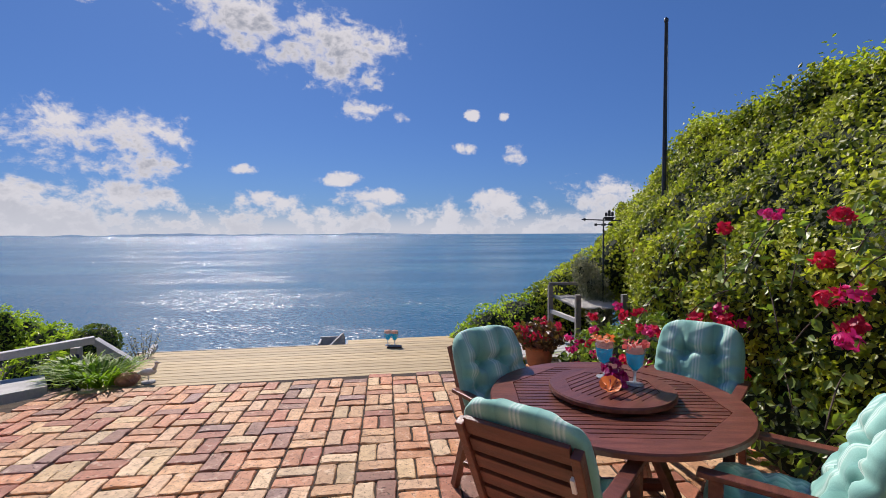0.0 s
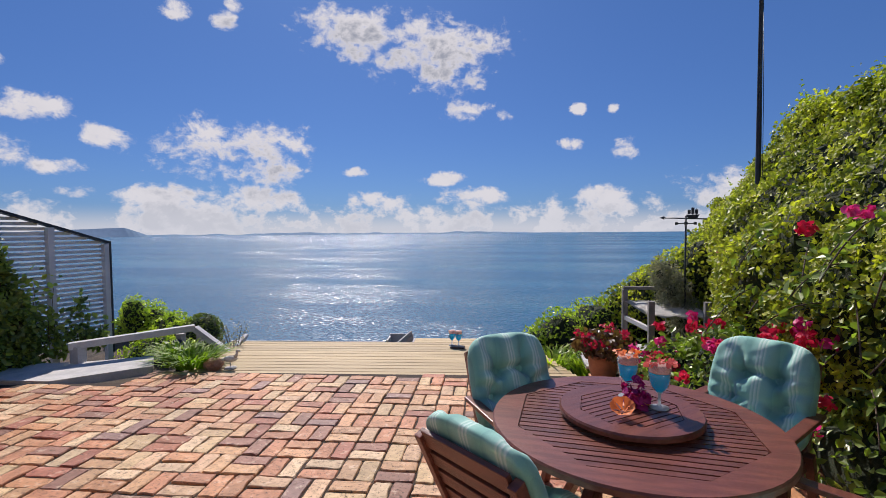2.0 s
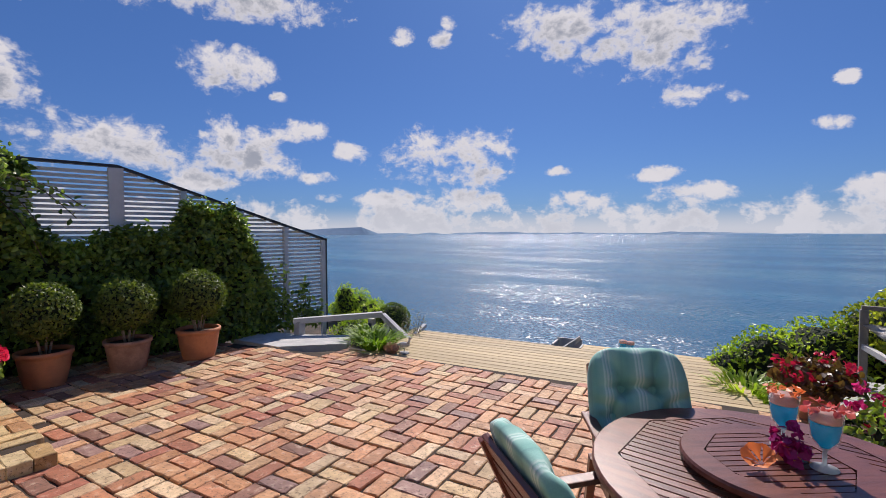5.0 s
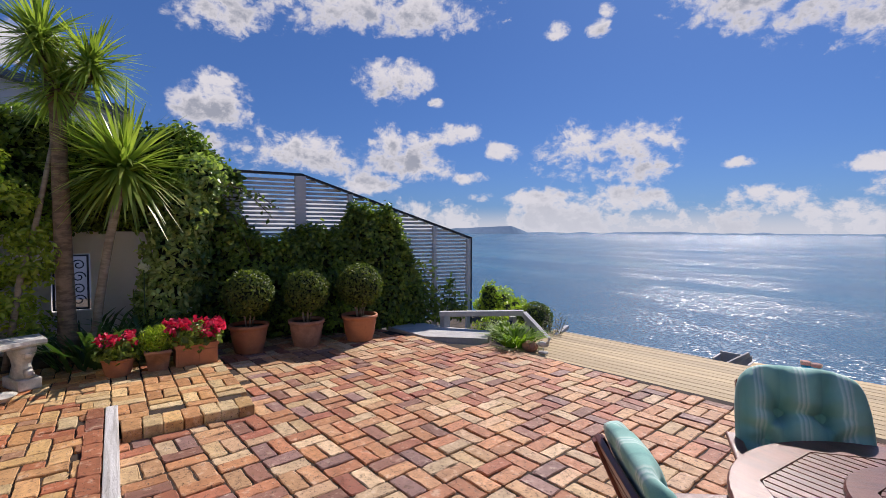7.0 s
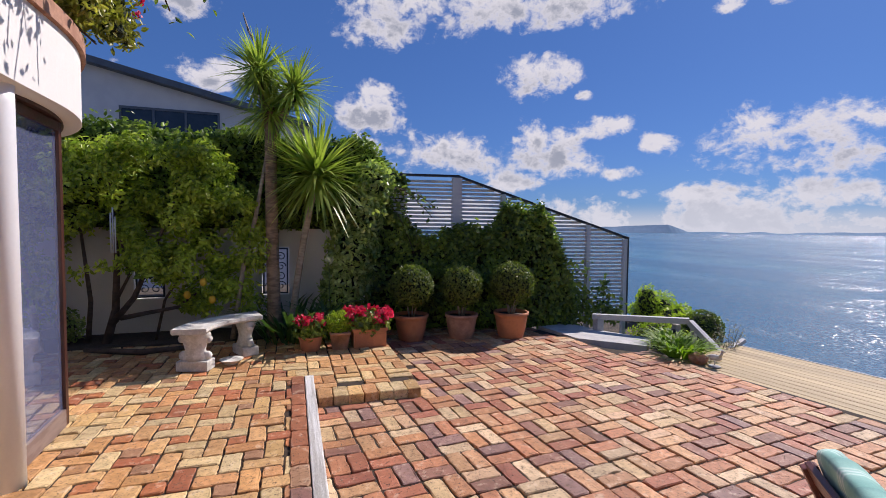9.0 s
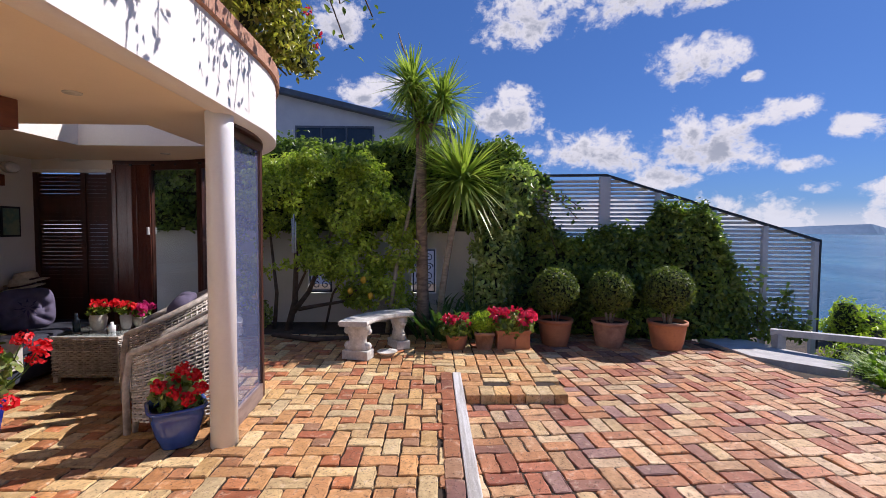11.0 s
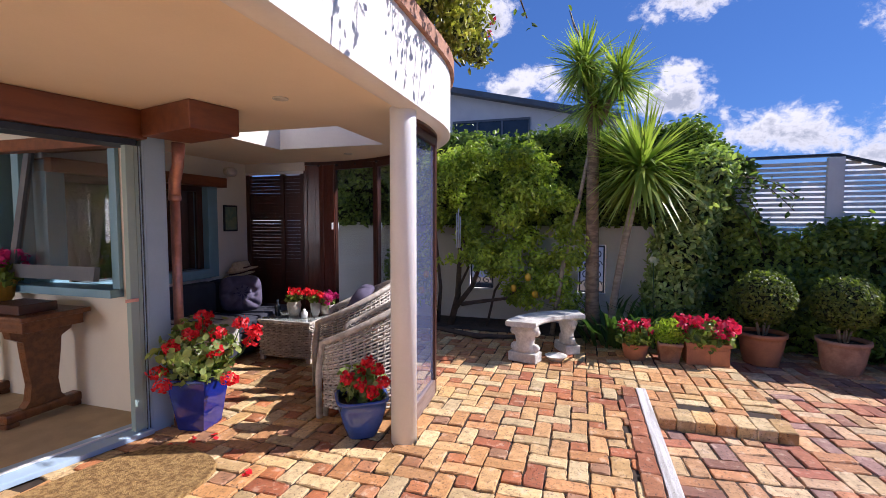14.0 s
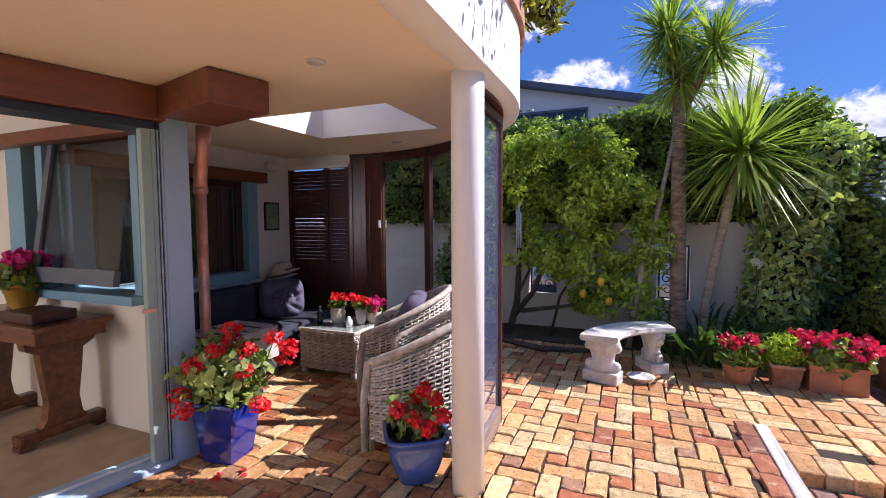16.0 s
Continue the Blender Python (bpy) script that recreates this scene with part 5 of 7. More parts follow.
# cabbage trees
def cabbage(name, label, base, bend, top, r0, r1, size, count, drop, more=()):
    t = thing(name, label, "tree")
    bm = bmesh.new()
    a, b, c = Vector(base), Vector(bend), Vector(top)
    pts = [a.lerp(b, i / 6).lerp(b.lerp(c, i / 6), i / 6) for i in range(7)] + [c + Vector((0, 0, drop * 0.25))]
    tube(bm, pts, [r0 * 1.35] + [r0 + (r1 - r0) * i / 6 for i in range(7)], 12)
    part("trunk", bm, TRUNK if r0 > 0.05 else PALEBARK, t)
    V, F = [], []
    heads = [c] + [Vector(h) for h in more]
    for h in heads[1:]:
        bm = bmesh.new()
        tube(bm, [c - Vector((0, 0, 0.25)), c.lerp(h, 0.6) - Vector((0, 0, 0.08)), h], [r1 * 0.8, r1 * 0.7, r1 * 0.6], 10)
        part("branch", bm, TRUNK, t)
    for i in range(count):
        az = RNG.uniform(0, 2 * math.pi)
        el = math.asin(RNG.uniform(-0.80, 0.995))
        L = size * RNG.uniform(0.72, 1.10) * (1.0 if el > -0.2 else 0.9)
        st = heads[i % len(heads)] + Vector((0, 0, drop * RNG.uniform(0.0, 0.3)))
        d = Vector((math.cos(az) * math.cos(el), math.sin(az) * math.cos(el), math.sin(el)))
        s = d.cross(Vector((0, 0, 1)))
        s = s.normalized() if s.length > 1e-3 else Vector((1, 0, 0))
        w = size * RNG.uniform(0.020, 0.030)
        sag = RNG.uniform(0.03, 0.30) * (1.2 - max(el, 0) * 0.7)
        b0 = len(V)
        for u in (0.0, 0.3, 0.65, 1.0):
            p = st + d * (L * u) + Vector((0, 0, -sag * L * u ** 2.2))
            ww = w * (0.7, 1.0, 0.75, 0.06)[(0.0, 0.3, 0.65, 1.0).index(u)]
            V += [p - s * ww, p + s * ww]
        F += [(b0 + 2 * k, b0 + 2 * k + 1, b0 + 2 * k + 3, b0 + 2 * k + 2) for k in range(3)]
    me = bpy.data.meshes.new("crown")
    me.from_pydata(V, [], F)
    me.materials.append(SWORD)
    part("crown", me, None, t)
    return t


cb = cabbage("cabbage_tree", "tall cabbage tree with a dark rough trunk", (-4.1, 0.74, -0.05), (-4.12, 0.70, 1.4), (-4.1, 0.70, 2.72), 0.080, 0.064, 0.56, 760, 0.6, more=((-4.1, 0.58, 3.18), (-4.02, 0.98, 2.98)))
bm = bmesh.new()
tube(bm, [(-4.1, 0.70, 3.1), (-4.12, 0.6, 3.5), (-4.1, 0.46, 3.75), (-4.1, 0.40, 3.95)], [0.018, 0.014, 0.016, 0.008], 6)
part("flower_stalk", bm, PALEBARK, cb, "bare grey flower stalk")
bm = bmesh.new()
tube(bm, [(-4.05, 0.25, -0.02), (-4.1, 0.38, 0.9), (-4.1, 0.52, 1.5), (-4.1, 0.66, 2.3)], [0.032, 0.03, 0.026, 0.02], 7)
part("side_stem", bm, PALEBARK, cb, "thin pale leaning stem")
cabbage("cabbage_tree", "young cabbage tree with a spiky green head", (-4.15, 0.93, -0.05), (-4.10, 1.00, 0.9), (-4.05, 1.24, 1.98), 0.044, 0.040, 0.84, 400, 0.5)

# agapanthus-like strap leaves at the foot of the trees
def tuft(name, label, centre, radius, height, count, leaf, width=0.016, lean=1.0, group=""):
    V, F = [], []
    for i in range(count):
        az = RNG.uniform(0, 2 * math.pi)
        rr_ = radius * math.sqrt(RNG.uniform(0, 1)) * 0.6
        b = Vector(centre) + Vector((math.cos(az) * rr_, math.sin(az) * rr_, 0))
        a2 = az + RNG.uniform(-0.7, 0.7)
        L = height * RNG.uniform(0.7, 1.25)
        out = Vector((math.cos(a2), math.sin(a2), 0)) * radius * RNG.uniform(0.3, 1.1) * lean
        s = Vector((-math.sin(a2), math.cos(a2), 0))
        b0 = len(V)
        for u in (0.0, 0.35, 0.7, 1.0):
            p = b + out * u ** 1.5 + Vector((0, 0, L * (u - 0.35 * u ** 3)))
            w = width * (0.8, 1.0, 0.8, 0.1)[(0.0, 0.35, 0.7, 1.0).index(u)] * RNG.uniform(0.8, 1.2)
            V += [p - s * w, p + s * w]
        F += [(b0 + 2 * k, b0 + 2 * k + 1, b0 + 2 * k + 3, b0 + 2 * k + 2) for k in range(3)]
    me = bpy.data.meshes.new("leaves")
    me.from_pydata(V, [], F)
    me.materials.append(leaf)
    ob = new(name, me)
    return tagged(ob, label, "plant", group)


tuft("strap_plant", "arching green strap leaves at the foot of the trees", (-3.90, 0.94, -0.02), 0.50, 0.62, 120, STRAP, width=0.020, lean=1.5)
tuft("strap_plant", "arching green strap leaves at the foot of the trees", (-3.86, 1.40, -0.02), 0.36, 0.62, 80, STRAP, width=0.018, lean=1.4)


# terracotta pots
def round_pot(t, r, h, material, foot=0.72, soil=True):
    bm = bmesh.new()
    lathe(bm, [(r * foot, 0), (r * (foot + 0.13), h * 0.35), (r * 0.95, h * 0.8), (r * 0.96, h * 0.86), (r * 1.03, h * 0.88), (r * 1.04, h), (r * 0.92, h), (r * 0.9, h * 0.9)], 28, wob=0.01, cap=False)
    part("pot", bm, material, t)
    bm = bmesh.new()
    lathe(bm, [(r * 0.915, h * 0.87), (r * 0.5, h * 0.9), (0.01, h * 0.91)], 20)
    part("soil", bm, SOIL, t)


for y, x, tone, sz in ((2.43, -3.78, TERRACOTTA, 1.0), (3.10, -3.69, TERRAPALE, 0.98), (3.77, -3.55, TERRACOTTA, 1.04)):
    t = thing("topiary_ball", "clipped box ball in a round terracotta pot", "topiary", pose(x, y, LOW), group="clipped box balls")
    round_pot(t, 0.22 * sz, 0.33 * sz, tone)
    for k in range(5):
        a = k * 1.3
        bm = bmesh.new()
        tube(bm, [(0.03 * math.cos(a), 0.03 * math.sin(a), 0.28), (0.06 * math.cos(a), 0.06 * math.sin(a), 0.42), (0.13 * math.cos(a), 0.13 * math.sin(a), 0.56)], [0.012, 0.01, 0.006], 6)
        part("stem", bm, PALEBARK, t)
    c, r = (0, 0, 0.70 * sz), (0.285 * sz, 0.285 * sz, 0.275 * sz)
    # dark core inside the ball, shade given as colour
    bm = bmesh.new()
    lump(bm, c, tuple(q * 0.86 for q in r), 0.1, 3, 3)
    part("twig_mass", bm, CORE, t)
    p, o = ball_points(3600, c, r, 0.88)
    part("foliage", blades(p, o, 0.034, 0.6, 0.6, 0, material=BOX), None, t)

t = thing("flower_pot", "small round terracotta pot of red cyclamen", "flower pot", pose(-3.30, 1.14, 0), group="flower pots by the wall")
round_pot(t, 0.135, 0.17, TERRACOTTA)
p, o = ball_points(420, (0, 0, 0.24), (0.17, 0.17, 0.12), 0.5)
part("foliage", blades(p, o, 0.06, 0.8, 0.6, 0, material=IVYDARK), None, t)
flower_heads(t, [(RNG.uniform(-0.14, 0.14), RNG.uniform(-0.14, 0.14), RNG.uniform(0.28, 0.37)) for _ in range(22)], 0.03, 11, 0.045, CRIMSON)
t = thing("flower_pot", "square pale terracotta pot of feathery green foliage", "flower pot", pose(-3.31, 1.46, 0), group="flower pots by the wall")
bm = bmesh.new()
lathe(bm, [(0.115, 0), (0.15, 0.17), (0.16, 0.172), (0.16, 0.20), (0.14, 0.20), (0.135, 0.18)], 4, pose(0, 0, 0, 0, 0, 45), cap=False)
part("pot", bm, TERRAPALE, t)
part("soil", boxed(-0.095, 0.095, -0.095, 0.095, 0.15, 0.178), SOIL, t)
p, o = ball_points(700, (0, 0, 0.29), (0.15, 0.16, 0.14), 0.4)
part("foliage", blades(p, o, 0.05, 0.22, 0.7, -0.6, material=LIME), None, t)
t = thing("flower_trough", "terracotta trough of crimson cyclamen by the wall", "flower pot", pose(-3.34, 1.80, 0), group="flower pots by the wall")
bm = bmesh.new()
for w0, z0, z1 in ((0.0, 0.0, 0.19), (0.012, 0.19, 0.225)):
    box(bm, -0.12 - w0, 0.12 + w0, -0.19 - w0, 0.19 + w0, z0, z1, bevel=0.006)
part("trough", bm, TERRACOTTA, t)
for y0, y1 in ((-0.17, -0.02), (0.02, 0.17)):
    part("relief_panel", boxed(0.118, 0.126, y0, y1, 0.03, 0.16, bevel=0.003), TERRACOTTA, t)
p, o = ball_points(700, (0, 0, 0.28), (0.18, 0.26, 0.14), 0.5)
part("foliage", blades(p, o, 0.065, 0.8, 0.6, 0, material=IVYDARK), None, t)
flower_heads(t, [(RNG.uniform(-0.15, 0.15), RNG.uniform(-0.24, 0.24), RNG.uniform(0.30, 0.46)) for _ in range(40)], 0.035, 11, 0.05, CRIMSON)
WHITEP = leaf_mat("white_petal", (0.6, 0.6, 0.5), (0.8, 0.8, 0.7))
t = thing("white_rose", "single white bloom on a thin stem", "flower", pose(-4.05, 1.40, 0))
bm = bmesh.new()
tube(bm, [(0, 0.05, -0.05), (0.02, 0.0, 0.5), (0, 0, 0.95)], 0.006, 5)
part("stem", bm, STRAP, t)
flower_heads(t, [(0, 0, 0.97)], 0.045, 26, 0.05, WHITEP)

# curved stone bench
bench = thing("stone_bench", "curved cast stone bench with carved legs", "bench", pose(-3.17, 0.22, 0))
bm = bmesh.new()
R, cx, cy = 0.80, 0.52, 0.60


def bench_pt(a, r, z):
    return (cx + r * math.cos(a), cy + r * math.sin(a), z)


rows_ = []
for i in range(17):
    a = radians(196 + i * 68 / 16)
    rows_.append([bm.verts.new(bench_pt(a, r, z)) for r, z in ((R - 0.14, 0.375), (R + 0.14, 0.375), (R + 0.155, 0.395), (R + 0.15, 0.425), (R - 0.15, 0.425), (R - 0.155, 0.395))])
for a, b in zip(rows_, rows_[1:]):
    for i in range(6):
        bm.faces.new((a[i], a[(i + 1) % 6], b[(i + 1) % 6], b[i]))
bm.faces.new(list(reversed(rows_[0])))
bm.faces.new(rows_[-1])
part("seat", bm, STONE, bench)
for deg in (207, 253):
    a = radians(deg)
    bm = bmesh.new()
    m = Matrix.Translation(bench_pt(a, R, 0)) @ pose(0, 0, 0, 0, 0, deg)
    box(bm, -0.15, 0.15, -0.085, 0.085, 0.0, 0.10, bevel=0.015, m=m)
    lathe(bm, [(0.115, 0.10), (0.10, 0.14), (0.085, 0.20), (0.10, 0.26), (0.125, 0.31), (0.13, 0.34), (0.12, 0.374)], 14, m @ Matrix.Diagonal((1.15, 0.7, 1, 1)), wob=0.06)
    for s in (-1, 1):
        lathe(bm, [(0.01, -0.03), (0.04, -0.025), (0.045, 0), (0.04, 0.025), (0.01, 0.03)], 10, m @ pose(s * 0.11, 0, 0.14, 90, 0, 0))
        lathe(bm, [(0.01, -0.03), (0.035, -0.025), (0.04, 0), (0.035, 0.025), (0.01, 0.03)], 10, m @ pose(s * 0.12, 0, 0.30, 90, 0, 0))
    part("leg", bm, STONE, bench)
bm = bmesh.new()
lathe(bm, [(0.05, 0), (0.07, 0.012), (0.11, 0.05), (0.115, 0.055), (0.09, 0.035), (0.01, 0.02)], 20, cap=False)
solid("stone_dish", bm, STONE, "shallow stone dish on the bricks under the bench", "dish", pose(-2.98, 0.36, 0.0))
# old roots and shaded bricks edge by the citrus
bm = bmesh.new()
tube(bm, [(-3.9, -1.2, 0.02), (-3.6, -0.6, 0.03), (-3.75, -0.1, 0.02)], [0.03, 0.035, 0.02], 8)
solid("edging_log", bm, BARK, "dark timber log edging the planting bed", "edging")
bm = bmesh.new()
vs = box(bm, -4.74, -4.0, -3.2, 2.0, -0.02, 0.012)
solid("planting_bed", bm, SOIL, "dark soil bed along the garden wall", "flower bed", kind="structure")
chime = thing("wind_chime", "pale tubes of a wind chime hanging in the lemon tree", "wind chime", pose(-3.90, -0.92, 1.08))
for dy, l in ((-0.022, 0.44), (0.0, 0.50), (0.022, 0.40)):
    bm = bmesh.new()
    tube(bm, [(0, dy, 0), (0, dy, l)], 0.008, 8)
    part("tube", bm, SLATPAINT, chime)

# rambler on the canopy roof
OLIVE = leaf_mat("olive_leaf", (0.09, 0.10, 0.02), (0.46, 0.44, 0.10), through_light=0.4, hue=0.05)
ram = grow("rambling_shrub", "rambling leafy shrub spilling over the canopy roof", "shrub", [((-1.75, -0.80, 2.85), (0.35, 0.3, 0.28)), ((-1.45, -0.6, 3.0), (0.4, 0.35, 0.3)), ((-0.9, -0.5, 3.1), (0.5, 0.35, 0.3)), ((-2.15, -0.75, 2.95), (0.35, 0.25, 0.2)), ((-2.5, -0.7, 3.05), (0.25, 0.2, 0.14)), ((-1.50, -0.36, 3.16), (0.36, 0.26, 0.26)), ((-1.90, -0.42, 3.10), (0.36, 0.26, 0.24)), ((-2.22, -0.36, 3.04), (0.28, 0.2, 0.18)), ((-2.10, -0.32, 2.86), (0.20, 0.14, 0.12)), ((-2.42, -0.34, 2.92), (0.15, 0.12, 0.10)), ((-1.72, -0.36, 2.86), (0.2, 0.12, 0.12))], OLIVE, 0.060, 5200, core=0.5, aspect=0.5, shell=0.25, lumps=0.25,
           stems=[([(-1.2, -1.3, 2.5), (-1.3, -0.9, 2.8), (-1.7, -0.6, 2.9), (-2.0, -0.4, 2.7)], [0.03, 0.025, 0.015, 0.006])])
# shoots mostly out of view, added to throw leaf shadows on the fascia
P = []
for i in range(27):
    x0 = RNG.uniform(-1.05, 0.65)
    s = np.linspace(0, 1, 12)[:, None]
    q = np.array((x0 - 0.25, 0.12 + RNG.uniform(-0.1, 0.2), 3.25)) + s * np.array((RNG.uniform(-0.12, 0.12), RNG.uniform(-0.05, 0.25), -RNG.uniform(0.15, 0.62)))
    P.append(q + RNG.normal(0, 0.03, q.shape))
    bm = bmesh.new()
    tube(bm, [tuple(v) for v in q[::3]], 0.005, 4)
    part("shoot", bm, BARK, ram)
P = np.concatenate(P)
part("trailing_foliage", blades(P, np.tile((0, 0.5, 0.8), (len(P), 1)), 0.058, 0.5, 0.9, 0.8, material=IVYDARK), None, ram)
flower_heads(ram, [(-1.55, -0.1, 3.05), (-1.3, -0.3, 3.1), (-2.45, -0.25, 3.12), (-2.3, -0.2, 3.18)], 0.03, 12, 0.03, CRIMSON)

# ---- seaward edge: left ----
rail = thing("stair_handrail", "grey painted timber handrail beside the garden steps", "handrail")


part("post", boxed(-3.57, -3.46, 5.10, 5.21, -0.3, 0.12, bevel=0.005), GREYWOOD, rail)
part("post", boxed(-2.88, -2.80, 5.86, 5.94, -0.5, 0.12, bevel=0.005), GREYWOOD, rail)
part("post", boxed(-2.70, -2.64, 6.00, 6.06, -0.5, 0.11, bevel=0.005), GREYWOOD, rail)
part("top_rail", beam_between((-3.58, 5.10, 0.13), (-2.70, 5.98, 0.185), 0.09, 0.075), GREYWOOD, rail)
part("sloping_rail", beam_between((-2.70, 5.98, 0.175), (-2.22, 6.02, -0.16), 0.08, 0.07), GREYWOOD, rail)
part("sloping_rail", beam_between((-2.25, 5.92, -0.20), (-2.42, 6.62, -0.05), 0.06, 0.05), GREYWOOD, rail)
lamp = thing("post_light", "small round black garden light on a post", "light", pose(-2.80, 5.80, -0.06))
bm = bmesh.new()
lathe(bm, [(0.03, -0.3), (0.03, 0.0), (0.045, 0.02), (0.045, 0.08), (0.055, 0.09), (0.05, 0.12), (0.01, 0.135)], 14)
part("body", bm, DARKMETAL, lamp)
bm = bmesh.new()
lathe(bm, [(0.005, 0), (0.028, 0.003), (0.026, 0.008), (0.005, 0.009)], 14, pose(0.02, -0.045, 0.05, 90, 0, 0))
part("lens", bm, COLUMN, lamp)
bm = bmesh.new()
vs = [(-3.16, 4.55), (-2.56, 5.16), (-2.88, 5.52), (-3.46, 5.18), (-4.2, 4.95), (-4.0, 4.45)]
top = [bm.verts.new((x, y, LOW + 0.012)) for x, y in vs]
low = [bm.verts.new((x, y, LOW - 0.08)) for x, y in vs]
bm.faces.new(top)
for i in range(len(vs)):
    k = (i + 1) % len(vs)
    bm.faces.new((top[i], low[i], low[k], top[k]))
solid("stone_landing", bm, GREYSTONE, "flat grey stone landing at the head of the steps", "paving", kind="structure")
tuft("grass_clump", "bright green grassy clump at the patio corner", (-2.20, 5.34, LOW - 0.02), 0.34, 0.24, 300, GRASS, width=0.011)
tuft("grass_clump", "bright green grassy clump at the patio corner", (-2.55, 5.50, LOW - 0.02), 0.26, 0.26, 200, GRASS, width=0.011)
bm = bmesh.new()
lump(bm, (0, 0, 0.05), (0.11, 0.08, 0.07), 0.2, 2, 3)
solid("river_stone", bm, TERRAPALE, "rounded brown boulder at the deck corner", "stone", pose(-1.90, 5.27, LOW - 0.02))
gull = thing("gull_ornament", "pale weathered carved gull standing on a stone", "ornament", pose(-1.74, 5.33, -0.10, 0, 0, 20) @ Matrix.Scale(0.78, 4))
bm = bmesh.new()
lump(bm, (0, 0, 0.14), (0.095, 0.04, 0.045), 0.05, 2, 3)
tube(bm, [(0.06, 0, 0.16), (0.085, 0, 0.20), (0.09, 0, 0.235)], [0.026, 0.018, 0.016], 8)
lump(bm, (0.095, 0, 0.245), (0.026, 0.021, 0.021), 0, 1, 2)
tube(bm, [(0.11, 0, 0.243), (0.145, 0, 0.236)], [0.009, 0.003], 6)
tube(bm, [(-0.08, 0, 0.14), (-0.14, 0, 0.125)], [0.025, 0.006], 6)
tube(bm, [(0, 0.012, 0.03), (0, 0.012, 0.11)], 0.005, 5)
tube(bm, [(0, -0.012, 0.03), (0, -0.012, 0.11)], 0.005, 5)
part("gull", bm, STONE, gull)
bm = bmesh.new()
lump(bm, (0, 0, 0.012), (0.085, 0.06, 0.03), 0.2, 2, 2)
part("base_stone", bm, GREYSTONE, gull)
grow("box_shrub", "round clipped dark shrub below the handrail", "shrub", [((-3.45, 7.05, -0.15), (0.30, 0.30, 0.30))], BOX, 0.04, 1800, shell=0.88, lumps=0.02)
grow("lime_shrub", "bright lime green bush below the screen", "shrub", [((-5.0, 7.6, -0.25), (0.5, 0.5, 0.45)), ((-4.35, 7.5, -0.35), (0.5, 0.4, 0.4)), ((-4.8, 7.2, 0.05), (0.2, 0.2, 0.32)), ((-3.95, 7.2, -0.3), (0.35, 0.3, 0.28))], LIME, 0.06, 7000, aspect=0.4, shell=0.8, lumps=0.12)
grow("lime_shrub", "bright lime green bush below the screen", "shrub", [((-3.15, 6.2, -0.35), (0.4, 0.35, 0.3)), ((-3.6, 6.3, -0.3), (0.4, 0.35, 0.33))], LIME, 0.06, 3000, aspect=0.35, shell=0.7, lumps=0.12)
tw = thing("twiggy_shrub", "thin grey twiggy shrub at the deck corner", "shrub", pose(-2.35, 6.25, -0.35))
P = []
for i in range(16):
    a = RNG.uniform(0, 6.28)
    q = [(0, 0, 0), (0.06 * math.cos(a), 0.06 * math.sin(a), 0.2), (0.17 * math.cos(a), 0.17 * math.sin(a), RNG.uniform(0.35, 0.55))]
    bm = bmesh.new()
    tube(bm, q, [0.005, 0.004, 0.002], 4)
    part("stem", bm, BARK, tw)
    P += [np.array(q[1]) * (1 - u) + np.array(q[2]) * u + RNG.normal(0, 0.02, 3) for u in np.linspace(0, 1, 12)]
part("foliage", blades(P, np.tile((0, 0, 1.0), (len(P), 1)), 0.035, 0.4, 1.0, 0, material=GREYLEAF), None, tw)

# ---- seaward edge: right ----
t = thing("flower_pot", "round terracotta pot of red begonias beside the deck", "flower pot", pose(2.17, 5.62, -0.09))
round_pot(t, 0.155, 0.24, TERRACOTTA)
p, o = ball_points(700, (0, 0, 0.33), (0.29, 0.29, 0.15), 0.4)
part("foliage", blades(p, o, 0.055, 0.7, 0.6, 0, material=leaf_mat("bronze_leaf", (0.07, 0.03, 0.02), (0.20, 0.12, 0.05))), None, t)
flower_heads(t, [(RNG.uniform(-0.25, 0.25), RNG.uniform(-0.25, 0.25), RNG.uniform(0.32, 0.47)) for _ in range(30)], 0.028, 10, 0.04, CRIMSON)
grow("lime_hedge", "low yellow green hedge above the water", "hedge", [((1.52, 7.1, -0.22), (0.28, 0.35, 0.30)), ((1.85, 7.2, -0.08), (0.38, 0.4, 0.40)), ((2.35, 7.5, 0.0), (0.5, 0.45, 0.42)), ((2.9, 7.6, 0.05), (0.5, 0.5, 0.44)), ((3.4, 7.7, 0.1), (0.5, 0.5, 0.5))], LIME, 0.050, 7000, aspect=0.5, shell=0.85, lumps=0.08)
tuft("strap_plant", "bright spiky green plant beside the deck", (1.72, 6.25, -0.25), 0.30, 0.34, 130, LIME, width=0.013)
tuft("strap_plant", "bright spiky green plant beside the deck", (2.10, 6.05, -0.25), 0.30, 0.36, 130, LIME, width=0.013)
grow("grey_shrub", "wispy grey green lavender bush beside the hedge", "shrub", [((3.02, 6.42, 0.68), (0.17, 0.2, 0.26)), ((3.14, 6.40, 0.40), (0.16, 0.2, 0.3)), ((2.90, 6.44, 0.86), (0.11, 0.12, 0.17))], GREYLEAF, 0.060, 3000, core=0.3, aspect=0.14, shell=0.5, droop=-1.0, lumps=0.2)
landing = thing("side_landing", "grey timber landing beside the hedge", "deck", pose(2.62, 6.3, -0.02))
for i in range(9):
    part("board", boxed(-0.6, 0.7, -0.55 + i * 0.117, -0.55 + i * 0.117 + 0.108, -0.03, 0.0, bevel=0.003), GREYWOOD, landing)
for x in (-0.5, 0.1, 0.6):
    part("bearer", boxed(x - 0.04, x + 0.04, -0.55, 0.5, -0.3, -0.032), GREYWOOD, landing)
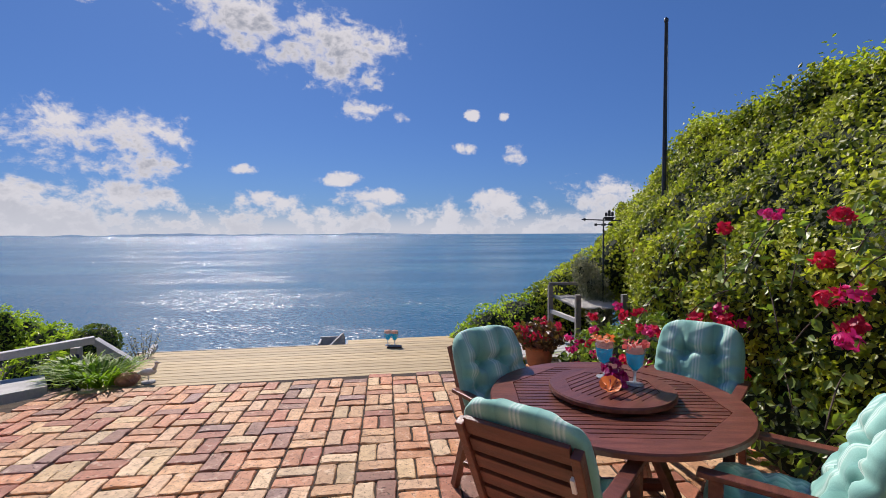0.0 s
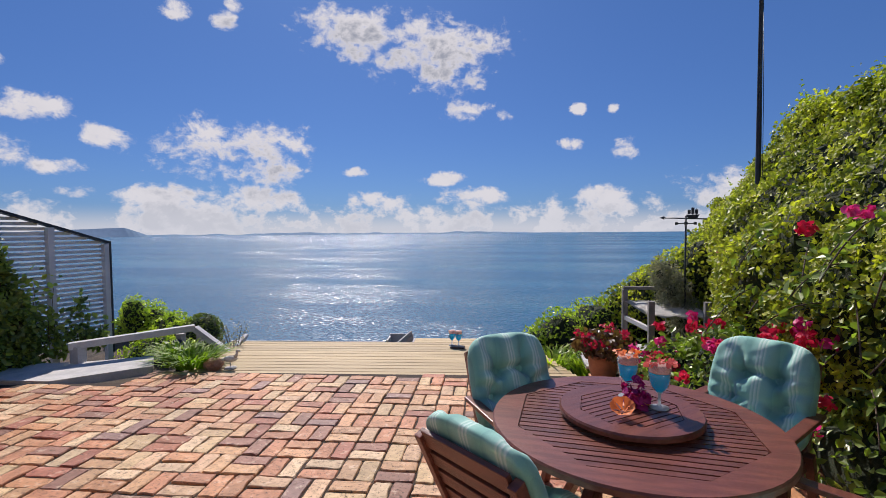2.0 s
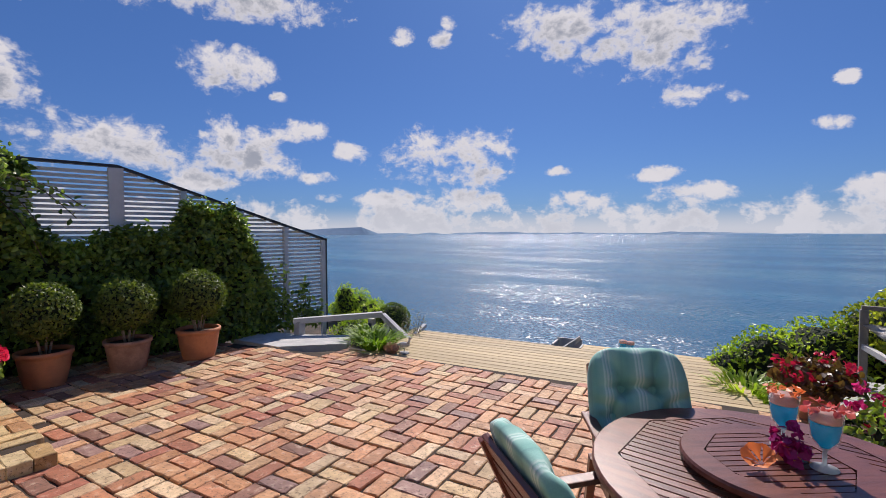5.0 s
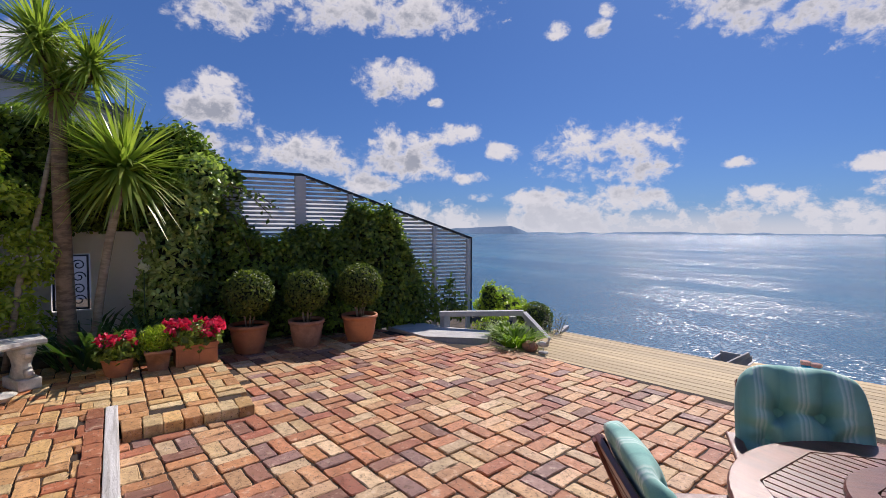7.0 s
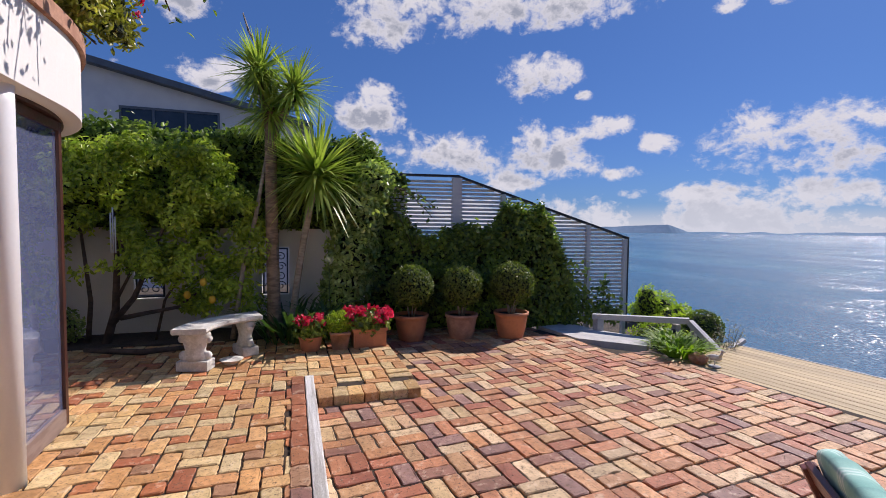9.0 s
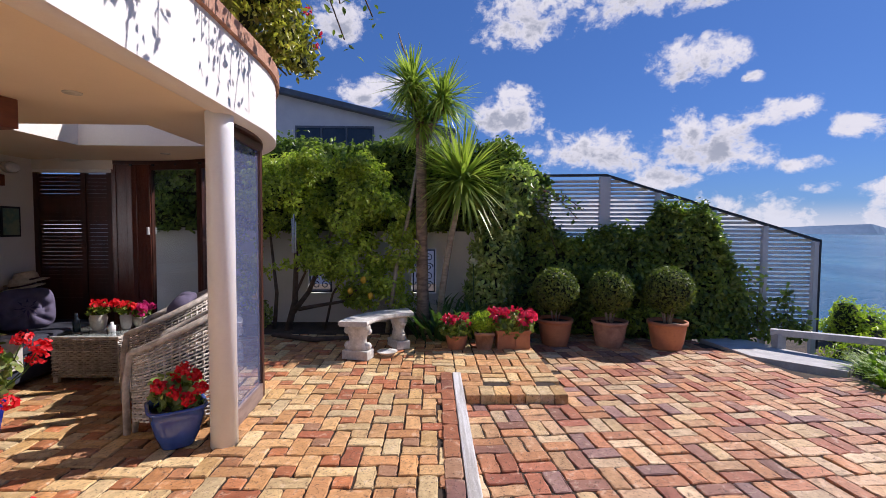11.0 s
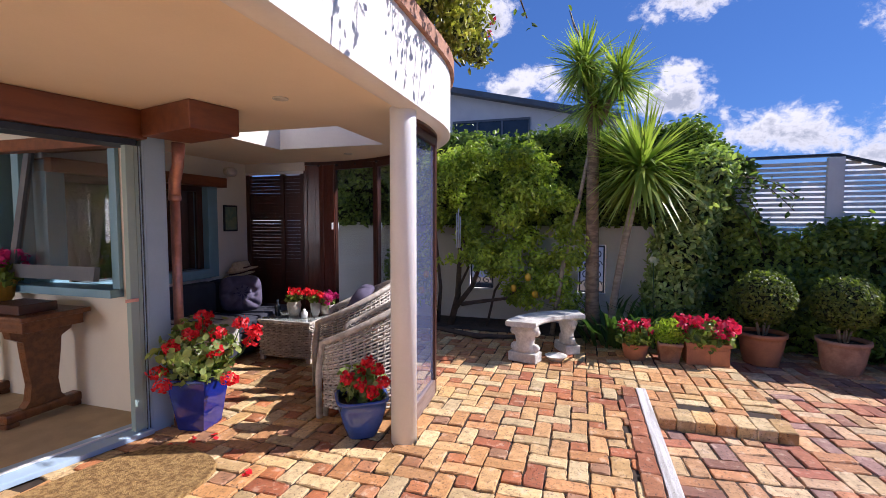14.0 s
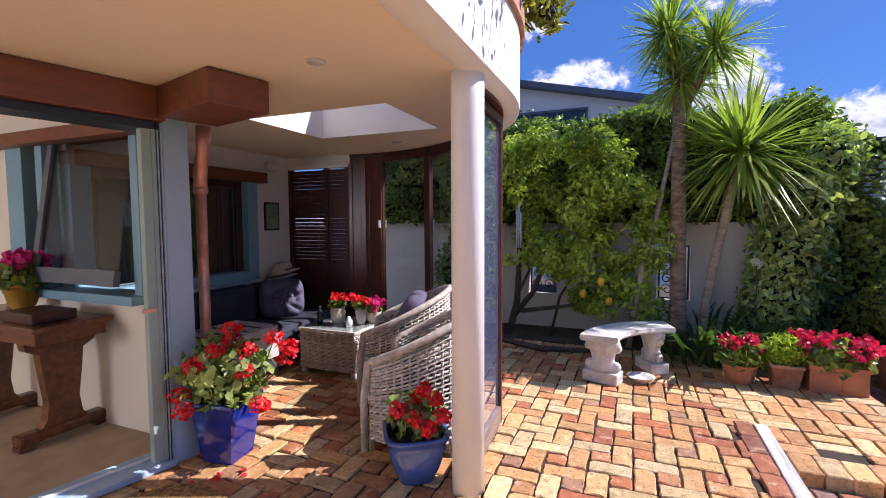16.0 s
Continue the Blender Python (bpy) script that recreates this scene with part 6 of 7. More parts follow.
DARKGREY = mat("weathered_dark_timber", (0.26, 0.25, 0.24), (0.18, 0.175, 0.17), rough=0.8, scale=4, fine=50, bump=0.3)
seat = thing("canvas_bench", "grey timber bench with a pale cloth draped over it", "bench", pose(2.66, 6.24, -0.02))
for x, y, h in ((0.02, -0.34, 0.66), (-0.10, 0.37, 0.69), (0.55, -0.34, 0.66), (0.45, 0.37, 0.69)):
    part("post", boxed(x - 0.03, x + 0.03, y - 0.03, y + 0.03, 0.0, h, bevel=0.004), DARKGREY, seat)
part("back_rail", boxed(-0.12, 0.48, 0.35, 0.39, 0.69, 0.725), DARKGREY, seat)
part("side_rail", beam_between((0.02, -0.34, 0.36), (-0.1, 0.37, 0.36), 0.04, 0.05), GREYWOOD, seat)
bm = bmesh.new()
g = [[bm.verts.new((-0.12 + 0.64 * u / 10 + 0.12 * (1 - v / 8), -0.36 + 0.74 * v / 8, 0.50 + 0.06 * v / 8 + 0.012 * math.sin(u * 2.1) * math.cos(v * 1.7))) for u in range(11)] for v in range(9)]
for a, b in zip(g, g[1:]):
    for i in range(10):
        bm.faces.new((a[i], a[i + 1], b[i + 1], b[i])).smooth = True
r = bmesh.ops.solidify(bm, geom=bm.faces[:], thickness=0.012)
part("cloth", bm, mat("pale_canvas", (0.70, 0.68, 0.64), (0.6, 0.58, 0.55), rough=0.9, scale=8, fine=150), seat, "pale canvas cloth")

bm = bmesh.new()
lathe(bm, [(0.028, -0.3), (0.024, 2.0), (0.016, 3.62), (0.022, 3.63), (0.022, 3.66), (0.004, 3.68)], 12)
fp = thing("flagpole", "slender dark flagpole standing behind the hedge", "flagpole", pose(3.6, 5.8, 0))
part("pole", bm, DARKMETAL, fp)
bm = bmesh.new()
tube(bm, [(0.04, 0, 1.2), (0.035, 0, 2.5), (0.02, 0, 3.62)], 0.003, 4)
part("halyard", bm, DARKMETAL, fp)
vane = thing("weather_vane", "black iron weather vane with a small sailing ship", "weather vane", pose(3.125, 6.31, -0.02, 0, 0, -15))
bm = bmesh.new()
tube(bm, [(0, 0, 0.2), (0, 0, 1.54)], 0.010, 8)
part("rod", bm, DARKMETAL, vane)
bm = bmesh.new()
tube(bm, [(-0.22, 0, 1.52), (0.20, 0, 1.50)], 0.007, 6)
tube(bm, [(-0.21, 0, 1.52), (-0.26, 0, 1.522)], [0.02, 0.002], 6)
part("arrow", bm, DARKMETAL, vane)
for dx, dy in ((1, 0), (0, 1)):
    bm = bmesh.new()
    tube(bm, [(-0.085 * dx, -0.085 * dy, 1.455), (0.085 * dx, 0.085 * dy, 1.455)], 0.006, 6)
    for s in (-1, 1):
        box(bm, s * 0.09 * dx - 0.014, s * 0.09 * dx + 0.014, s * 0.09 * dy - 0.014, s * 0.09 * dy + 0.014, 1.44, 1.47)
    part("compass_bar", bm, DARKMETAL, vane)
bm = bmesh.new()
vs = box(bm, 0.0, 0.13, -0.012, 0.012, 1.512, 1.55)
for v in vs:
    if v.co.z < 1.53:
        v.co.x = 0.065 + (v.co.x - 0.065) * 0.7
for x, h in ((0.03, 0.05), (0.065, 0.075), (0.10, 0.055)):
    tube(bm, [(x, 0, 1.55), (x, 0, 1.56 + h)], 0.003, 5)
    box(bm, x - 0.014, x + 0.016, -0.004, 0.004, 1.556, 1.55 + h)
part("ship", bm, DARKMETAL, vane, "small iron sailing ship")


# ---- the table and its chairs ----
CANVAS = stripe_mat()
TX, TY, TZ = 1.884, 3.004, 0.550


def octagon_half(r, y):
    """Half the width of a flat-sided octagon of inner radius r at height y."""
    if abs(y) > r:
        return 0.0
    k = r * math.tan(math.pi / 8)
    return r if abs(y) <= k else r - (abs(y) - k)


def slatted_disc(parent, r, inner, z, thick, pitch, gap):
    bm = bmesh.new()
    n = 64
    top_o, top_i, low_o, low_i = [], [], [], []
    for i in range(n):
        a = 2 * math.pi * i / n
        seg = (a + math.pi / 8) % (math.pi / 4) - math.pi / 8
        ri = inner / math.cos(seg)
        for lst, rad, zz in ((top_o, r - 0.006, z), (top_i, ri, z), (low_o, r, z - 0.008), (low_i, ri, z - thick)):
            lst.append(bm.verts.new((rad * math.cos(a), rad * math.sin(a), zz)))
    bot = [bm.verts.new((r * math.cos(2 * math.pi * i / n), r * math.sin(2 * math.pi * i / n), z - thick)) for i in range(n)]
    for i in range(n):
        k = (i + 1) % n
        bm.faces.new((top_i[i], top_o[i], top_o[k], top_i[k]))
        bm.faces.new((top_o[i], low_o[i], low_o[k], top_o[k]))
        bm.faces.new((low_o[i], bot[i], bot[k], low_o[k]))
        bm.faces.new((top_i[k], low_i[k], low_i[i], top_i[i]))
        bm.faces.new((bot[i], low_i[i], low_i[k], bot[k]))
    part("rim", bm, TEAK, parent)
    y = -inner + gap
    while y < inner - 0.01:
        y1 = min(y + pitch - gap, inner - 0.002)
        a, b = octagon_half(inner, y) - 0.004, octagon_half(inner, y1) - 0.004
        if min(a, b) > 0.02:
            bm = bmesh.new()
            vs = [bm.verts.new(p) for p in ((-a, y, z - thick * 0.8), (a, y, z - thick * 0.8), (b, y1, z - thick * 0.8), (-b, y1, z - thick * 0.8), (-a, y, z - 0.002), (a, y, z - 0.002), (b, y1, z - 0.002), (-b, y1, z - 0.002))]
            for f in ((0, 3, 2, 1), (4, 5, 6, 7), (0, 1, 5, 4), (1, 2, 6, 5), (2, 3, 7, 6), (3, 0, 4, 7)):
                bm.faces.new([vs[i] for i in f])
            part("slat", bm, TEAK, parent)
        y += pitch


table = thing("round_table", "round slatted hardwood garden table on the brick patio", "table", pose(TX, TY, LOW, 0, 0, -5))
H_ = TZ - LOW
slatted_disc(table, 0.595, 0.465, H_, 0.028, 0.0405, 0.009)
part("apron", boxed(-0.36, 0.36, -0.02, 0.02, H_ - 0.085, H_ - 0.03), TEAK, table)
part("apron", boxed(-0.02, 0.02, -0.36, 0.36, H_ - 0.084, H_ - 0.031), TEAK, table)
for sx in (-1, 1):
    for sy in (-1, 1):
        part("leg", beam_between((0.30 * sx, 0.30 * sy, 0.0), (0.08 * sx, 0.08 * sy, H_ - 0.03), 0.055, 0.04), TEAK, table)
part("stretcher", boxed(-0.24, 0.24, -0.025, 0.025, 0.16, 0.20), TEAK, table)
lazy = thing("lazy_susan", "round slatted hardwood turntable on the table", "lazy susan", pose(TX + 0.002, TY + 0.027, TZ + 0.002, 0, 0, 38))
slatted_disc(lazy, 0.299, 0.205, 0.040, 0.024, 0.034, 0.007)
bm = bmesh.new()
lathe(bm, [(0.15, 0.0), (0.15, 0.013)], 24)
part("bearing", bm, DARKWOOD, lazy)
LZ = TZ + 0.042


def cushion(w, h, t, tufts, nx=26, ny=26, roll=0.0):
    """A padded cushion lying in x-y, tufted on its upper side."""
    bm = bmesh.new()

    def edge(u):
        return (1 - (2 * u - 1) ** 6) ** 0.5 if 0 < u < 1 else 0.0

    def corner(u, v):
        x, y = 2 * u - 1, 2 * v - 1
        k = 1 - 0.17 * (abs(x) ** 3) * (abs(y) ** 3)
        return x * w / 2 * k, y * h / 2 * k

    up, dn = [], []
    for j in range(ny + 1):
        ru, rd = [], []
        for i in range(nx + 1):
            u, v = i / nx, j / ny
            x, y = corner(u, v)
            e = edge(u) * edge(v)
            z = t * (0.35 + 0.65 * e)
            for tx, ty in tufts:
                d2 = ((x - tx) / 0.045) ** 2 + ((y - ty) / 0.045) ** 2
                z -= t * 0.8 * math.exp(-d2) * e
                z -= t * 0.16 * math.exp(-((x - tx - 0.25 * tx / 0.1 * (y - ty)) / 0.018) ** 2) * math.exp(-((y - ty) / 0.10) ** 2) * e
                z -= t * 0.2 * math.exp(-((y - ty) / 0.016) ** 2) * math.exp(-((x - tx) / 0.12) ** 2) * e
            far_out = math.hypot(x, y - 0.04) / (w / 2)
            spoke = abs(math.sin(3.5 * math.atan2(y + 0.03, x) + 0.6)) ** 10
            rim_ = math.exp(-((math.hypot(x, y + 0.03) - 0.125) / 0.020) ** 2)
            z -= 0.034 * e * (spoke * smooth01((far_out - 0.42) / 0.2) + 0.9 * rim_ * (1 if y > -0.05 else 0.2))
            z += 0.008 * noise.noise((x * 11, y * 11, w)) + 0.004 * noise.noise((x * 30, y * 30, w))
            ru.append(bm.verts.new((x, y, z)))
            rd.append(bm.verts.new((x, y, t * 0.2 * (1 - e))))
        up.append(ru)
        dn.append(rd)
    for g_, flip in ((up, False), (dn, True)):
        for a, b in zip(g_, g_[1:]):
            for i in range(nx):
                f = (a[i], a[i + 1], b[i + 1], b[i])
                bm.faces.new(tuple(reversed(f)) if flip else f).smooth = True
    ring = lambda g_: g_[0] + [r[-1] for r in g_[1:]] + list(reversed(g_[-1][:-1])) + [r[0] for r in reversed(g_[1:-1])]
    a, b = ring(up), ring(dn)
    for i in range(len(a)):
        k = (i + 1) % len(a)
        bm.faces.new((b[i], b[k], a[k], a[i])).smooth = True
    return bm


def garden_chair(name, label, m):
    t = thing(name, label, "chair", m, group="chairs round the garden table")
    for sx in (-1, 1):
        part("front_leg", boxed(sx * 0.255 - 0.02, sx * 0.255 + 0.02, 0.17, 0.22, 0, 0.58, bevel=0.004), TEAK, t)
        part("back_leg", beam_between((sx * 0.255, -0.30, 0.0), (sx * 0.255, -0.16, 0.42), 0.04, 0.045), TEAK, t)
        part("armrest", boxed(sx * 0.262 - 0.03, sx * 0.262 + 0.03, -0.28, 0.26, 0.582, 0.605, bevel=0.006), TEAK, t)
        part("side_rail", boxed(sx * 0.232 - 0.012, sx * 0.232 + 0.012, -0.22, 0.22, 0.33, 0.38), TEAK, t)
        part("back_stile", beam_between((sx * 0.225, -0.17, 0.36), (sx * 0.225, -0.385, 0.83), 0.035, 0.045), TEAK, t)
    for i in range(6):
        part("seat_slat", boxed(-0.235, 0.235, -0.19 + i * 0.07, -0.13 + i * 0.07, 0.382, 0.40, bevel=0.003), TEAK, t)
    tilt = math.degrees(math.atan2(0.215, 0.47))
    bmat = pose(0, -0.17, 0.36, tilt, 0, 0)
    for i in range(6):
        z = 0.04 + i * 0.085
        part("back_slat", boxed(-0.205, 0.205, -0.010, 0.010, z, z + (0.062 if i < 5 else 0.075), bevel=0.003, m=bmat), TEAK, t)
    seat_c = cushion(0.47, 0.46, 0.075, [(-0.11, -0.08), (0.11, -0.08), (-0.11, 0.1), (0.11, 0.1)])
    bmesh.ops.transform(seat_c, matrix=pose(0, 0.03, 0.402), verts=seat_c.verts)
    part("seat_cushion", seat_c, CANVAS, t, "sea green striped seat cushion")
    back_c = cushion(0.515, 0.60, 0.095, [(-0.085, 0.09), (0.085, 0.09), (-0.14, -0.06), (0.14, -0.06)], 44, 48)
    bmesh.ops.transform(back_c, matrix=bmat @ pose(0, 0.020, 0.30, 90, 0, 180), verts=back_c.verts)
    part("back_cushion", back_c, CANVAS, t, "tufted sea green striped back cushion")
    part("strap", boxed(0.195, 0.21, -0.03, -0.012, 0.36, 0.42, m=bmat), COLUMN, t, "white tie strap")
    return t


def facing(ox, oy, fx, fy):
    return pose(ox, oy, LOW, 0, 0, math.degrees(math.atan2(fy, fx)) - 90) @ Matrix.Scale(0.93, 4)


garden_chair("garden_chair", "hardwood chair with sea green cushions, back to the bricks", facing(1.485, 2.535, 0.64, 0.77))
garden_chair("garden_chair", "hardwood chair with shaded sea green cushions near the deck", facing(1.475, 3.225, 0.50, -0.866))
garden_chair("garden_chair", "hardwood chair with sunlit green cushions beside the hedge", facing(2.455, 3.335, -0.68, -0.74))
garden_chair("garden_chair", "hardwood chair with striped cushions beside the flowers", facing(2.30, 2.46, -0.78, 0.63))

# cocktails and flowers on the turntable
CRYSTAL = glass_mat("clear_glass", clear=0.97)
CYAN = leaf_mat("blue_cocktail", (0.05, 0.66, 0.95), (0.07, 0.74, 0.97), rough=0.15, through_light=0.75, tint=(1, 1, 1, 1))
FOAM = leaf_mat("pink_foam", (0.85, 0.50, 0.44), (0.88, 0.62, 0.55), rough=0.6, through_light=0.6, tint=(1, 1, 1, 1))


OPAL = leaf_mat("pale_glass", (0.70, 0.76, 0.82), (0.78, 0.82, 0.86), rough=0.08, through_light=0.6, tint=(1, 1, 1, 1))


def cocktail(m, label, petal, group="cocktails", garnish=True):
    t = thing("cocktail", label, "drink", m, group=group)
    bm = bmesh.new()
    lathe(bm, [(0.016, 0.07), (0.038, 0.095), (0.044, 0.13), (0.049, 0.195), (0.0475, 0.195), (0.042, 0.13), (0.036, 0.098)], 24, cap=False)
    part("glass", bm, CRYSTAL, t)
    bm = bmesh.new()
    lathe(bm, [(0.04, 0), (0.041, 0.003), (0.012, 0.008), (0.0065, 0.02), (0.0065, 0.062), (0.016, 0.0695)], 20)
    part("stem", bm, OPAL, t, "pale glass stem and foot")
    bm = bmesh.new()
    lathe(bm, [(0.012, 0.0715), (0.034, 0.099), (0.0405, 0.13), (0.0425, 0.158)], 24)
    part("drink", bm, CYAN, t, "bright blue drink")
    bm = bmesh.new()
    lathe(bm, [(0.0426, 0.1585), (0.0455, 0.19), (0.03, 0.196), (0.005, 0.198)], 24)
    part("foam", bm, FOAM, t, "pale pink foam")
    for i in range(9 if garnish else 0):
        a = i * 0.698
        p, o = ball_points(4, (0.047 * math.cos(a), 0.047 * math.sin(a), 0.205), (0.012, 0.012, 0.005), 0.5)
        part("petal", blades(p, o + np.array((0, 0, 1.0)), 0.024, 0.85, 0.35, 0, material=petal), None, t)
    return t


cocktail(pose(1.906, 3.165, LZ), "blue cocktail with orange petals round the rim", ORANGEP)
SALMON = leaf_mat("salmon_petal", (0.72, 0.10, 0.10), (0.88, 0.26, 0.22), rough=0.5, through_light=0.3, tint=(1, 1, 1, 1))
cocktail(pose(2.014, 3.045, LZ), "blue cocktail with salmon petals round the rim", SALMON)
hib = thing("hibiscus_bloom", "orange hibiscus bloom lying on the turntable", "flower", pose(1.844, 2.935, LZ))
for i in range(6):
    a = i * 1.047
    bm = bmesh.new()
    g = []
    for u in range(5):
        row = []
        for v in range(5):
            r = 0.008 + 0.042 * u / 4
            b = a + (v - 2) * 0.30 * (0.4 + 0.6 * u / 4)
            row.append(bm.verts.new((r * math.cos(b), r * math.sin(b) * 0.9, 0.006 + 0.045 * (u / 4) ** 0.7 + 0.006 * math.sin(v * 2.2 + i) * u / 4)))
        g.append(row)
    for p_, q_ in zip(g, g[1:]):
        for k in range(4):
            bm.faces.new((p_[k], p_[k + 1], q_[k + 1], q_[k])).smooth = True
    bmesh.ops.transform(bm, matrix=pose(0, 0, 0.012, 38, 0, -20), verts=bm.verts)
    part("petal", bm, ORANGEP, hib)
orc = thing("orchid_spray", "magenta orchid blooms lying on the turntable", "flower", pose(1.905, 3.055, LZ))
flower_heads(orc, [(0, 0, 0.05), (0.02, 0.02, 0.085), (0.045, 0.0, 0.045), (-0.02, 0.03, 0.06), (0.03, -0.02, 0.02), (0.0, 0.02, 0.02)], 0.024, 16, 0.036, leaf_mat("orchid_petal", (0.25, 0.005, 0.12), (0.50, 0.02, 0.26), rough=0.5))
p, o = ball_points(8, (0.01, -0.03, 0.012), (0.05, 0.05, 0.01), 0.5)
part("leaf", blades(p, o + np.array((0, 0, 1.5)), 0.05, 0.6, 0.3, 0, material=ORANGEP), None, orc)

# two more drinks on the far deck
DZ = -0.10
for x, y in ((0.47, 6.70), (0.56, 6.68)):
    cocktail(pose(x, y, DZ), "blue cocktail glass standing on the deck", CRIMSON, "cocktails on the deck", False)
solid("bottle_stand", boxed(-0.09, 0.09, -0.05, 0.05, 0, 0.02, bevel=0.004, m=None), DARKWOOD, "small dark tray of petals on the deck", "tray", pose(0.56, 6.58, DZ + 0.001))

# ---- porch ----
WICKER = mat("grey_wicker", (0.62, 0.57, 0.51), (0.42, 0.38, 0.33), rough=0.7, scale=20, fine=120, bump=0.3, rnd=0.2, grime=0.3)
NAVY = mat("navy_canvas", (0.035, 0.04, 0.06), (0.025, 0.028, 0.045), rough=0.85, scale=6, fine=200, bump=0.2)
VIOLET = mat("violet_cushion", (0.115, 0.10, 0.17), (0.09, 0.08, 0.135), rough=0.85, scale=8, fine=180, bump=0.2)


def woven(curve, rows, stakes, r_strand, name, parent):
    """Basketwork: strands weaving in and out of stakes along curve(u) -> (x, y, outward x, outward y, top)."""
    bm = bmesh.new()
    n = stakes * 2
    for j in range(rows):
        pts = []
        for i in range(n + 1):
            u = i / n
            x, y, ox, oy, top, low = curve(u)
            w = r_strand * 1.1 * (1 if (i // 1 + j) % 2 else -1)
            pts.append((x + ox * w, y + oy * w, low + (top - low) * (j + 0.5) / rows))
        tube(bm, pts, r_strand, 4)
    part("weave", bm, WICKER, parent)
    bm = bmesh.new()
    for i in range(stakes + 1):
        x, y, ox, oy, top, low = curve(i / stakes)
        tube(bm, [(x, y, low), (x, y, top)], r_strand * 0.9, 4)
    part("stake_frame", bm, WICKER, parent)


def wicker_chair(m, label, cushioned=True):
    t = thing("wicker_chair", label, "chair", m, group="wicker tub chairs")

    def shell(u):
        a = radians(-128 + 256 * u)
        k = 0.5 + 0.5 * math.cos(a)
        r = 0.36
        x, y = r * math.sin(a), -r * math.cos(a) * 1.05
        return x, y, math.sin(a), -math.cos(a), 0.50 + 0.36 * k ** 1.1, 0.10

    woven(shell, 26, 36, 0.0085, "shell", t)
    bm = bmesh.new()
    pts = []
    for i in range(37):
        x, y, ox, oy, top, low = shell(i / 36)
        pts.append((x * 1.03, y * 1.03, top))
    x, y = pts[-1][0], pts[-1][1]
    pts = [(pts[0][0], pts[0][1] + 0.03, 0.02), (pts[0][0] * 1.02, pts[0][1] + 0.03, 0.35)] + pts + [(x * 1.02, y + 0.03, 0.35), (x, y + 0.03, 0.02)]
    tube(bm, pts, 0.024, 8)
    part("rim", bm, WICKER, t)
    bm = bmesh.new()
    lathe(bm, [(0.34, 0.27), (0.355, 0.29), (0.35, 0.34), (0.30, 0.345)], 26)
    part("seat", bm, WICKER, t)
    for a in (-140, -40, 40, 140):
        bm = bmesh.new()
        tube(bm, [(0.33 * math.sin(radians(a)), -0.33 * math.cos(radians(a)), 0), (0.31 * math.sin(radians(a)), -0.31 * math.cos(radians(a)), 0.28)], 0.02, 8)
        part("leg", bm, WICKER, t)
    c = cushion(0.56, 0.56, 0.09, [])
    bmesh.ops.transform(c, matrix=pose(0, 0.0, 0.347), verts=c.verts)
    part("seat_cushion", c, NAVY, t)
    if cushioned:
        c = cushion(0.52, 0.46, 0.14, [])
        bmesh.ops.transform(c, matrix=pose(0, -0.10, 0.60, 58, 0, 180), verts=c.verts)
        part("back_cushion", c, VIOLET, t, "violet scatter cushion")
    return t


wicker_chair(pose(-1.38, -0.98, 0, 0, 0, -168), "grey wicker tub chair beside the column", False)
wicker_chair(pose(-1.97, -1.42, 0, 0, 0, -160), "grey wicker tub chair with a violet cushion")

wt = thing("wicker_table", "low square wicker table with a glass top", "table", pose(-2.40, -2.26, 0, 0, 0, 0))


def table_side(u):
    a = u * 4
    k = int(min(a, 3.999))
    f = a - k
    c = [(-1, -1), (1, -1), (1, 1), (-1, 1), (-1, -1)]
    x = c[k][0] + (c[k + 1][0] - c[k][0]) * f
    y = c[k][1] + (c[k + 1][1] - c[k][1]) * f
    o = [(0, -1), (1, 0), (0, 1), (-1, 0)][k]
    b = 0.02 * math.sin(f * math.pi)
    return 0.27 * x + o[0] * b, 0.29 * y + o[1] * b, o[0], o[1], 0.40, 0.05


woven(table_side, 20, 32, 0.0085, "side", wt)
bm = bmesh.new()
box(bm, -0.29, 0.29, -0.31, 0.31, 0.395, 0.42, bevel=0.012)
part("top", bm, WICKER, wt)
part("glass_top", boxed(-0.28, 0.28, -0.30, 0.30, 0.4215, 0.428, bevel=0.002), CRYSTAL, wt)
for sx in (-1, 1):
    for sy in (-1, 1):
        part("leg", boxed(sx * 0.25 - 0.02, sx * 0.25 + 0.02, sy * 0.27 - 0.02, sy * 0.27 + 0.02, 0, 0.06), WICKER, wt)
part("core", boxed(-0.25, 0.25, -0.27, 0.27, 0.06, 0.39), DARKWOOD, wt)


def jar_of_flowers(m, label, h, r, pot, petal, leaf=IVYDARK, spread=0.09, heads=8):
    t = thing("flower_jar", label, "flower pot", m, group="flowers on the wicker table")
    bm = bmesh.new()
    lathe(bm, [(r * 0.6, 0), (r * 0.85, h * 0.3), (r, h * 0.75), (r * 0.85, h * 0.92), (r * 0.95, h), (r * 0.8, h), (r * 0.75, h * 0.9)], 18, cap=False)
    part("jar", bm, pot, t)
    p, o = ball_points(120, (0, 0, h + 0.035), (spread, spread, 0.05), 0.4)
    part("foliage", blades(p, o, 0.045, 0.7, 0.6, 0, material=leaf), None, t)
    flower_heads(t, [(RNG.uniform(-spread, spread), RNG.uniform(-spread, spread), h + RNG.uniform(0.05, 0.12)) for _ in range(heads)], 0.028, 14, 0.036, petal)


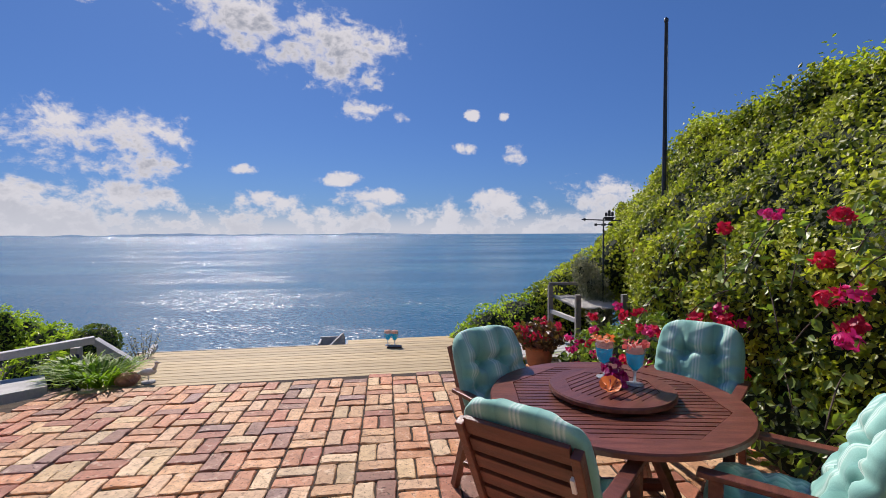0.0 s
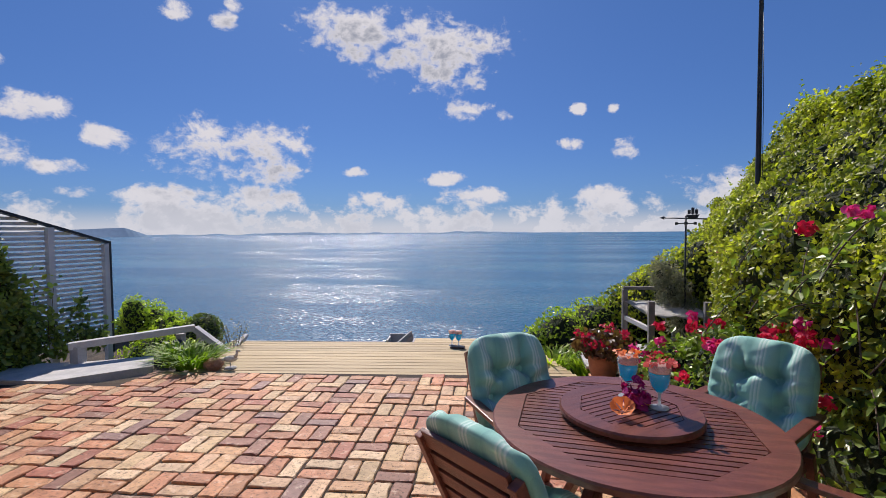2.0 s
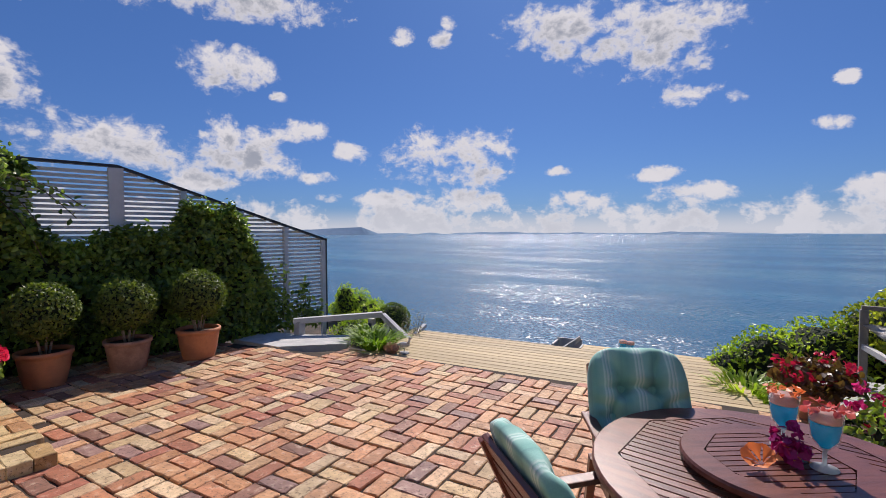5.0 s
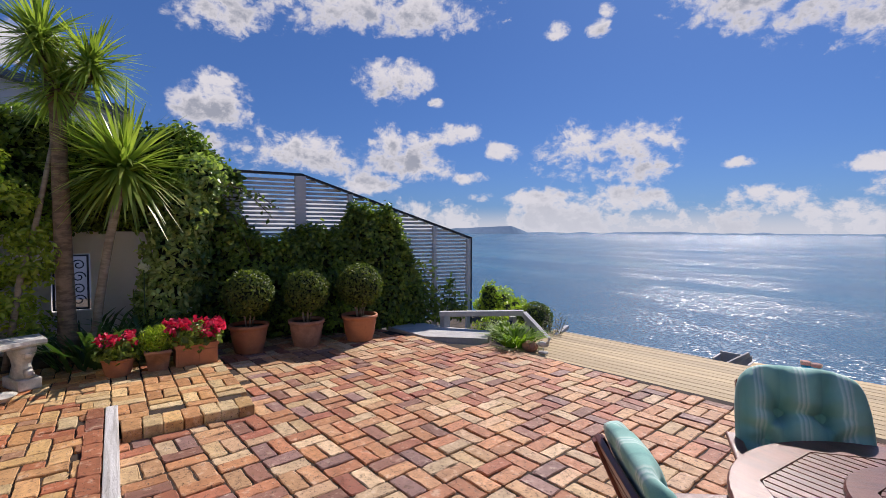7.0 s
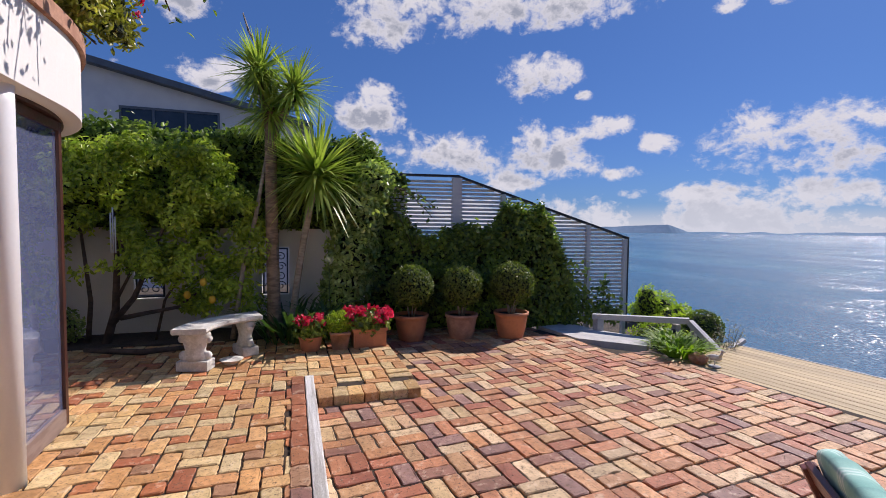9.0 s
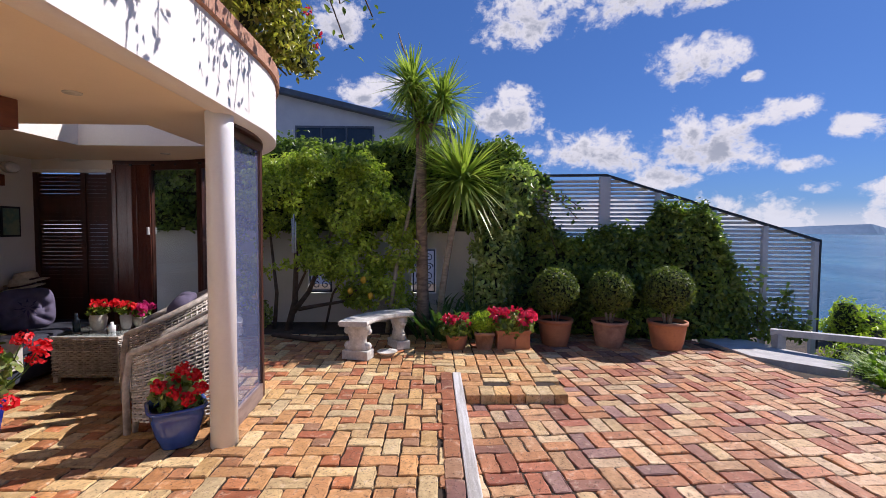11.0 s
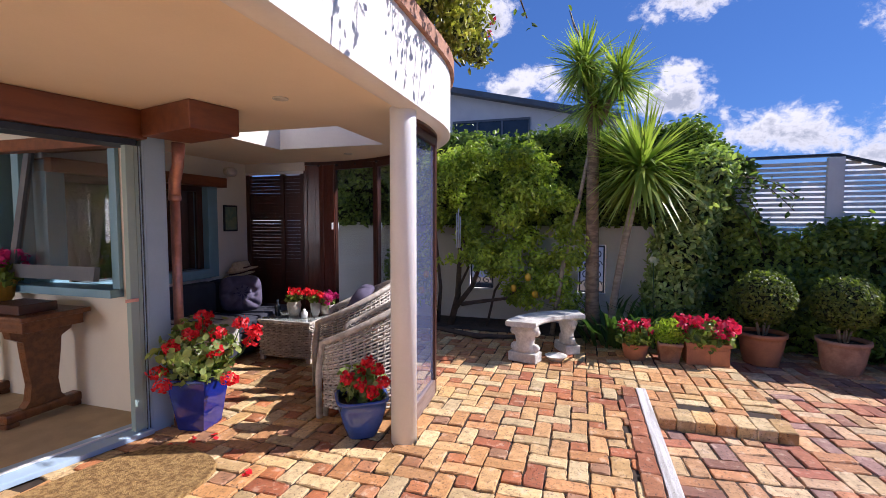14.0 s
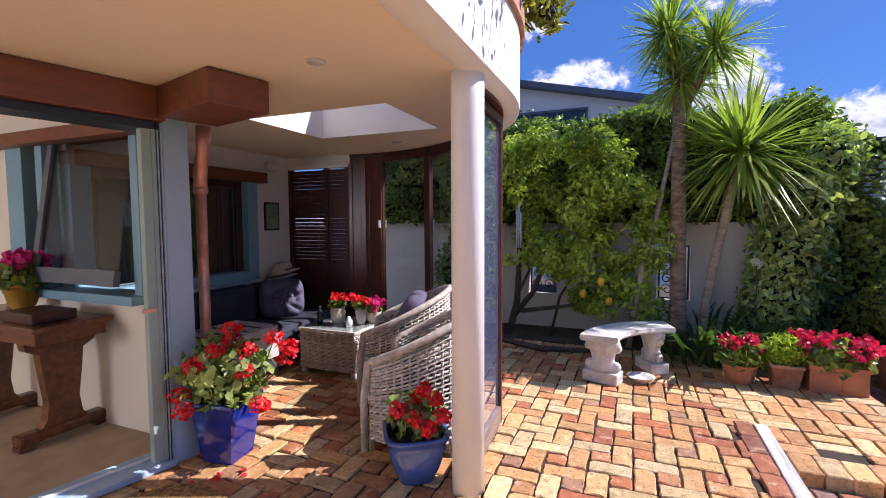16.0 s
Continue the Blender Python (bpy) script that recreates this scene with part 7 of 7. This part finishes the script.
jar_of_flowers(pose(-2.36, -2.30, 0.429), "white jar of red geraniums on the table", 0.15, 0.075, STONE, REDP)
jar_of_flowers(pose(-2.42, -2.08, 0.429), "grey jar of red geraniums on the table", 0.15, 0.055, GREYSTONE, REDP, heads=7)
jar_of_flowers(pose(-2.52, -2.00, 0.429), "pot of pink cyclamen on the wicker table", 0.10, 0.08, STONE, PINK, heads=14)
for dx, h, mt in ((-0.16, 0.17, DARKGLASS), (0.02, 0.09, COLUMN)):
    bm = bmesh.new()
    lathe(bm, [(0.03, 0), (0.032, h * 0.6), (0.014, h * 0.75), (0.013, h)], 14)
    solid("bottle" if mt is DARKGLASS else "candle", bm, mt, "dark glass bottle on the wicker table" if mt is DARKGLASS else "short white candle on the wicker table", "bottle" if mt is DARKGLASS else "candle", pose(-2.28, -2.30 + dx * 0.9 - (0.0 if mt is DARKGLASS else -0.16), 0.429))
t = thing("potted_plant", "leafy green plant in a clay pot by the screen", "plant", pose(-2.75, -1.62, 0.0))
bm = bmesh.new()
lathe(bm, [(0.10, 0), (0.15, 0.32), (0.155, 0.36), (0.13, 0.36), (0.12, 0.33)], 20, cap=False)
part("pot", bm, TERRAPALE, t)
p, o = ball_points(360, (0, 0, 0.46), (0.17, 0.22, 0.16), 0.4)
part("foliage", blades(p, o, 0.07, 0.45, 0.7, 0, material=LIME), None, t)

sofa = thing("sofa", "dark navy corner sofa under the porch window", "sofa", pose(-2.0, -3.42, 0))
part("base", boxed(-0.98, 1.05, 0.02, 0.72, 0.05, 0.28, bevel=0.02), NAVY, sofa)
for i in range(3):
    x0 = -0.96 + i * 0.67
    part("seat_cushion", boxed(x0, x0 + 0.65, 0.18, 0.74, 0.282, 0.42, bevel=0.04), NAVY, sofa)
    part("back_cushion", boxed(x0, x0 + 0.65, 0.03, 0.20, 0.40, 0.76, bevel=0.05), NAVY, sofa)
for x in (-0.93, 1.0):
    part("leg", boxed(x - 0.03, x + 0.03, 0.1, 0.16, 0.0, 0.05), DARKWOOD, sofa)
pc = thing("scatter_cushion", "violet cushion with a dark star pattern on the sofa", "cushion", pose(-2.48, -3.08, 0.60, 78, 0, 140))
part("pad", cushion(0.44, 0.40, 0.13, []), VIOLET, pc)
STAR = mat("dark_print", (0.035, 0.03, 0.09), (0.03, 0.025, 0.07), rough=0.9, scale=9)
for i in range(8):
    a = i * math.pi / 4
    bm = bmesh.new()
    vs = [bm.verts.new(p) for p in ((0.012 * math.cos(a), 0.012 * math.sin(a), 0.131), (0.05 * math.cos(a + 0.22), 0.05 * math.sin(a + 0.22), 0.1305), (0.10 * math.cos(a), 0.10 * math.sin(a), 0.1285), (0.05 * math.cos(a - 0.22), 0.05 * math.sin(a - 0.22), 0.1305))]
    bm.faces.new(vs)
    part("star_ray", bm, STAR, pc)
THROW = mat("pale_throw", (0.55, 0.54, 0.50), (0.45, 0.44, 0.41), rough=0.95, scale=9, fine=160, bump=0.3)
th = thing("throw", "pale throw with dark bands folded on the sofa", "blanket", pose(-1.55, -2.95, 0.422))
part("fold", boxed(-0.42, 0.42, -0.22, 0.24, 0.0, 0.05, bevel=0.02), THROW, th)
part("overhang", boxed(-0.42, 0.42, 0.26, 0.285, -0.24, 0.045, bevel=0.008), THROW, th)
for x in (-0.25, -0.1, 0.05, 0.2):
    part("band", boxed(x, x + 0.03, -0.215, 0.255, 0.0502, 0.0535), NAVY, th)
STRAW = mat("straw", (0.66, 0.56, 0.40), (0.52, 0.42, 0.28), rough=0.9, scale=20, fine=150, bump=0.4)
for i, (dx, dz) in enumerate(((0, 0), (0.05, 0.055))):
    hat = thing("straw_hat", "straw sun hat resting on the sofa back", "hat", pose(-2.72 - dx, -3.30, 0.765 + dz, 8, 6, 0), group="straw hats")
    bm = bmesh.new()
    lathe(bm, [(0.17, 0.012), (0.172, 0.018), (0.10, 0.03), (0.09, 0.09), (0.075, 0.115), (0.03, 0.11), (0.005, 0.112)], 24, Matrix.Diagonal((1.15, 1, 1, 1)))
    part("straw", bm, STRAW, hat)
    bm = bmesh.new()
    lathe(bm, [(0.1005, 0.032), (0.0955, 0.055)], 24, Matrix.Diagonal((1.15, 1, 1, 1)), cap=False)
    part("ribbon", bm, DARKWOOD, hat)
pic = thing("framed_picture", "small dark framed green picture on the porch wall", "picture", pose(-2.76, -3.447, 1.45))
part("frame", boxed(-0.11, 0.11, 0.0, 0.015, -0.155, 0.155, bevel=0.003), DARKMETAL, pic)
part("print", boxed(-0.09, 0.09, 0.0155, 0.018, -0.135, 0.135), mat("green_print", (0.12, 0.22, 0.18), (0.25, 0.30, 0.2), rough=0.5, scale=14, bump=0), pic)
wl = thing("bulkhead_lamp", "oval bulkhead lamp on the porch wall", "lamp", pose(-2.765, -3.447, 2.00))
bm = bmesh.new()
lathe(bm, [(0.10, 0), (0.10, 0.03), (0.085, 0.035)], 20, pose(0, 0, 0, -90, 0, 0) @ Matrix.Diagonal((1, 0.6, 1, 1)))
part("housing", bm, STONE, wl)
bm = bmesh.new()
lathe(bm, [(0.084, 0.036), (0.07, 0.06), (0.02, 0.075)], 20, pose(0, 0, 0, -90, 0, 0) @ Matrix.Diagonal((1, 0.6, 1, 1)))
part("lens", bm, COLUMN, wl)
bm = bmesh.new()
lathe(bm, [(0.03, 0), (0.03, 0.02), (0.02, 0.025)], 14, pose(0, 0, 0, -90, 0, 0))
solid("wall_switch", bm, COLUMN, "small round white fitting on the wall", "switch", pose(-2.52, -3.447, 1.47))
for x, y in ((-0.52, -1.08), (0.9, -1.1), (-2.55, -1.75)):
    bm = bmesh.new()
    lathe(bm, [(0.045, 0), (0.045, -0.006), (0.032, -0.007), (0.028, -0.002)], 20)
    solid("downlight", bm, STONE, "small recessed downlight in the soffit", "light", pose(x, y, SOF - 0.001), group="downlights")
pipe = thing("downpipe", "copper downpipe with a bent outlet on the post", "pipe", pose(-0.80, -2.17, 0))
bm = bmesh.new()
tube(bm, [(0, 0, 0.02), (0, 0, 1.62)], 0.032, 14)
part("pipe", bm, COPPER, pipe)
bm = bmesh.new()
tube(bm, [(0, 0, 1.60), (0, 0, 1.68), (0.03, 0.05, 1.75), (0.05, 0.09, 1.80), (0.05, 0.10, 1.95)], [0.040, 0.040, 0.040, 0.038, 0.042], 14)
part("bend", bm, COPPER, pipe)
bm = bmesh.new()
lathe(bm, [(0.038, 0), (0.042, 0.01), (0.042, 0.03), (0.038, 0.04)], 16, pose(0, 0, 1.56))
part("collar", bm, COPPER, pipe)

# glazed blue pots of geraniums
COBALT = mat("cobalt_glaze", (0.012, 0.025, 0.24), (0.01, 0.018, 0.16), rough=0.12, scale=5, fine=30, bump=0.05, grime=0.2, coat=0.5)
SOFTBLUE = mat("blue_glaze", (0.045, 0.10, 0.36), (0.03, 0.07, 0.27), rough=0.2, scale=5, fine=30, bump=0.05, grime=0.2, coat=0.4)


GERLEAF = leaf_mat("geranium_leaf", (0.06, 0.12, 0.03), (0.50, 0.58, 0.20), rough=0.4, through_light=0.4)


def geranium(t, base_z, radii, leaves, heads, head_r):
    p, o = ball_points(leaves, (0, 0, base_z + radii[2] * 0.8), radii, 0.35, 0.15)
    part("foliage", blades(p, o + np.array((0, 0, 0.5)), 0.050, 0.9, 0.75, 0.2, material=GERLEAF), None, t)
    for x, y, z in heads:
        bm = bmesh.new()
        tube(bm, [(x * 0.3, y * 0.3, base_z), (x * 0.8, y * 0.8, base_z + (z - base_z) * 0.6), (x, y, z)], 0.004, 5)
        part("stalk", bm, STRAP, t)
        flower_heads(t, [(x, y, z)], head_r, 70, 0.026, REDP)


g1 = thing("geranium_pot", "tall square cobalt blue pot of red geraniums", "flower pot", pose(-0.725, -1.93, 0, 0, 0, 8), group="blue geranium pots")
bm = bmesh.new()
lathe(bm, [(0.130, 0), (0.135, 0.01), (0.195, 0.34), (0.203, 0.345), (0.203, 0.362), (0.180, 0.362), (0.172, 0.32)], 4, pose(0, 0, 0, 0, 0, 45), cap=False)
for f in bm.faces:
    f.smooth = False
part("pot", bm, COBALT, g1)
part("soil", boxed(-0.118, 0.118, -0.118, 0.118, 0.28, 0.325), SOIL, g1)
geranium(g1, 0.34, (0.26, 0.26, 0.22), 700, [(0.05, 0.08, 0.78), (0.14, 0.05, 0.68), (0.02, 0.16, 0.66), (0.19, -0.05, 0.60), (0.10, 0.20, 0.56), (-0.05, 0.30, 0.72), (-0.10, 0.36, 0.66), (-0.12, 0.32, 0.58), (0.18, -0.16, 0.42), (0.24, -0.08, 0.36), (0.10, 0.30, 0.38), (0.0, 0.05, 0.70)], 0.055)
g2 = thing("geranium_pot", "rounded mid blue glazed pot of red geraniums", "flower pot", pose(-0.94, -0.80, 0, 0, 0, 34), group="blue geranium pots")
bm = bmesh.new()
prof = [(0.088, 0), (0.098, 0.012), (0.128, 0.10), (0.152, 0.20), (0.160, 0.25), (0.172, 0.256), (0.172, 0.27), (0.15, 0.27), (0.145, 0.23)]
rings = []
for r, z in prof:
    ring = []
    for i in range(32):
        a = 2 * math.pi * i / 32
        k = 1 / (abs(math.cos(a)) ** 5 + abs(math.sin(a)) ** 5) ** 0.2
        k = 1 + (k - 1) * min(1.0, 0.65 + z / 0.3)
        ring.append(bm.verts.new((r * k * math.cos(a), r * k * math.sin(a), z)))
    rings.append(ring)
for a, b in zip(rings, rings[1:]):
    for i in range(32):
        bm.faces.new((a[i], a[(i + 1) % 32], b[(i + 1) % 32], b[i])).smooth = True
bm.faces.new(list(reversed(rings[0])))
part("pot", bm, SOFTBLUE, g2)
bm = bmesh.new()
lathe(bm, [(0.146, 0.235), (0.01, 0.24)], 20)
part("soil", bm, SOIL, g2)
geranium(g2, 0.24, (0.15, 0.15, 0.13), 260, [(0.05, 0.04, 0.50), (0.08, 0.10, 0.45), (0.13, 0.12, 0.38), (0.10, -0.10, 0.42), (0.0, 0.02, 0.44), (0.15, 0.05, 0.33), (0.12, -0.02, 0.38)], 0.042)
for i, (x, y) in enumerate(((-0.52, -1.78), (-0.42, -1.85), (-0.60, -1.70), (0.1, 0.2), (-0.3, -1.2))):
    p, o = ball_points(5, (0, 0, 0.012), (0.018, 0.018, 0.004), 0.5)
    ob = new("fallen_petal", blades(p, o + np.array((0, 0, 2.0)), 0.03, 0.9, 0.3, 0, material=REDP))
    ob.matrix_world = pose(x, y, 0.0)
    tagged(ob, "red geranium petals fallen on the bricks", "petals", "fallen petals")

# coir mat
COIR = mat("coir", (0.44, 0.28, 0.10), (0.20, 0.11, 0.035), rough=0.95, scale=34, fine=110, bump=1.0, depth=0.015, grime=0.7)
bm = bmesh.new()
ring = []
for i in range(48):
    a = 2 * math.pi * i / 48
    ring.append((math.copysign(abs(math.cos(a)) ** 0.55, math.cos(a)) * 0.72, math.copysign(abs(math.sin(a)) ** 0.6, math.sin(a)) * 0.37))
vt = [bm.verts.new((x, y, 0.022)) for x, y in ring]
vb = [bm.verts.new((x * 1.01, y * 1.01, 0.004)) for x, y in ring]
bm.faces.new(vt)
for i in range(48):
    bm.faces.new((vt[i], vb[i], vb[(i + 1) % 48], vt[(i + 1) % 48]))
solid("door_mat", bm, COIR, "golden coir door mat with rounded ends", "mat", pose(0.30, -1.78, 0, 0, 0, -12))

# ---- inside the room ----
w2 = thing("window_2", "blue framed window with its sash tilted open", "window", pose(-0.72, -2.60, 0.90), kind="structure")
part("window_frame", boxed(-0.14, 0.03, -0.05, 0.02, 0.0, 1.12, bevel=0.005), WINBLUE, w2)
part("window_frame", boxed(-0.14, 0.03, -1.05, -0.97, 0.0, 1.12, bevel=0.005), WINBLUE, w2)
part("window_frame", boxed(-0.14, 0.03, -1.42, -1.22, 0.0, 1.12, bevel=0.005), WINBLUE, w2)
part("window_sill", boxed(-0.14, 0.10, -1.42, 0.02, -0.03, 0.03, bevel=0.005), WINBLUE, w2)
part("window_head", boxed(-0.14, 0.04, -1.42, 0.02, 1.05, 1.13, bevel=0.005), BROWN, w2)
sash = pose(-0.02, -0.05, 1.04, 0, -9, 0)
SASH = mat("grey_sash", (0.14, 0.16, 0.19), (0.11, 0.13, 0.16), rough=0.5, scale=3, bump=0.05)
part("sash_rail", boxed(-0.02, 0.02, -0.90, -0.02, -0.96, -0.86, m=sash), SASH, w2)
part("sash_stile", boxed(-0.02, 0.02, -0.90, -0.84, -0.86, 0.0, m=sash), SASH, w2)
part("pane", boxed(-0.004, 0.004, -0.84, -0.02, -0.86, 0.0, m=sash), glass_mat("dim_glass", tint=(0.85, 0.88, 0.9), clear=0.95, gloss=0.1), w2)
ib = solid("blind", boxed(-0.70, -0.60, -4.4, -2.42, 1.93, 2.02, bevel=0.01), BROWN, "rolled brown timber blind above the window", "blind")
con = thing("console_table", "carved wooden console table inside the room", "table", pose(-0.49, -3.48, 0.02))
WALNUT = mat("polished_oak", (0.20, 0.075, 0.026), (0.12, 0.042, 0.016), rough=0.30, scale=4, fine=70, bump=0.12, stretch=(6, 1, 6), grime=0.25)
part("top", boxed(-0.21, 0.24, -0.62, 0.60, 0.73, 0.765, bevel=0.01), WALNUT, con)
part("frieze", boxed(-0.18, 0.21, -0.58, 0.56, 0.65, 0.728, bevel=0.006), WALNUT, con)
for y in (-0.42, 0.38):
    bm = bmesh.new()
    prof = [(0.20, 0.65), (0.19, 0.60), (0.12, 0.56), (0.11, 0.45), (0.085, 0.25), (0.10, 0.14), (0.13, 0.10)]
    vs0 = [bm.verts.new((x, y - 0.035, z)) for x, z in prof] + [bm.verts.new((-x, y - 0.035, z)) for x, z in reversed(prof)]
    vs1 = [bm.verts.new((v.co.x, y + 0.035, v.co.z)) for v in vs0]
    bm.faces.new(vs0)
    bm.faces.new(list(reversed(vs1)))
    for i in range(len(vs0)):
        k = (i + 1) % len(vs0)
        bm.faces.new((vs0[i], vs1[i], vs1[k], vs0[k]))
    part("lyre_leg", bm, WALNUT, con)
    part("foot", boxed(-0.25, 0.25, y - 0.05, y + 0.05, 0.03, 0.10, bevel=0.02), WALNUT, con)
    for x in (-0.21, 0.21):
        part("bun_foot", boxed(x - 0.04, x + 0.04, y - 0.045, y + 0.045, 0.0, 0.032, bevel=0.01), WALNUT, con)
solid("book_box", boxed(-0.12, 0.12, -0.17, 0.17, 0, 0.065, bevel=0.006), DARKWOOD, "dark wooden box lying on the console table", "box", pose(-0.42, -3.15, 0.787))
gp = thing("brass_planter", "ribbed brass planter of pink cyclamen on the console", "flower pot", pose(-0.55, -3.60, 0.787))
BRASS = mat("brass", (0.80, 0.52, 0.10), (0.68, 0.42, 0.08), rough=0.35, metal=0.6, scale=8, bump=0.05)
bm = bmesh.new()
lathe(bm, [(0.06, 0), (0.055, 0.02), (0.075, 0.05), (0.10, 0.17), (0.115, 0.175), (0.115, 0.19), (0.095, 0.19), (0.09, 0.16)], 32, cap=False)
for v in bm.verts:
    if 0.04 < v.co.z < 0.172:
        a = math.atan2(v.co.y, v.co.x)
        k = 1 + 0.04 * (1 if int(round(a / (2 * math.pi / 32))) % 2 else -1)
        v.co.x *= k
        v.co.y *= k
part("planter", bm, BRASS, gp)
p, o = ball_points(200, (0, 0, 0.23), (0.17, 0.17, 0.08), 0.4)
part("foliage", blades(p, o, 0.07, 0.8, 0.6, 0, material=IVYDARK), None, gp)
flower_heads(gp, [(RNG.uniform(-0.12, 0.12), RNG.uniform(-0.12, 0.12), RNG.uniform(0.29, 0.39)) for _ in range(14)], 0.032, 12, 0.05, PINK)

# ---- bricks of the paving ----
lay(patio, basket(-4.6, 3.9, 1.1, 6.0, TURN_LOW, 0.0, 3.0), on_low, lambda x, y: math.hypot(x + 0.2, y - 2.2), BRICK_LOW, LOW)
lay(pad, basket(-4.6, -1.9, 1.0, 2.0, 0.0, -2.0, 1.2), on_pad, lambda x, y: math.hypot(x + 2.0, y - 1.5), BRICK_HIGH, 0.006)
lay(terrace, pinwheel(-4.6, 4.2, -3.4, 1.1), on_high, lambda x, y: math.hypot(x + 0.9, y - 0.3), BRICK_HIGH, 0.0, other=BRICK_HALF)
# a course of dark red bricks along the timber edge
course = thing("brick_course", "course of dark red bricks beside the timber edging", "paving", kind="structure")
for i in range(26):
    ob = new("brick", brick_mesh(BL, BL / 2, 0.06, 60 + i % 5, "brick", BRICK_RED) if i < 5 else course.children[i % 5].data)
    ob.matrix_world = pose(-2.26 + i * BL, 0.988 - 0.0067 * i * BL, 0.010, 0, 0, -0.4 + math.sin(i * 7.0))
    ob.parent = course
